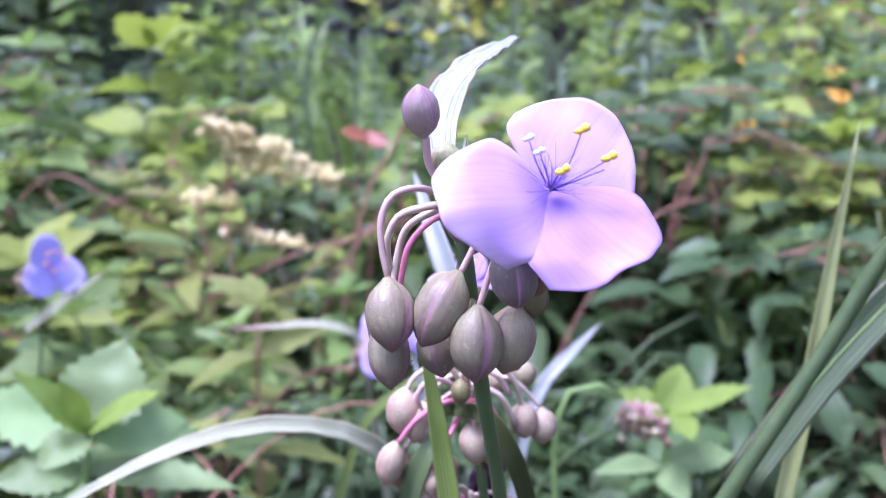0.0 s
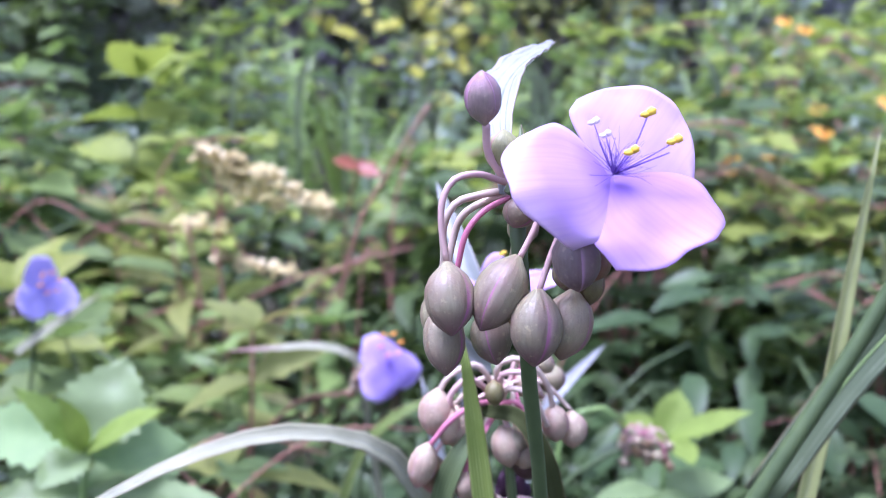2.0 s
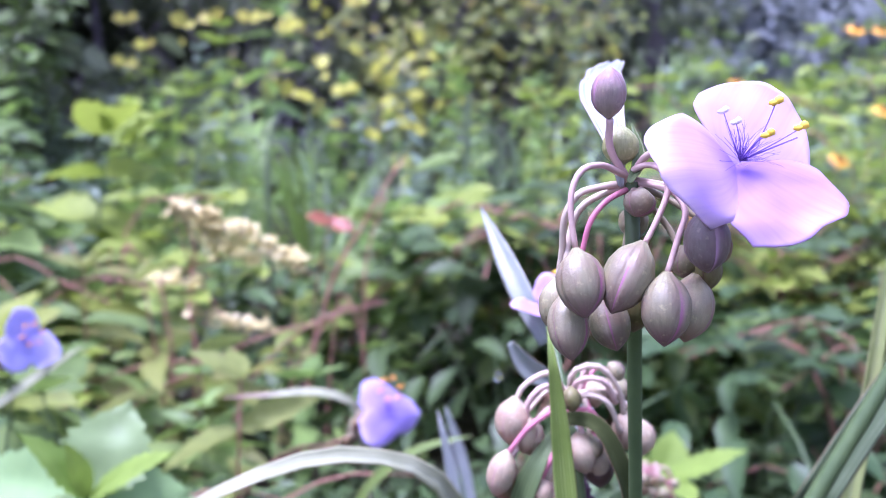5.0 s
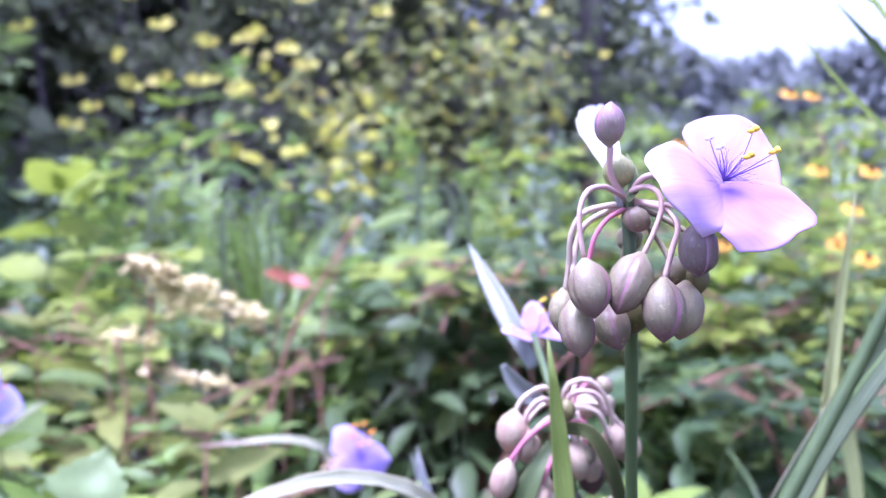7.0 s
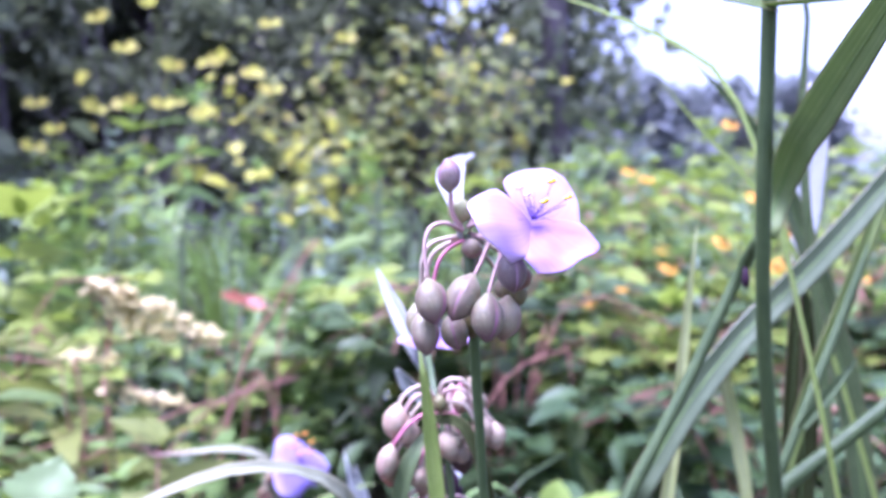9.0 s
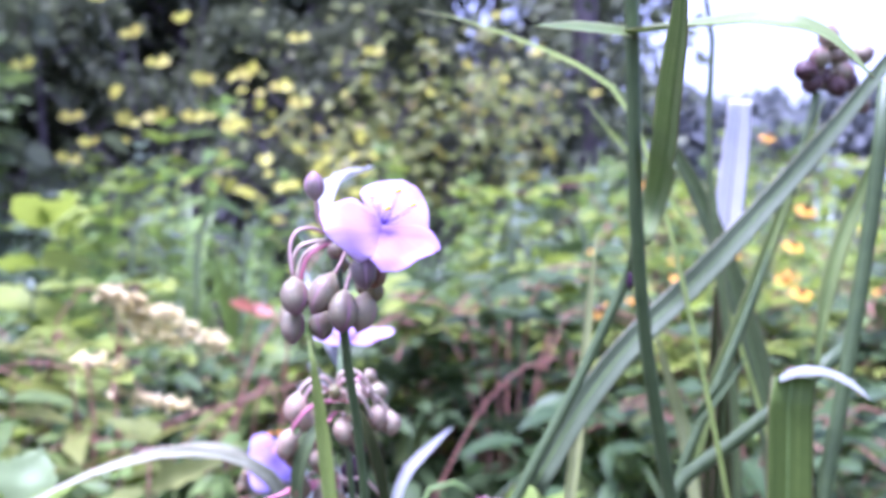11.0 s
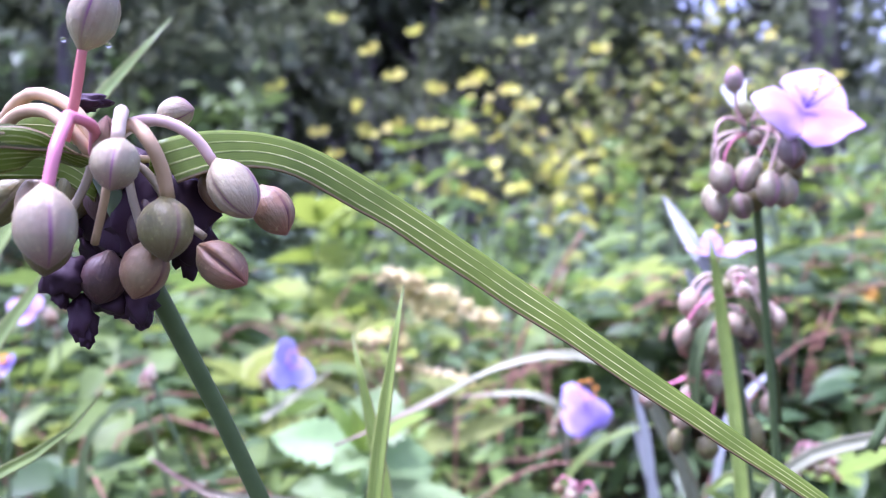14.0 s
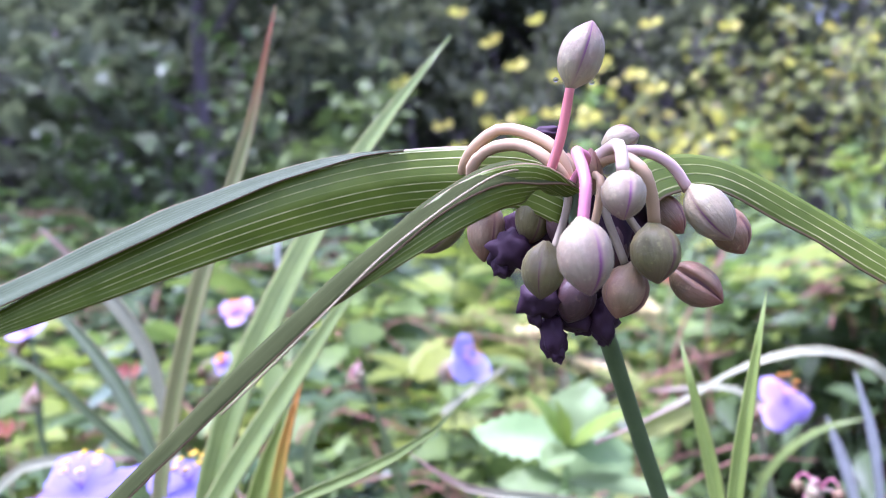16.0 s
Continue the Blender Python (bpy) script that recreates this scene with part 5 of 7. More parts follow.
# long pale arching blade
arch_pts = [(-0.1882, 0.2920, 0.4369), (-0.1498, 0.3100, 0.4499), (-0.1143, 0.3350, 0.4641), (-0.0832, 0.3550, 0.4695), (-0.0576, 0.3700, 0.4657), (-0.0315, 0.3850, 0.4516), (-0.0137, 0.4000, 0.4180), (0.0078, 0.4200, 0.3586)]
arch = thing("arching_leaf", down(arch_pts[-1]), "long pale bent-over strap leaf with a dry tip", "leaf")
part("leaf_blade", ribbon(root(arch_pts[-1], arch_pts[-2], 0.2) + arch_pts[::-1], 0.0092, (-0.25, -0.75, 0.9), 0.35, 50, taper=(0.8, 1.0, 0.12), wave=0.0022, start=0.5), M["pale_blade"], arch)
part("midrib", tube(root(arch_pts[-1], arch_pts[-2], 0.2) + arch_pts[::-1], 0.0005, 0.0002, 6, 50), M["pale_rib"], arch)

# near plant with the drooping fruit head and striped bracts
near_plant = thing("spiderwort_plant", down((-0.1429, 0.0750, 0.4569)), "spiderwort seed head of drooping whitish and olive buds with withered petals", "flowering plant")
nh = (-0.1570, 0.0160, 0.5596)
stalk("stem", near_plant, root((-0.1429, 0.0750, 0.4569), (-0.1506, 0.0550, 0.5017)) + [(-0.1429, 0.0750, 0.4569), (-0.1506, 0.0550, 0.5017), (-0.1546, 0.0400, 0.5253), (-0.1565, 0.0280, 0.5447), nh], 0.0026, 0.0021, "stem", "smooth dark green stem", 22, 12)


def near_pedicel(pts, mat, r):
    stalk("pedicel", near_plant, pts, r, r * 0.95, mat, n=16)


near_pedicel([(-0.1608, 0.0120, 0.5620), (-0.1576, 0.0110, 0.5695), (-0.1547, 0.0100, 0.5794)], "red_stalk", 0.00105)
near_pedicel([(-0.1536, 0.0020, 0.5658), (-0.1516, -0.0060, 0.5592), (-0.1524, -0.0080, 0.5521)], "rose", 0.00115)
near_pedicel([nh, (-0.1526, 0.0080, 0.5645), (-0.1536, 0.0020, 0.5658)], "rose", 0.0011)
near_pedicel([nh, (-0.1492, 0.0120, 0.5659), (-0.1458, 0.0060, 0.5663), (-0.1453, 0.0030, 0.5609)], "pale_stalk", 0.0013)
near_pedicel([nh, (-0.1475, 0.0120, 0.5649), (-0.1420, 0.0080, 0.5614), (-0.1406, 0.0100, 0.5563), (-0.1406, 0.0120, 0.5506)], "tan", 0.0014)
near_pedicel([nh, (-0.1494, 0.0140, 0.5647), (-0.1425, 0.0140, 0.5656), (-0.1367, 0.0160, 0.5624), (-0.1335, 0.0180, 0.5569)], "pink", 0.0012)
near_pedicel([nh, (-0.1589, 0.0160, 0.5669), (-0.1649, 0.0180, 0.5717), (-0.1720, 0.0200, 0.5736), (-0.1790, 0.0220, 0.5695), (-0.1844, 0.0300, 0.5624)], "tan", 0.0014)
near_pedicel([nh, (-0.1605, 0.0140, 0.5651), (-0.1665, 0.0160, 0.5693), (-0.1737, 0.0180, 0.5695), (-0.1785, 0.0200, 0.5663), (-0.1794, 0.0280, 0.5593)], "tan", 0.0014)
near_pedicel([nh, (-0.1505, 0.0100, 0.5611), (-0.1516, 0.0100, 0.5532), (-0.1568, 0.0140, 0.5430)], "tan", 0.0009)
near_pedicel([nh, (-0.1526, 0.0180, 0.5592), (-0.1495, 0.0160, 0.5507), (-0.1471, 0.0150, 0.5429)], "olive_stalk", 0.0009)
near_pedicel([nh, (-0.1499, 0.0200, 0.5579), (-0.1430, 0.0210, 0.5477), (-0.1373, 0.0200, 0.5432)], "olive_stalk", 0.0009)
near_pedicel([nh, (-0.1525, 0.0220, 0.5654), (-0.1500, 0.0300, 0.5680)], "pale_stalk", 0.001)
near_pedicel([nh, (-0.1584, 0.0140, 0.5537), (-0.1607, 0.0100, 0.5470)], "olive_stalk", 0.0009)
near_pedicel([nh, (-0.1486, 0.0280, 0.5592), (-0.1416, 0.0300, 0.5561)], "tan", 0.0009)


def near_bud(a, b, r, mat, turn, slit):
    add_bud(near_plant, a, b, r * 0.93, mat, turn, slit * 0.5)


near_bud((-0.1550, 0.0100, 0.5789), (-0.1493, 0.0100, 0.5918), 0.0046, "bud_white", 0.0, 0.03)
near_bud((-0.1528, -0.0080, 0.5531), (-0.1519, -0.0100, 0.5389), 0.0051, "bud_white", 0.62, 0.08)
near_bud((-0.1451, 0.0040, 0.5615), (-0.1457, 0.0000, 0.5519), 0.0043, "bud_white", 0.9, 0.1)
near_bud((-0.1410, 0.0120, 0.5512), (-0.1407, 0.0100, 0.5388), 0.0051, "bud_olive", 0.4, 0.06)
near_bud((-0.1335, 0.0180, 0.5578), (-0.1259, 0.0160, 0.5462), 0.0046, "bud_white", 1.6, 0.1)
near_bud((-0.1283, 0.0280, 0.5530), (-0.1232, 0.0280, 0.5427), 0.0043, "bud_brown", 0.3, 0.05)
near_bud((-0.1385, 0.0200, 0.5415), (-0.1285, 0.0180, 0.5336), 0.0043, "bud_brown", 0.95, 0.9)
near_bud((-0.1454, 0.0160, 0.5431), (-0.1497, 0.0140, 0.5320), 0.0047, "bud_brown", 0.2, 0.06)
near_bud((-0.1618, 0.0080, 0.5490), (-0.1639, 0.0080, 0.5373), 0.0045, "bud_olive", 1.4, 0.06)
near_bud((-0.1569, 0.0200, 0.5415), (-0.1604, 0.0200, 0.5309), 0.0046, "bud_dark", 0.1, 0.06)
near_bud((-0.1779, 0.0320, 0.5592), (-0.1799, 0.0300, 0.5449), 0.0044, "bud_brown", 0.7, 0.06)
near_bud((-0.1847, 0.0360, 0.5582), (-0.1963, 0.0360, 0.5479), 0.0042, "bud_olive", 1.0, 0.06)
near_bud((-0.1513, 0.0320, 0.5690), (-0.1429, 0.0320, 0.5702), 0.0034, "bud_white", 0.0, 0.04)
near_bud((-0.1588, 0.0200, 0.5592), (-0.1577, 0.0220, 0.5672), 0.0036, "bud_brown", 0.6, 0.05)
near_bud((-0.1535, 0.0140, 0.5569), (-0.1518, 0.0120, 0.5669), 0.0028, "bud_brown", 0.6, 0.05)
near_bud((-0.1416, 0.0320, 0.5572), (-0.1352, 0.0300, 0.5479), 0.0036, "bud_brown", 0.2, 0.05)
near_bud((-0.1646, 0.0260, 0.5605), (-0.1690, 0.0280, 0.5481), 0.0042, "bud_olive", 0.9, 0.05)
near_bud((-0.1501, 0.0260, 0.5531), (-0.1517, 0.0240, 0.5396), 0.0046, "bud_dark", 0.9, 0.05)
near_bud((-0.1581, 0.0240, 0.5587), (-0.1612, 0.0260, 0.5464), 0.0046, "bud_dark", 0.4, 0.05)
# withered petals; the larger inner masses are dark fill for shade between buds
for c, rx, rz, sd in (((-0.1726, 0.0260, 0.5472), 0.0048, 0.0044, 1.0), ((-0.1656, 0.0180, 0.5372), 0.0044, 0.0046, 2.0), ((-0.1638, 0.0200, 0.5283), 0.0026, 0.0046, 3.0), ((-0.1597, 0.0260, 0.5322), 0.0058, 0.0036, 4.0),
                      ((-0.1532, 0.0240, 0.5311), 0.0036, 0.0044, 5.0), ((-0.1630, 0.0260, 0.5722), 0.0046, 0.0016, 7.0), ((-0.1560, 0.0300, 0.5459), 0.007, 0.009, 8.0), ((-0.1709, 0.0360, 0.5507), 0.0055, 0.0055, 9.0), ((-0.1528, 0.0260, 0.5496), 0.0065, 0.0105, 10.0), ((-0.1634, 0.0340, 0.5489), 0.0075, 0.0095, 11.0), ((-0.1461, 0.0340, 0.5476), 0.006, 0.009, 12.0)):
    shred = blob(c, rx, rx * 0.8, rz, 0.75, sd, 3)
    blob(V(c) + Vector((rx * 0.5 * math.sin(sd * 5), 0, -rz * 0.7)), rx * 0.5, rx * 0.4, rz * 0.6, 0.9, sd + 3, 3, shred)
    blob(V(c) + Vector((-rx * 0.7 * math.sin(sd * 5), 0, -rz * 0.3)), rx * 0.5, rx * 0.4, rz * 0.5, 0.9, sd + 7, 3, shred)
    part("withered_petals", shred, M["black"], near_plant, "black crumpled withered petals and dark fill for shade between buds")
bract = part("bract", ribbon([(-0.1575, 0.0180, 0.5573), (-0.1675, 0.0220, 0.5624), (-0.1823, 0.0250, 0.5644), (-0.2002, 0.0260, 0.5648), (-0.2206, 0.0260, 0.5624), (-0.2406, 0.0260, 0.5583), (-0.2594, 0.0250, 0.5532), (-0.2836, 0.0230, 0.5457), (-0.3071, 0.0190, 0.5381), (-0.3312, 0.0150, 0.5299)], 0.0148, (-0.05, -0.95, -0.1), (-0.25, -0.1), 52, 14, taper=(0.9, 1.0, 0.1), wave=0.0006), M["bract"], near_plant, "long arching green bract with pale stripes")
part("bract_half", ribbon([(-0.1956, 0.0254, 0.5721), (-0.2070, 0.0259, 0.5721), (-0.2278, 0.0259, 0.5690), (-0.2431, 0.0254, 0.5653), (-0.2588, 0.0244, 0.5608), (-0.2830, 0.0224, 0.5528), (-0.3061, 0.0179, 0.5444), (-0.3545, 0.0094, 0.5265), (-0.3977, -0.0046, 0.5037)], 0.0080, (-0.1, -0.75, 0.62), 0.12, 44, 10, taper=(0.05, 1.0, 0.1), wave=0.0005), M["bract_sheen"], bract, "upturned half of the bract, grey sky sheen in its colour")
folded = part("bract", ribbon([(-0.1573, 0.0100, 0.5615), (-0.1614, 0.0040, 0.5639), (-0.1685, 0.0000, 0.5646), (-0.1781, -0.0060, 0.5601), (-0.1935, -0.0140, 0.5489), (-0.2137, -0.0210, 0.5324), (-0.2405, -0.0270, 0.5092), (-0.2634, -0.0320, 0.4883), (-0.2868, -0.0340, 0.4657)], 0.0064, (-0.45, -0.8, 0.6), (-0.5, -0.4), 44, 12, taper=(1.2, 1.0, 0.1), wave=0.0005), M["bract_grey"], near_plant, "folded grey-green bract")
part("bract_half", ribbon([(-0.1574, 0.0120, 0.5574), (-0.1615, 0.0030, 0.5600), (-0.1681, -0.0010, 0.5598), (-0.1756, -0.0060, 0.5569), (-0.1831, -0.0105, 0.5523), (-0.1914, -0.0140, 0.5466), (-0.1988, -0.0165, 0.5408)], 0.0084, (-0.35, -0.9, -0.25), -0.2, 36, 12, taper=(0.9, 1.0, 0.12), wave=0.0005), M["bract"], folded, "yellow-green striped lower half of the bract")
part("bract_rim", tube([(-0.1590, 0.0095, 0.5598), (-0.1638, 0.0020, 0.5631), (-0.1682, -0.0040, 0.5624), (-0.1740, -0.0085, 0.5591), (-0.1812, -0.0155, 0.5537), (-0.1873, -0.0210, 0.5485), (-0.1936, -0.0255, 0.5423), (-0.2025, -0.0310, 0.5337), (-0.2127, -0.0355, 0.5247)], 0.00024, 0.0002, 6, 40), M["rim"], folded, "pale tan rim of the bract")
part("bract", ribbon([(-0.1456, 0.0180, 0.5621), (-0.1410, 0.0260, 0.5646), (-0.1316, 0.0360, 0.5651), (-0.1225, 0.0440, 0.5623), (-0.1049, 0.0510, 0.5508), (-0.0868, 0.0540, 0.5372), (-0.0686, 0.0530, 0.5234), (-0.0453, 0.0510, 0.5052), (-0.0152, 0.0460, 0.4820), (0.0107, 0.0400, 0.4615)], 0.0082, (0.0, -0.3, 1), (-1.7, -0.9), 48, 16, taper=(1.1, 1.0, 0.12), wave=0.0005), M["bract"], near_plant, "long straight green bract with pale stripes")
for k, p in enumerate(((-0.1573, 0.0080, 0.5808), (-0.1506, 0.0120, 0.5800))):
    d = thing("water_drop", p, "tiny clear water drop on a bud", "water")
    part("drop", blob(p, 0.0006, 0.0006, 0.0005, 0, 0, 2), M["water"], d)

# ---- dark-stemmed plant with crossing blades ----
tall = thing("spiderwort_plant", down((0.1850, 0.3450, 0.4091)), "tall spiderwort with dark stems and crossing strap leaves", "flowering plant")


def strap(parent, points, width, material, facing=(-0.2, -1, 0.2), fold=0.3, taper=(0.8, 1.0, 0.04), rooted=False, label="", n=30, roll=(0, 0), wave=0.0004):
    """A strap leaf through the points, from its foot to its tip."""
    start = 0.0
    if rooted:
        shown = sum((V(b) - V(a)).length for a, b in zip(points, points[1:]))
        start = (points[0][2] - GROUND) / (points[0][2] - GROUND + shown)
        points = root(points[0], points[1]) + list(points)
        n += 12
    blade = part("leaf_blade", ribbon(points, width, facing, fold, n, taper=taper, roll=roll, wave=wave, start=start), M[material], parent, label)
    rib = "pale_rib" if material in ("pale_blade", "silver", "silver_glare", "fresh_blade") else "stem" if material == "stem" else "stem_light"
    part("midrib", tube(points, width * 0.035, width * 0.012, 6, n), M[rib], blade)
    return blade


def rooted_stalk(parent, points, r0, r1, material, name="stem", label="", n=26, sides=10):
    return stalk(name, parent, root(points[0], points[1]) + list(points), r0, r1, material, label, n, sides)


rooted_stalk(tall, [(0.1879, 0.3500, 0.4069), (0.1793, 0.3400, 0.4479), (0.1603, 0.3150, 0.5216), (0.1496, 0.2960, 0.5782), (0.1452, 0.2850, 0.6249), (0.1420, 0.2760, 0.6687), (0.1360, 0.2620, 0.7288)], 0.0046, 0.003, "stem", label="thick dark green stem")
stalk("side_stem", tall, [(0.1507, 0.3000, 0.5720), (0.1568, 0.3260, 0.5594), (0.1452, 0.3320, 0.5316), (0.1319, 0.3340, 0.5039), (0.1038, 0.3340, 0.4547), (0.0843, 0.3340, 0.4187)], 0.0028, 0.0032, "stem", n=24)
part("withered_bract", blob((0.1542, 0.3200, 0.5534), 0.0016, 0.0016, 0.005, 0.6, 2.2, 2), M["black"], tall)
strap(tall, [(0.1313, 0.3686, 0.4011), (0.1397, 0.3654, 0.4726), (0.1453, 0.3633, 0.5310), (0.1488, 0.3579, 0.5776)], 0.0068, "fresh_blade", (-0.2, -1, 0.3), 0.4, taper=(1, 1, 0.05), rooted=True, label="upright yellow-green blade")
strap(tall, [(0.1107, 0.3500, 0.4456), (0.1385, 0.3500, 0.4886), (0.1668, 0.3520, 0.5203), (0.1922, 0.3540, 0.5418), (0.2155, 0.3500, 0.5657), (0.2467, 0.3500, 0.5975), (0.2754, 0.3450, 0.6304), (0.3035, 0.3400, 0.6658), (0.3338, 0.3300, 0.7034)], 0.0135, "sheen_blade", (-0.2, -1, 0.25), 0.3, taper=(1, 1, 0.25), label="long crossing grey-green strap leaf")
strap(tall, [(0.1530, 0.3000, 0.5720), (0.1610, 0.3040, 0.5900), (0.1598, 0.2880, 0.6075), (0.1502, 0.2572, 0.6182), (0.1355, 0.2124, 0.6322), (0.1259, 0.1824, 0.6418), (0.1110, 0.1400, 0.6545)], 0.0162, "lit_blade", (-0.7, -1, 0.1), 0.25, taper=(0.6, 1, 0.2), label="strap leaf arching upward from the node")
strap(tall, [(0.2904, 0.4300, 0.3671), (0.2808, 0.4300, 0.4511), (0.2640, 0.4300, 0.5203), (0.2440, 0.4300, 0.5781), (0.2163, 0.4280, 0.6296), (0.1766, 0.4200, 0.6668)], 0.0165, "blade", (-0.2, -1, 0.2), 0.3, taper=(1, 1, 0.03), rooted=True)
strap(tall, [(0.2454, 0.4000, 0.3826), (0.2435, 0.4000, 0.4797), (0.2332, 0.4000, 0.5753), (0.2295, 0.4000, 0.6379), (0.2299, 0.3950, 0.6925), (0.2190, 0.3900, 0.7272)], 0.0055, "blade", (-0.7, -1, 0.1), 0.5, taper=(1, 1, 0.3), rooted=True)
strap(tall, [(0.2121, 0.3900, 0.4364), (0.2265, 0.3860, 0.4896), (0.2425, 0.3840, 0.5278), (0.2590, 0.3800, 0.5751), (0.2845, 0.3700, 0.6494)], 0.0088, "grass", (-0.4, -1, 0.2), 0.4, taper=(0.8, 1, 0.05))
rooted_stalk(tall, [(0.1828, 0.3660, 0.4203), (0.1985, 0.3660, 0.4409), (0.2230, 0.3620, 0.4595), (0.2510, 0.3550, 0.4838), (0.2893, 0.3500, 0.5169)], 0.0046, 0.004, "stem")
strap(tall, [(0.2498, 0.4400, 0.3663), (0.2536, 0.4400, 0.4363), (0.2573, 0.4400, 0.5056), (0.2525, 0.4400, 0.5745), (0.2462, 0.4400, 0.5984)], 0.018, "bract_grey", (0.3, -1, 0.1), 0.3, taper=(1, 1, 0.2), rooted=True)
strap(tall, [(0.1986, 0.3500, 0.4750), (0.2107, 0.3450, 0.4925), (0.2232, 0.3400, 0.5111)], 0.006, "stem", (-0.5, -1, 0.2), 0.5)
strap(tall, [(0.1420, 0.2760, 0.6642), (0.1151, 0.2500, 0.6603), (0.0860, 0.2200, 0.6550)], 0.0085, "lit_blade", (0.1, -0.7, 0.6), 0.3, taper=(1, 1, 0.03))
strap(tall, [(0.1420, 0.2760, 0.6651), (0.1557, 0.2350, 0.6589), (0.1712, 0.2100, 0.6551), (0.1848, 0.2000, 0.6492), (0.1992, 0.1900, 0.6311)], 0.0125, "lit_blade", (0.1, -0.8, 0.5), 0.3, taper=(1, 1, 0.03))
# the two bent blades seen before the sky
grassy = thing("tall_grass", down((0.2173, 0.4300, 0.5985)), "long bending pale grass blade", "grass")
strap(grassy, [(0.2364, 0.4200, 0.5586), (0.2102, 0.4300, 0.6045), (0.1851, 0.4360, 0.6334), (0.1661, 0.4400, 0.6589)], 0.0036, "lime_blade", rooted=True)
grassy = thing("tall_grass", down((0.1791, 0.3600, 0.6362)), "long arching grass blade with a dry tip", "grass")
strap(grassy, [(0.1782, 0.3500, 0.6052), (0.1610, 0.3600, 0.6517), (0.1351, 0.3650, 0.6697), (0.1052, 0.3680, 0.6824), (0.0810, 0.3700, 0.6915), (0.0551, 0.3720, 0.6972)], 0.0034, "lime_blade", (0, -0.8, 0.6), rooted=True)
# bud head of the tall plant
headed = thing("spiderwort_plant", down((0.1979, 0.3750, 0.4339)), "spiderwort with a crowded head of dark purplish buds", "flowering plant")
rooted_stalk(headed, [(0.1979, 0.3750, 0.4339), (0.2160, 0.3780, 0.4735), (0.2381, 0.3820, 0.5166), (0.2604, 0.3820, 0.5701), (0.2749, 0.3800, 0.6142), (0.2843, 0.3780, 0.6532)], 0.0034, 0.0026, "stem", n=34)
hb = V((0.2857, 0.3780, 0.6579))
for k, (bx, bz, mat, dx, dz) in enumerate(((-0.0105, 0.0075, "bud_dark", -0.9, -0.1), (-0.0045, 0.0015, "bud_dark", -0.4, -0.7), (0.005, 0.004, "bud_dark", 0.2, -0.8), (0.0035, 0.026, "bud_white", 0.1, 0.9), (0.0112, 0.0175, "bud_white", 0.5, 0.5),
                                          (0.019, 0.0025, "bud_dark", 0.8, -0.5), (0.0235, 0.0165, "bud_white", 0.9, 0.3), (0.0145, 0.0075, "bud", 0.6, -0.4), (0.027, -0.0095, "bud", 0.5, -0.8), (-0.002, 0.0145, "bud", -0.3, 0.6), (0.0105, -0.0005, "bud_dark", 0.3, -0.9))):
    c, w = hb + Vector((bx, 0.004 * (k % 3) - 0.004, bz)), Vector((dx, -0.25, dz)).normalized() * 0.0072
    stalk("pedicel", headed, [hb, hb.lerp(c - w, 0.6) + Vector((0, 0, 0.0012)), c - w], 0.0009, 0.0009, "olive_stalk", n=6)
    add_bud(headed, c - w, c + w, 0.0056, mat, k)
dark = thing("spiderwort_plant", down((0.2419, 0.3000, 0.4399)), "stout dark green spiderwort stem", "flowering plant")
rooted_stalk(dark, [(0.2414, 0.3000, 0.4453), (0.2495, 0.3000, 0.4854), (0.2558, 0.3000, 0.5174), (0.2606, 0.2980, 0.5495), (0.2655, 0.2950, 0.5917), (0.2691, 0.2900, 0.6458)], 0.0044, 0.0036, "stem", n=26)
strap(dark, [(0.2562, 0.3300, 0.5047), (0.2590, 0.3300, 0.5276), (0.2660, 0.3300, 0.5589), (0.2768, 0.3300, 0.5872), (0.2860, 0.3250, 0.6109), (0.3024, 0.3200, 0.6395)], 0.0085, "grass", (-0.5, -1, 0.1), 0.3, taper=(0.2, 1, 0.1), label="curved fresh green blade")
fresh = thing("strap_leaf", down((0.2965, 0.6000, 0.3777)), "upright bright lime strap leaf", "leaf", "strap leaves")
strap(fresh, [(0.2995, 0.6000, 0.3589), (0.2900, 0.6000, 0.4129), (0.2717, 0.5800, 0.4565), (0.2532, 0.5600, 0.4997)], 0.0115, "fresh_blade", (-0.1, -1, 0.3), 0.25, rooted=True, taper=(0.9, 1, 0.1))
pale = thing("strap_leaf", down((0.2617, 0.4600, 0.5437)), "broad strap leaf with a blunt tip, upper part whitened for sky glare", "leaf", "strap leaves")
strap(pale, [(0.2640, 0.4600, 0.5480), (0.2694, 0.4600, 0.5951), (0.2730, 0.4580, 0.6315), (0.2744, 0.4550, 0.6603)], 0.021, "silver_glare", (0.0, -0.5, 0.9), 0.2, taper=(0.55, 0.9, 0.75))
strap(pale, [(0.2560, 0.4600, 0.4222), (0.2610, 0.4600, 0.5036), (0.2640, 0.4600, 0.5490)], 0.013, "bract_grey", (0.0, -0.9, 0.3), 0.2, rooted=True, taper=(1, 1, 0.8))
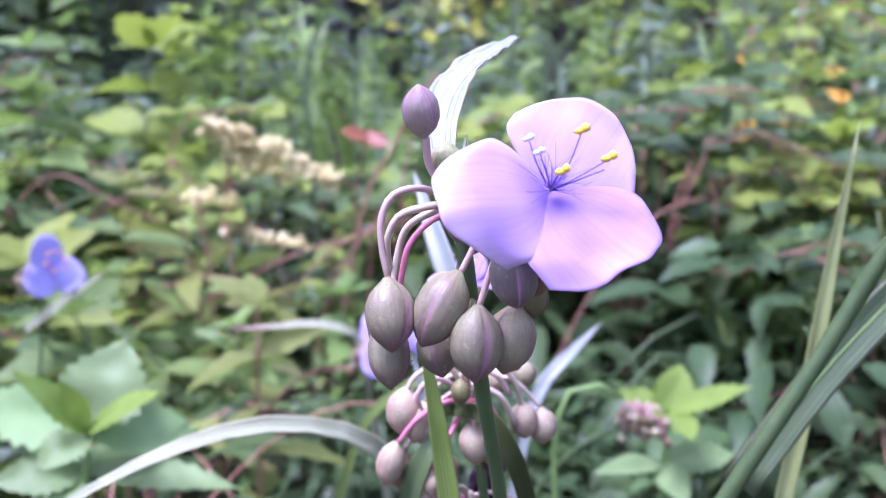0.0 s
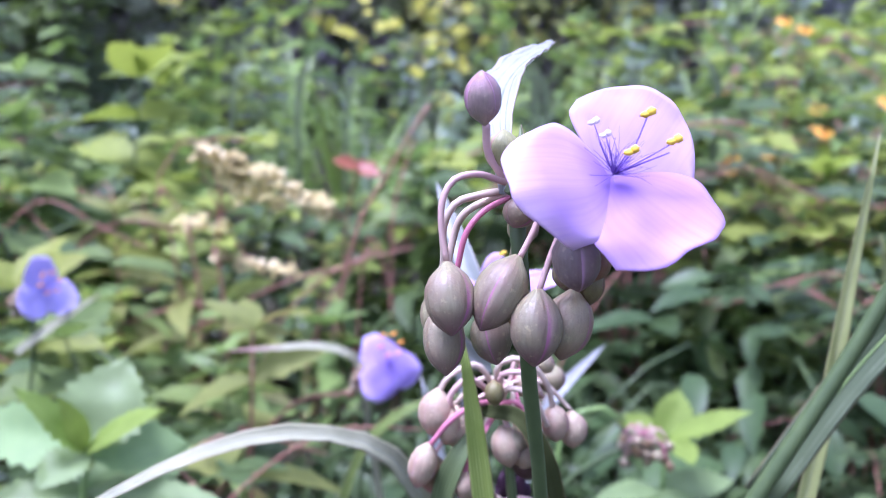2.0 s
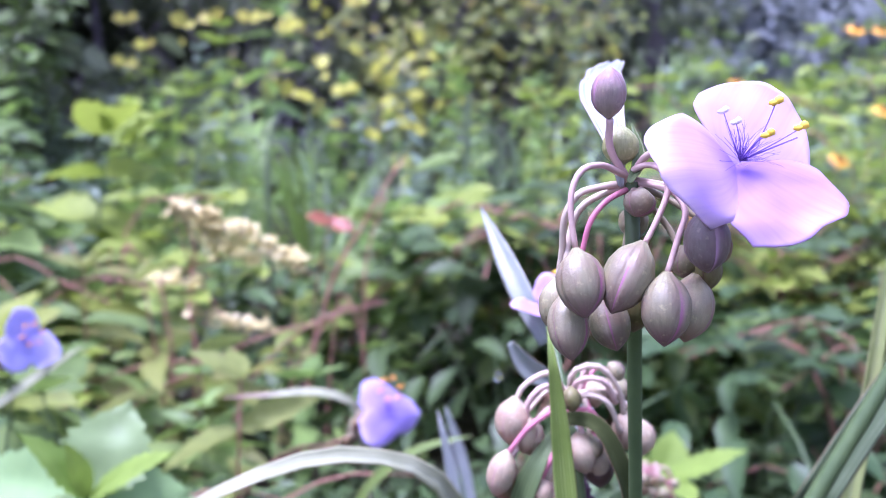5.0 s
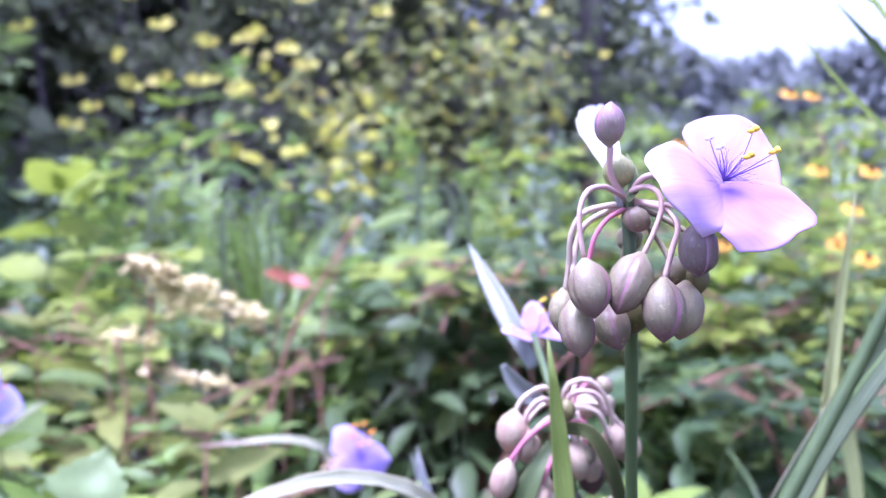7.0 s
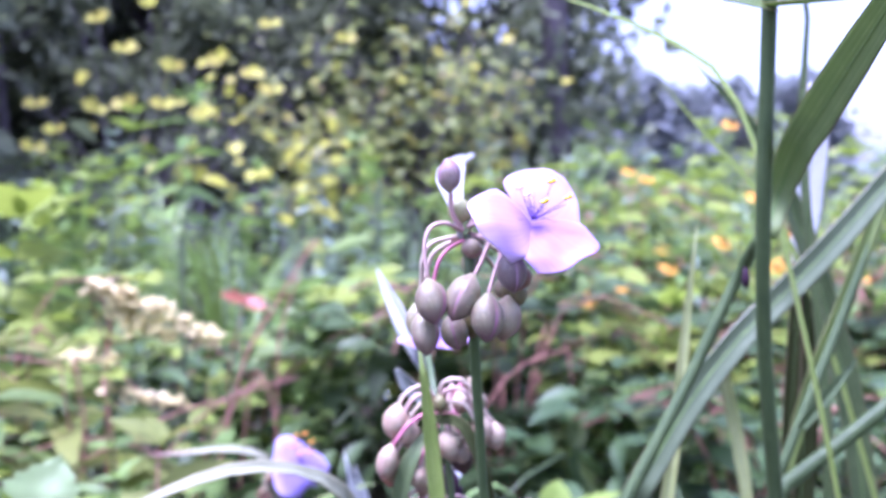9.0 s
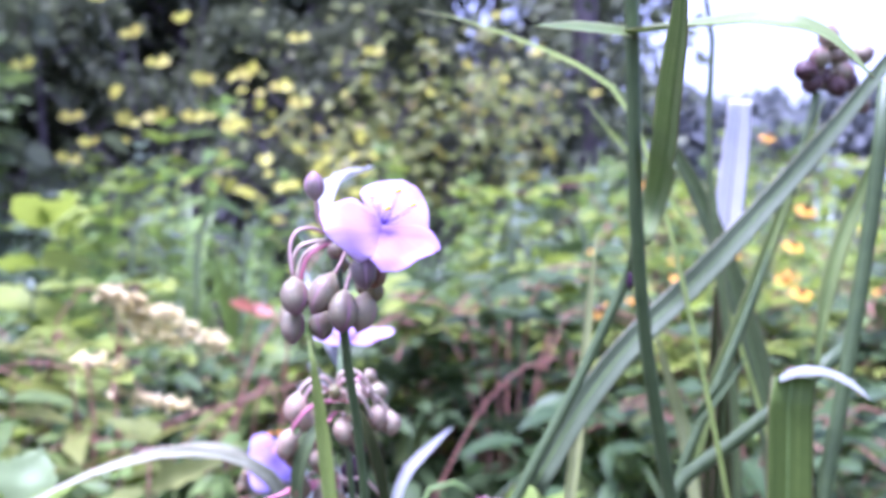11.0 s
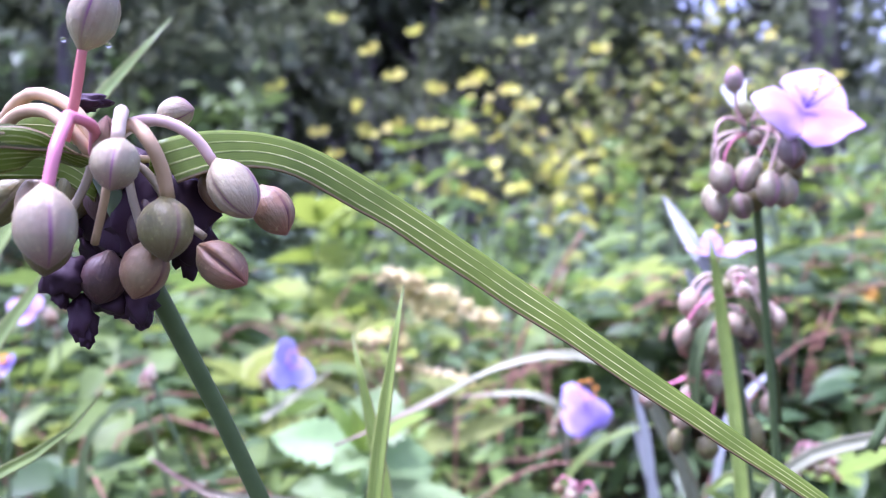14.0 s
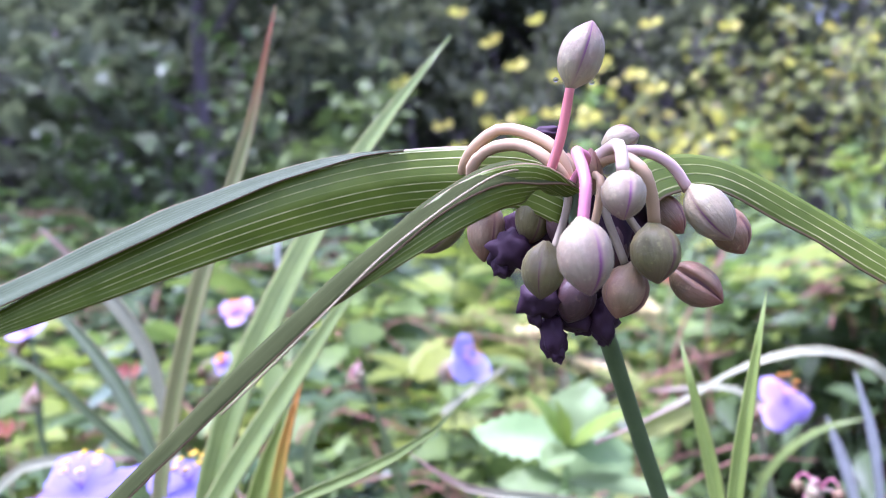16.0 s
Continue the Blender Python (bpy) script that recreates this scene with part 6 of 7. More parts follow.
# broad blade with a folded top, and the large near leaf
broad = thing("strap_leaf", down((0.2209, 0.3000, 0.4398)), "broad green strap leaf folded over at the top", "leaf")
strap(broad, [(0.2235, 0.3000, 0.4237), (0.2243, 0.3000, 0.4669), (0.2250, 0.3000, 0.4966), (0.2262, 0.2990, 0.5075)], 0.0225, "broad_blade", (-0.1, -1, 0.15), 0.25, taper=(1, 1, 0.95), rooted=True)
strap(broad, [(0.2185, 0.2975, 0.5062), (0.2262, 0.2960, 0.5096), (0.2356, 0.2900, 0.5105), (0.2425, 0.2800, 0.5075), (0.2480, 0.2700, 0.5010)], 0.0085, "silver_dull", (0.1, -0.5, 0.8), 0.2, taper=(0.3, 1, 0.1), label="pale folded-over end of the leaf")
wide = thing("strap_leaf", down((0.1041, 0.0200, 0.5297)), "wide bright green ribbed leaf", "leaf")
strap(wide, [(0.1116, 0.0300, 0.5105), (0.1122, 0.0300, 0.5282), (0.1190, 0.0350, 0.5409), (0.1359, 0.0450, 0.5536), (0.1609, 0.0550, 0.5632), (0.1884, 0.0600, 0.5665)], 0.0215, "ribbed", (-0.3, -1, 0.2), 0.3, taper=(1, 1, 0.1), rooted=True)

# ---- flowers farther back ----


def small_flower(parent, centre, facing, r, material, anthers="anther_orange", turn=0.5, cup=0.18, tall=0.35, lift=0.6):
    c, f = V(centre), V(facing).normalized()
    side = f.cross(Vector((0, 0, 1))).normalized()
    up = side.cross(f).normalized()
    fl = part("flower", blob(c - f * 0.002, 0.002, 0.002, 0.002, 0.1, 1, 2), M["bud_pale"], parent)
    for k in range(3):
        a = turn + k * math.tau / 3
        part("petal", petal(c, c + (side * math.cos(a) + up * math.sin(a)) * r, f, r * 1.1, cup, 12, 12, turn + k, edge_up=-0.12, ruffle=0.12), M[material], fl)
    ends = [c + f * r * tall + (side * math.cos(k * 1.05) + up * (math.sin(k * 1.05) + lift)) * r * 0.3 for k in range(6)]
    stamens(fl, c, ends, anthers, 0.0003, 0.0021)
    return fl


def flower_plant(centre, facing, r, material, label, turn, low, buds=7, side=-1, anthers="anther_orange", head="bud_pale", out=1.0, cup=0.18, tall=0.35, lift=0.6):
    """A spiderwort farther off: stem, a clump of buds and one flower."""
    c = V(centre)
    hubp = c + Vector((0.008 * side * out, 0.012, -0.006))
    t = thing("spiderwort_plant", down(low), label, "flowering plant")
    rooted_stalk(t, [low, hubp.lerp(V(low), 0.5) + Vector((0.004, 0, 0)), hubp], 0.0022, 0.0016, "stem", n=20, sides=8)
    small_flower(t, c, facing, r, material, anthers, turn, cup, tall, lift)
    r2 = random.Random(int(turn * 100))
    for k in range(buds):
        b = hubp + Vector((side * r2.uniform(0.002, 0.02), r2.uniform(-0.008, 0.01), r2.uniform(-0.016, 0.004)))
        stalk("pedicel", t, [hubp, hubp.lerp(b, 0.6) + Vector((0, 0, 0.006)), b], 0.0007, 0.0007, "pale_stalk", n=6, sides=6)
        add_bud(t, b, b + Vector((side * 0.002, 0, -0.011)), 0.0036, head if k % 2 else "bud_brown", k)
    return t


flower_plant((-0.0521, 0.7460, 0.3600), (0.45, -0.75, 0.45), 0.031, "petal_blue", "spiderwort with a nodding violet flower and dry buds", 1.3, (-0.0812, 0.7800, 0.2596), 9, out=1.9, cup=-0.2, tall=0.4, lift=1.7)
lf = flower_plant((-0.4160, 0.9300, 0.3858), (0.8, -0.5, 0.25), 0.036, "petal_sky", "spiderwort with a blue-violet flower seen from the side", 1.6, (-0.4607, 0.9500, 0.2370), 12, out=2.6)
strap(lf, [(-0.4587, 0.9400, 0.3170), (-0.4141, 0.9400, 0.3466), (-0.3638, 0.9400, 0.3788)], 0.012, "pale_blade", (0, -0.7, 0.7))
flower_plant((-0.5733, 0.6300, 0.4915), (0.1, -0.8, 0.6), 0.018, "petal", "spiderwort with a pale lilac flower among grey buds", 0.4, (-0.6061, 0.6400, 0.3665), 9, 1)
flower_plant((-0.5766, 0.6000, 0.4449), (-0.2, -0.8, 0.5), 0.012, "petal_blue", "spiderwort with a small half-hidden blue flower", 2.4, (-0.5787, 0.6000, 0.3533), 3)
flower_plant((-0.7564, 0.5500, 0.4941), (0.1, -0.6, 0.8), 0.02, "petal_blue", "spiderwort with a blue flower facing up", 1.0, (-0.7568, 0.5600, 0.4099), 8)
flower_plant((-0.4018, 0.2500, 0.4296), (-0.1, -0.32, 1.0), 0.028, "petal_periwinkle", "spiderwort with a blue-lilac flower and yellow anthers", 0.15, (-0.4109, 0.2600, 0.3778), 2, 1, "anther")
flower_plant((-0.4622, 0.2400, 0.4305), (0.0, -0.3, 1.0), 0.034, "petal_periwinkle", "spiderwort with a wide-open blue-lilac flower, yellow anthers", 0.9, (-0.4749, 0.2500, 0.3799), 2, 1, "anther")
# faded heads without flowers


def faded_head(centre, low, count, spread, label, mats=("bud_brown", "bud_pale", "bud_white"), r=0.0034):
    c = V(centre)
    t = thing("spiderwort_plant", down(low), label, "flowering plant")
    rooted_stalk(t, [low, c.lerp(V(low), 0.5) + Vector((-0.006, 0, 0.004)), c], 0.0024, 0.0018, "stem", n=20, sides=8)
    r2 = random.Random(count)
    for k in range(count):
        b = c + Vector((r2.uniform(-1, 1), r2.uniform(-0.6, 0.6), r2.uniform(-0.9, 0.5))) * spread
        stalk("pedicel", t, [c, c.lerp(b, 0.6) + Vector((0, 0, spread * 0.5)), b], 0.0008, 0.0007, "pink" if k % 3 else "rose", n=7, sides=6)
        add_bud(t, b, b + Vector((r2.uniform(-0.3, 0.3), 0, -1)).normalized() * r * 2.6, r * r2.uniform(0.75, 1.1), mats[k % len(mats)], k)
    return t


dp = faded_head((0.1367, 0.6440, 0.3370), (0.0666, 0.6600, 0.2786), 22, 0.017, "drooping faded spiderwort head with pinkish dry buds")
stalk("side_stem", dp, root((0.0729, 0.6400, 0.2756), (0.0753, 0.6400, 0.3385)) + [(0.0729, 0.6400, 0.2756), (0.0753, 0.6400, 0.3385), (0.0863, 0.6400, 0.3608), (0.1063, 0.6400, 0.3628), (0.1223, 0.6440, 0.3506)], 0.0028, 0.0018, "stem_light", n=26)
faded_head((-0.0662, 0.4200, 0.3727), (-0.0722, 0.4300, 0.3190), 12, 0.014, "low spiderwort head with pale rose stalks")
faded_head((-0.4363, 0.6000, 0.4321), (-0.4090, 0.6000, 0.3575), 8, 0.012, "withered spiderwort head with dark dry buds", ("bud_olive", "bud_brown", "bud_pale"))
faded_head((-0.7102, 0.5000, 0.4372), (-0.6942, 0.5000, 0.3545), 8, 0.014, "grey dried spiderwort head", ("bud_pale", "bud_brown"))
# pale pointed bract and blades low behind the stems
low = thing("strap_leaf", down((0.0527, 0.5800, 0.3789)), "pale silvery pointed strap leaf", "leaf")
strap(low, [(0.0484, 0.5750, 0.3617), (0.0605, 0.5850, 0.3890), (0.0805, 0.6000, 0.4043), (0.1038, 0.6220, 0.4164)], 0.0085, "silver", (0.3, -0.8, 0.6), 0.3, rooted=True)
low = thing("strap_leaf", down((-0.0702, 0.7200, 0.3074)), "low arching green strap leaf", "leaf")
strap(low, [(-0.0822, 0.7400, 0.2785), (-0.0559, 0.7200, 0.3192), (-0.0230, 0.7000, 0.3456), (0.0123, 0.6900, 0.3563)], 0.011, "grass", (0, -0.6, 0.8), 0.3, rooted=True)
low = thing("strap_leaf", down((-0.0757, 0.7600, 0.3564)), "pale grey strap leaf bent level", "leaf")
strap(low, [(-0.0774, 0.7700, 0.3324), (-0.0830, 0.7650, 0.3624), (-0.1130, 0.7600, 0.3745), (-0.1502, 0.7550, 0.3752), (-0.1877, 0.7500, 0.3759)], 0.0085, "pale_blade", (0, -0.55, 0.85), 0.3, rooted=True)
low = thing("strap_leaf", down((-0.0121, 0.5500, 0.3751)), "upright pale silvery strap leaf", "leaf")
strap(low, [(-0.0092, 0.5500, 0.3345), (-0.0114, 0.5500, 0.3751), (-0.0202, 0.5500, 0.4243)], 0.008, "silver", (0.2, -1, 0.2), 0.3, rooted=True)

# ---- blades round the near plant ----


def strap_clump(pts, w, mat, lab):
    b = thing("strap_leaf", down(pts[0]), lab, "leaf", "strap leaves")
    strap(b, pts, w, mat, (-0.25, -1, 0.25), 0.35, rooted=True, taper=(0.9, 1, 0.04))


strap_clump([(-0.3548, 0.1800, 0.4129), (-0.3316, 0.1800, 0.4818), (-0.3009, 0.1900, 0.5421), (-0.2673, 0.2050, 0.5951), (-0.2286, 0.2170, 0.6403)], 0.0165, "grass", "tall pointed pale green strap leaf")
strap_clump([(-0.3476, 0.1600, 0.4207), (-0.3255, 0.1650, 0.4582), (-0.3014, 0.1700, 0.4905), (-0.2762, 0.1750, 0.5235), (-0.2571, 0.1800, 0.5470)], 0.012, "grass", "broad green strap leaf")
strap_clump([(-0.4140, 0.2400, 0.4160), (-0.4003, 0.2400, 0.4705), (-0.3724, 0.2350, 0.5412), (-0.3400, 0.2300, 0.6044), (-0.3137, 0.2200, 0.6670)], 0.0135, "brown_blade", "olive strap leaf with a red-brown tip")
strap_clump([(-0.4663, 0.3300, 0.3937), (-0.5006, 0.3400, 0.4628), (-0.5481, 0.3500, 0.5133), (-0.5868, 0.3600, 0.5384)], 0.0135, "sheen_blade", "leaning grey-green strap leaf")
strap_clump([(-0.5081, 0.4000, 0.4220), (-0.5213, 0.4000, 0.4853), (-0.5600, 0.4000, 0.5380), (-0.6070, 0.4000, 0.5833)], 0.014, "pale_blade", "leaning pale strap leaf")
strap_clump([(-0.4767, 0.3600, 0.3920), (-0.5226, 0.3600, 0.4277), (-0.5699, 0.3600, 0.4687), (-0.6294, 0.3700, 0.4981)], 0.009, "blade", "slanting thin green strap leaf")
strap_clump([(-0.3194, 0.1800, 0.4163), (-0.3080, 0.1760, 0.4625), (-0.2943, 0.1740, 0.4973)], 0.0075, "orange_blade", "yellowing strap leaf with an orange edge")
strap_clump([(-0.3436, 0.2000, 0.4029), (-0.3286, 0.1950, 0.4446), (-0.3087, 0.1900, 0.4843)], 0.0125, "lime_blade", "fresh green strap leaf")
strap_clump([(-0.1292, 0.1450, 0.4341), (-0.1309, 0.1450, 0.4557), (-0.1344, 0.1440, 0.4815), (-0.1392, 0.1430, 0.5096)], 0.0056, "lime_blade", "pointed upright grass blade")
strap_clump([(-0.1285, 0.1100, 0.4472), (-0.1260, 0.1080, 0.4670), (-0.1201, 0.1050, 0.4968), (-0.1134, 0.1030, 0.5276)], 0.005, "lime_blade", "slender upright grass blade")
strap_clump([(-0.2848, 0.1150, 0.4558), (-0.2695, 0.1120, 0.4646), (-0.2447, 0.1100, 0.4743), (-0.2201, 0.1050, 0.4870), (-0.2054, 0.1000, 0.4998)], 0.0042, "grass", "low arching green blade")
strap_clump([(-0.1643, 0.3000, 0.3903), (-0.2079, 0.3000, 0.4034), (-0.2606, 0.3000, 0.4115), (-0.2935, 0.3000, 0.4316)], 0.0075, "pale_blade", "low bent pale strap leaf")
strap_clump([(-0.6697, 0.4200, 0.3872), (-0.6306, 0.4200, 0.3985), (-0.5781, 0.4200, 0.4004), (-0.5479, 0.4200, 0.3976)], 0.009, "pale_blade", "low level pale strap leaf")
tip_leaf = thing("strap_leaf", down((-0.4599, 0.5000, 0.5345)), "thin green blade with a bright pale tip", "leaf", "strap leaves")
rooted_stalk(tip_leaf, [(-0.4612, 0.5000, 0.4900), (-0.4599, 0.5000, 0.5350)], 0.0009, 0.0007, "stem", n=16, sides=6)
strap(tip_leaf, [(-0.4599, 0.5000, 0.5345), (-0.4583, 0.5000, 0.5532), (-0.4560, 0.5000, 0.5671)], 0.006, "silver", (-0.25, -1, 0.25), 0.35)
strap_clump([(-0.4500, 0.5000, 0.2934), (-0.4411, 0.5000, 0.3974), (-0.4088, 0.5000, 0.4248), (-0.3888, 0.5000, 0.4290)], 0.01, "blade", "bent grey strap leaf")
strap_clump([(-0.3435, 0.4500, 0.3232), (-0.3598, 0.4500, 0.3954), (-0.3694, 0.4500, 0.4424)], 0.006, "blade", "thin dark strap leaf")
strap_clump([(0.0297, 0.4000, 0.3649), (0.0116, 0.4000, 0.3819), (0.0372, 0.4000, 0.3883), (0.0644, 0.4000, 0.3747)], 0.007, "lime_blade", "small arching lime-green blade")
strap_clump([(0.0244, 0.9000, 0.2256), (0.0144, 0.9000, 0.2716), (0.0029, 0.9000, 0.3124)], 0.012, "silver", "short pale silvery strap leaf")
strap_clump([(0.0476, 0.3600, 0.4007), (0.0664, 0.3600, 0.4117), (0.1004, 0.3500, 0.4220), (0.1402, 0.3400, 0.4274)], 0.008, "pale_blade", "level pale strap leaf")

# ---- toothed-leaf weed near the flowers ----
nettle = thing("toothed_weed", down((-0.2555, 0.6000, 0.2991)), "bright green weed with broad toothed leaves", "weed")
node = (-0.2466, 0.6000, 0.3574)
rooted_stalk(nettle, [(-0.2563, 0.6000, 0.2992), node], 0.003, 0.002, "stem_light", n=16)
for tip, w, face, tint in (
    ((-0.2264, 0.6380, 0.4130), 0.058, (0.1, -0.95, 0.35), "mint_blue"), ((-0.2718, 0.5700, 0.4168), 0.024, (0.3, -0.5, 0.9), "mint"), ((-0.1839, 0.5700, 0.4017), 0.024, (-0.3, -0.45, 0.9), "mint"), ((-0.2498, 0.5800, 0.4040), 0.017, (0.4, -0.6, 0.8), "mint"),
    ((-0.3511, 0.6400, 0.3696), 0.044, (0.3, -0.8, 0.5), "mint_blue"), ((-0.1881, 0.6500, 0.3413), 0.042, (-0.2, -0.8, 0.6), "mint_blue"), ((-0.2650, 0.5600, 0.3516), 0.03, (0.1, -0.6, 0.8), "mint_blue"),
):
    big_leaf(nettle, node, tip, w, face, M[tint])
node2 = (-0.2562, 0.6100, 0.3240)
for tip, w, face in (((-0.1923, 0.6800, 0.3255), 0.042, (-0.1, -0.85, 0.6)), ((-0.3107, 0.5800, 0.3333), 0.032, (0.2, -0.6, 0.8)), ((-0.2799, 0.5600, 0.2988), 0.034, (0, -0.7, 0.8)), ((-0.1435, 0.6000, 0.3175), 0.03, (0, -0.3, 1))):
    big_leaf(nettle, node2, tip, w, face, M["mint_blue"])
# a second one by the drooping head
nettle2 = thing("toothed_weed", down((0.1676, 0.7500, 0.2208)), "green weed with pointed toothed leaves beside a faded head", "weed")
rooted_stalk(nettle2, [(0.1777, 0.7600, 0.1928), (0.1830, 0.7600, 0.2821)], 0.003, 0.002, "stem_light", n=16)
for tip, w, face in (((0.1988, 0.7800, 0.3231), 0.036, (0, -0.95, 0.4)), ((0.2404, 0.7200, 0.3279), 0.026, (-0.1, -0.5, 1)), ((0.1390, 0.7600, 0.3070), 0.03, (0, -0.5, 1)), ((0.1835, 0.6800, 0.3026), 0.03, (0, -0.5, 1))):
    big_leaf(nettle2, (0.1830, 0.7600, 0.2821), tip, w, face, M["mint"])
for tip, w, face in (((0.1110, 0.7000, 0.2653), 0.024, (0, -0.4, 1)), ((0.2541, 0.7800, 0.2352), 0.03, (0, -0.7, 0.8)), ((0.1864, 0.7000, 0.2329), 0.03, (0, -0.9, 0.5))):
    big_leaf(nettle2, (0.1782, 0.7600, 0.2368), tip, w, face, M["mint_blue"])

# ---- cream plumes, twigs, orange daisies ----
plume = thing("plume_weed", down((-0.3785, 1.5200, 0.2175)), "weed with cream faded flower plumes and reddish stalks", "weed")
rooted_stalk(plume, [(-0.3911, 1.5200, 0.1358), (-0.3874, 1.5200, 0.2780), (-0.3801, 1.5200, 0.4042), (-0.3934, 1.5200, 0.4614)], 0.004, 0.002, "twig")
r5 = random.Random(5)
for tier, line in enumerate(([(-0.4083, 1.5000, 0.4730), (-0.3728, 1.5000, 0.4647), (-0.3368, 1.5000, 0.4508)], [(-0.3608, 1.5000, 0.4412), (-0.3148, 1.5000, 0.4334), (-0.2735, 1.5000, 0.4230)], [(-0.3396, 1.5000, 0.4134), (-0.3035, 1.5000, 0.3955), (-0.2719, 1.5000, 0.3758)], [(-0.2655, 1.5000, 0.4021), (-0.2289, 1.5000, 0.3889), (-0.1973, 1.5000, 0.3662)], [(-0.3692, 1.5000, 0.4516), (-0.3488, 1.5000, 0.4156), (-0.3272, 1.5000, 0.3914)],
             [(-0.4503, 1.5000, 0.3604), (-0.4088, 1.5000, 0.3494), (-0.3622, 1.5000, 0.3401)], [(-0.3921, 1.4900, 0.2998), (-0.3456, 1.4900, 0.2886), (-0.3068, 1.4800, 0.2732)], [(-0.3251, 1.4800, 0.2806), (-0.2785, 1.4800, 0.2723), (-0.2443, 1.4700, 0.2659)])):
    heap = Heap()
    vs, fs = leaf_rows(0.014, 0.011, 3, droop=0.1)
    for q in spline(line, 60):
        for _ in range(r5.choice((0, 1, 3, 4) if tier < 5 else (0, 0, 1, 2))):
            heap.add(vs, fs, aim(V(q) + Vector((r5.gauss(0, 0.004), r5.gauss(0, 0.006), r5.gauss(0, 0.006))), (r5.uniform(-1, 1), r5.uniform(-1, 1), r5.uniform(-0.2, 1)), (r5.uniform(-0.5, 0.5), -0.6, 0.8), r5.uniform(0.7, 1.4)))
    heap.part("plume", M["cream"], plume)
    stalk("plume_stalk", plume, [(-0.3838, 1.5200, 0.3660), tuple(V(line[0]).lerp(V(line[1]), 0.2)), line[1], line[2]], 0.0015, 0.0008, "twig", n=8, sides=5)
for k in range(14):
    a = V((-0.3874, 1.5200, 0.2780)) + Vector((0, 0, r5.uniform(-0.2, 0.05)))
    big_leaf(plume, a, a + Vector((r5.uniform(-0.12, 0.14), r5.uniform(-0.12, 0.02), r5.uniform(-0.03, 0.05))), 0.035, (0, -0.6, 0.8), M["lime" if k % 3 else "yellow_green"], rows=10)
for pts, rr in (([(-0.1507, 1.6000, 0.3407), (-0.1025, 1.6000, 0.4151), (-0.0623, 1.6000, 0.4833), (-0.0244, 1.6000, 0.5358)], 0.0048), ([(-0.2840, 1.6000, 0.2281), (-0.2011, 1.6000, 0.2468), (-0.1391, 1.6000, 0.2659), (-0.0622, 1.6000, 0.2825)], 0.0035), ([(-0.7609, 1.7000, 0.3703), (-0.6519, 1.6800, 0.3222), (-0.5341, 1.6600, 0.2690)], 0.003),
                ([(-0.1630, 0.9500, 0.2550), (-0.1261, 0.9500, 0.2572), (-0.0516, 0.9500, 0.2842)], 0.003), ([(-0.1458, 1.7000, 0.2878), (-0.1154, 1.6800, 0.2144), (-0.1074, 1.6600, 0.1195)], 0.003), ([(0.2504, 1.3000, 0.3055), (0.3059, 1.3000, 0.3479), (0.3616, 1.3000, 0.3619)], 0.0025),
                ([(-0.1524, 0.7500, 0.2777), (-0.0942, 0.7500, 0.3046), (-0.0282, 0.7500, 0.3019)], 0.002),
                ([(-0.42, 1.45, 0.10), (-0.41, 1.46, 0.24), (-0.425, 1.47, 0.36)], 0.0035), ([(-0.36, 1.38, 0.08), (-0.352, 1.4, 0.2), (-0.37, 1.42, 0.33)], 0.003), ([(-0.5, 1.5, 0.2), (-0.4, 1.48, 0.22), (-0.29, 1.46, 0.19)], 0.003),
                ([(-0.3, 1.55, 0.16), (-0.22, 1.55, 0.24), (-0.12, 1.56, 0.29)], 0.0035), ([(-0.24, 1.5, 0.12), (-0.2, 1.5, 0.22), (-0.13, 1.52, 0.3)], 0.0028), ([(-0.11, 1.75, 0.2), (-0.1, 1.76, 0.34), (-0.06, 1.78, 0.46)], 0.0035), ([(-0.7, 1.7, 0.28), (-0.6, 1.68, 0.33), (-0.46, 1.66, 0.3)], 0.003)):
    b = thing("bramble_twig", down(pts[0]), "bare pinkish-brown bramble twig", "twig", "bramble twigs")
    rooted_stalk(b, pts, rr, rr * 0.55, "twig", "twig", n=24, sides=7)
reds = thing("red_leaved_sprig", down((-0.2160, 1.7800, 0.3537)), "sprig with dull red autumn leaves", "weed")
rooted_stalk(reds, [(-0.1937, 1.7800, 0.3231), (-0.1612, 1.7000, 0.4177)], 0.003, 0.002, "twig")
for tip, w in (((-0.2085, 1.6800, 0.4370), 0.034), ((-0.1181, 1.6800, 0.4053), 0.036), ((-0.1517, 1.7200, 0.4311), 0.022)):
    big_leaf(reds, (-0.1612, 1.7000, 0.4177), tip, w, (0, -0.7, 0.7), M["red"], 0.1, rows=8)

for p in ((-0.8909, 0.9000, 0.3963), (-1.0173, 0.8000, 0.3417)):
    reds = thing("red_leaved_sprig", down(p), "dry orange-red leaf on a thin weed stalk", "weed")
    rooted_stalk(reds, [tuple(V(p) - Vector((0, 0, 0.03))), p], 0.002, 0.0015, "twig")
    for dx in (-0.02, 0.022):
        big_leaf(reds, p, tuple(V(p) + Vector((dx, -0.01, 0.006))), 0.024, (0, -0.9, 0.5), M["red"], 0.05, rows=8)


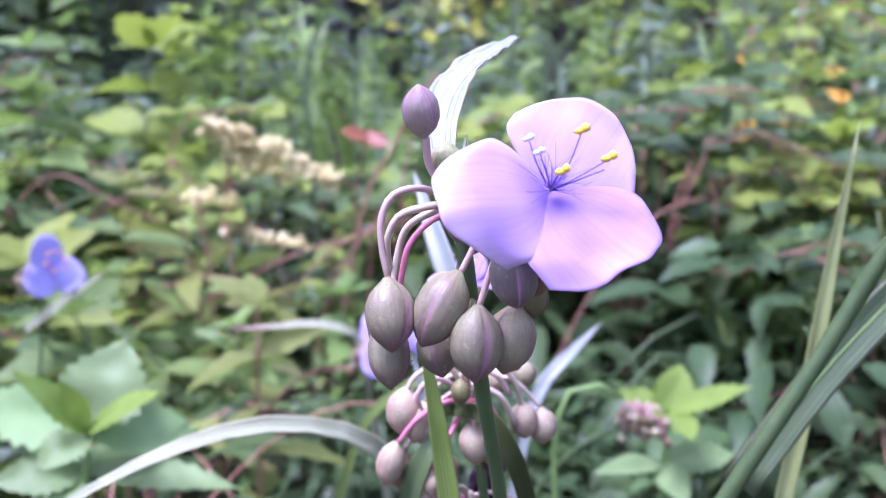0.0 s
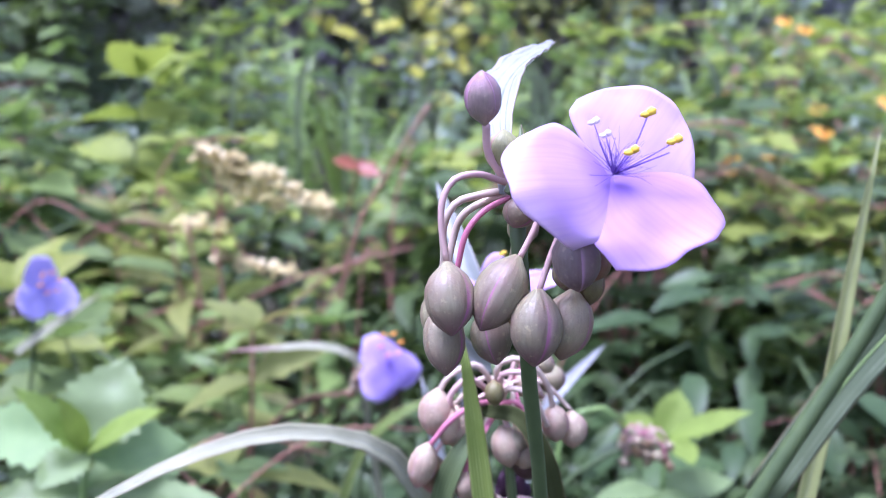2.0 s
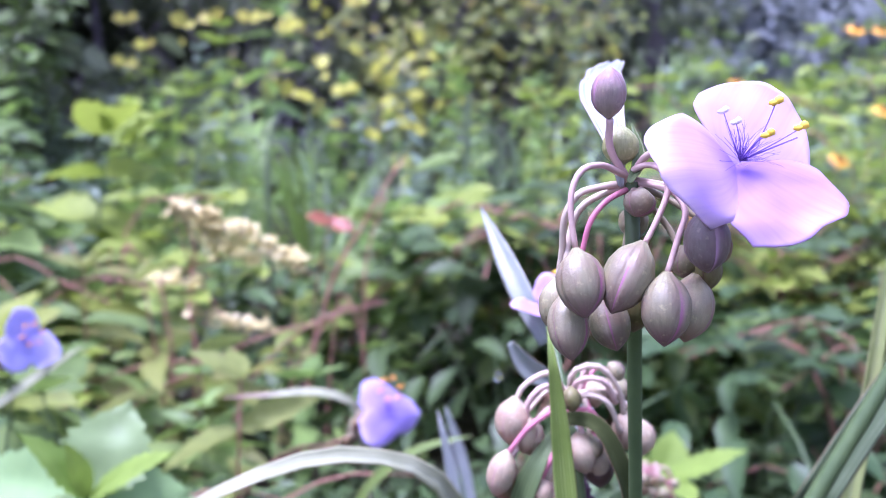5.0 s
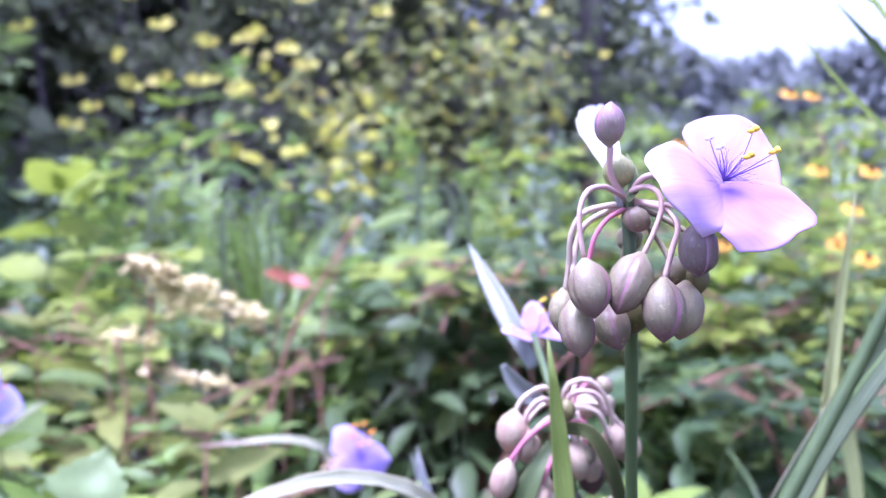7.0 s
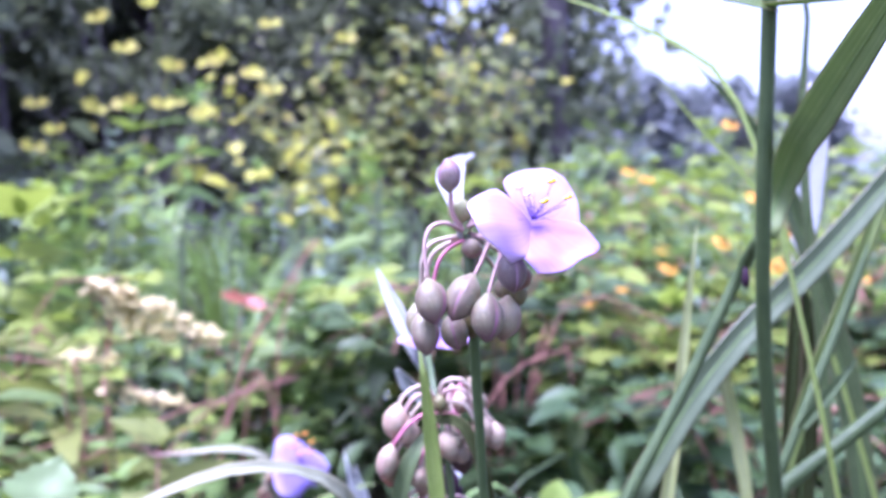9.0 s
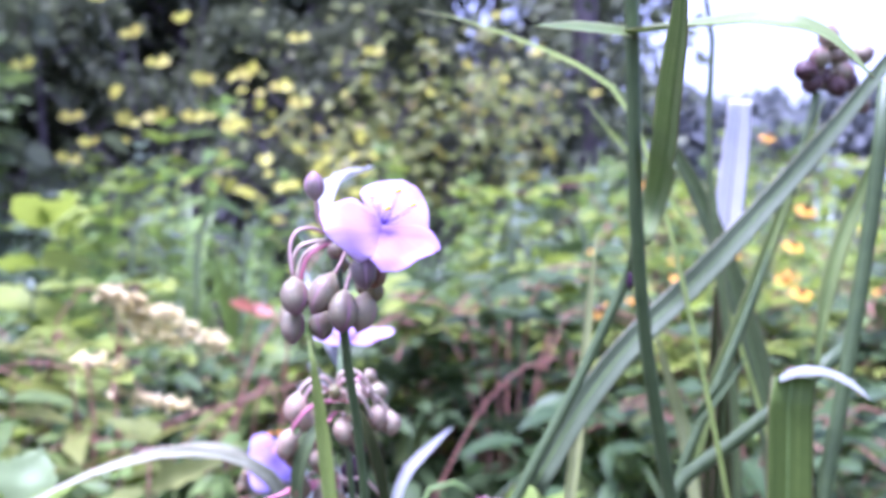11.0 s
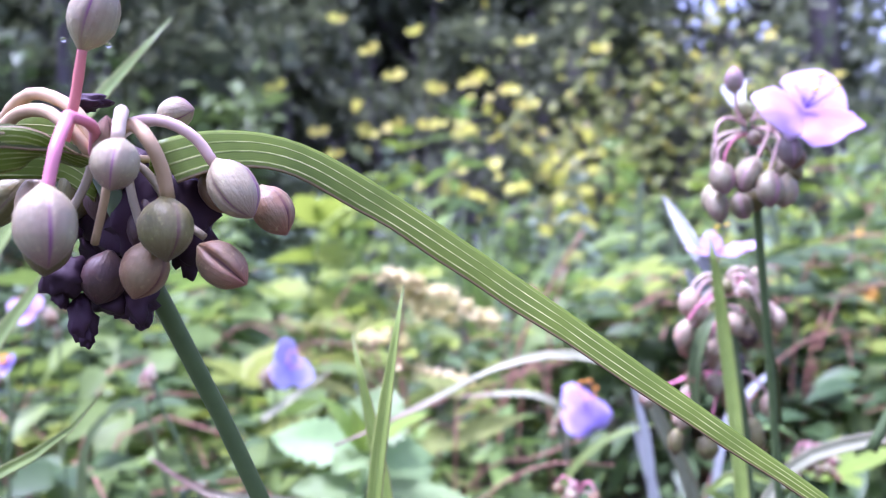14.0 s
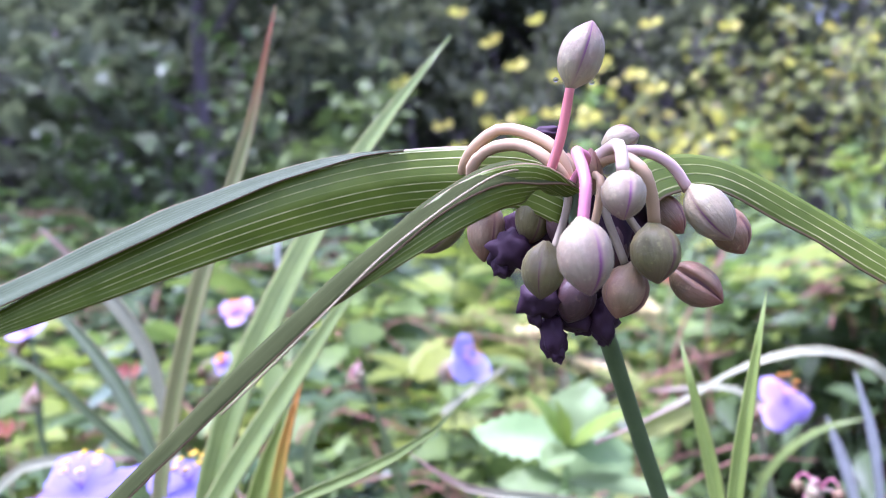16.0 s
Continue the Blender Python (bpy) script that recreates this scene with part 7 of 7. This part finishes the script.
def daisy(centre, label):
    """An orange daisy: rays round a dark cone on a leafy stem."""
    c = V(centre)
    t = thing("orange_daisy", down(c, 0.02, 0.03), label, "flower", "orange daisies")
    rooted_stalk(t, [c + Vector((0.004, 0.01, -0.12)), c + Vector((0, 0, -0.006))], 0.0022, 0.0016, "stem_light", n=14, sides=6)
    part("cone", blob(c + Vector((0, -0.003, 0.004)), 0.0075, 0.0075, 0.007, 0.15, c.x, 2), M["cone"], t)
    vs, fs = leaf_rows(0.025, 0.0105, 4, droop=0.25)
    for k in range(11):
        a = k * math.tau / 11 + c.x * 7
        h = Heap()
        h.add(vs, fs, aim(c, (math.cos(a), math.sin(a) * 0.8, math.sin(a) * 0.55 + 0.05), (0, -0.55, 0.83), 1 + 0.1 * math.sin(k * 2.7)))
        h.part("ray", M["orange"], t)
    vs, fs = leaf_rows(0.11, 0.035, 7, 0.1, droop=0.4)
    h = Heap()
    for k in range(9):
        a = k * 2.4
        h.add(vs, fs, aim(c + Vector((0, 0.015, -0.08 - 0.055 * k)), (math.cos(a), math.sin(a), 0.4), (0, 0, 1), 0.8 + 0.06 * k))
    h.part("foliage", M["lime"], t)


for p in ((1.0459, 2.1000, 0.7938), (1.0085, 1.9000, 0.6031), (1.0307, 1.8000, 0.5170), (0.9393, 1.6000, 0.4280), (1.1344, 2.0000, 0.4365), (1.0743, 2.2000, 0.4797), (0.9231, 2.5000, 0.6928), (1.1172, 2.3000, 0.4869), (1.4021, 2.1000, 0.5396), (1.3135, 1.9000, 0.3924), (1.1121, 2.0000, 0.4258),
          (0.9902, 2.4000, 0.4071), (0.6924, 2.2000, 0.3372), (1.0066, 1.7000, 0.5963), (1.2745, 2.4000, 0.8173), (0.9799, 2.5000, 0.6692),
          (0.7014, 2.2000, 0.3570), (0.9847, 2.4000, 0.4624), (0.7594, 2.5000, 0.4955), (0.9207, 2.2000, 0.4164), (0.8173, 2.3000, 0.3619)):
    daisy(p, "orange daisy with a dark centre on a leafy stem")

# pale arching grass tips over the weeds


def grass_tip(pts, w):
    b = thing("grass_tip", down(pts[0]), "pale shiny arching grass blade above the weeds", "grass", "pale grass blades")
    strap(b, pts, w, "sheen_blade", (-0.1, -0.8, 0.6), 0.3, rooted=True, taper=(0.7, 1, 0.1))


grass_tip([(0.2259, 2.3000, 0.4458), (0.2333, 2.3000, 0.5138), (0.2221, 2.3000, 0.5670), (0.2012, 2.3000, 0.5855), (0.1857, 2.3000, 0.5707)], 0.018)
grass_tip([(0.1710, 2.6000, 0.6000), (0.1753, 2.6000, 0.6422), (0.1811, 2.6000, 0.6811)], 0.022)
grass_tip([(0.6536, 2.2000, 0.4684), (0.6561, 2.2000, 0.5338), (0.6356, 2.2000, 0.5838), (0.6045, 2.2000, 0.6054), (0.5851, 2.2000, 0.5959)], 0.02)
grass_tip([(0.2257, 2.0000, 0.4830), (0.2223, 2.0000, 0.5370), (0.2033, 2.0000, 0.5838), (0.1902, 2.0000, 0.5936)], 0.016)
grass_tip([(0.4054, 1.9000, 0.4829), (0.4019, 1.9000, 0.5397), (0.3895, 1.9000, 0.5937)], 0.016)
grass_tip([(-0.3204, 2.0000, 0.4044), (-0.3193, 2.0000, 0.5024), (-0.3079, 2.0000, 0.5739), (-0.2911, 2.0000, 0.6205)], 0.014)
grass_tip([(-0.2314, 2.2000, 0.4866), (-0.2194, 2.2000, 0.5523), (-0.1909, 2.2000, 0.6035)], 0.014)
grass_tip([(-0.5894, 2.6000, 0.5635), (-0.5806, 2.6000, 0.5958), (-0.5413, 2.6000, 0.6081), (-0.4916, 2.6000, 0.5943)], 0.025)
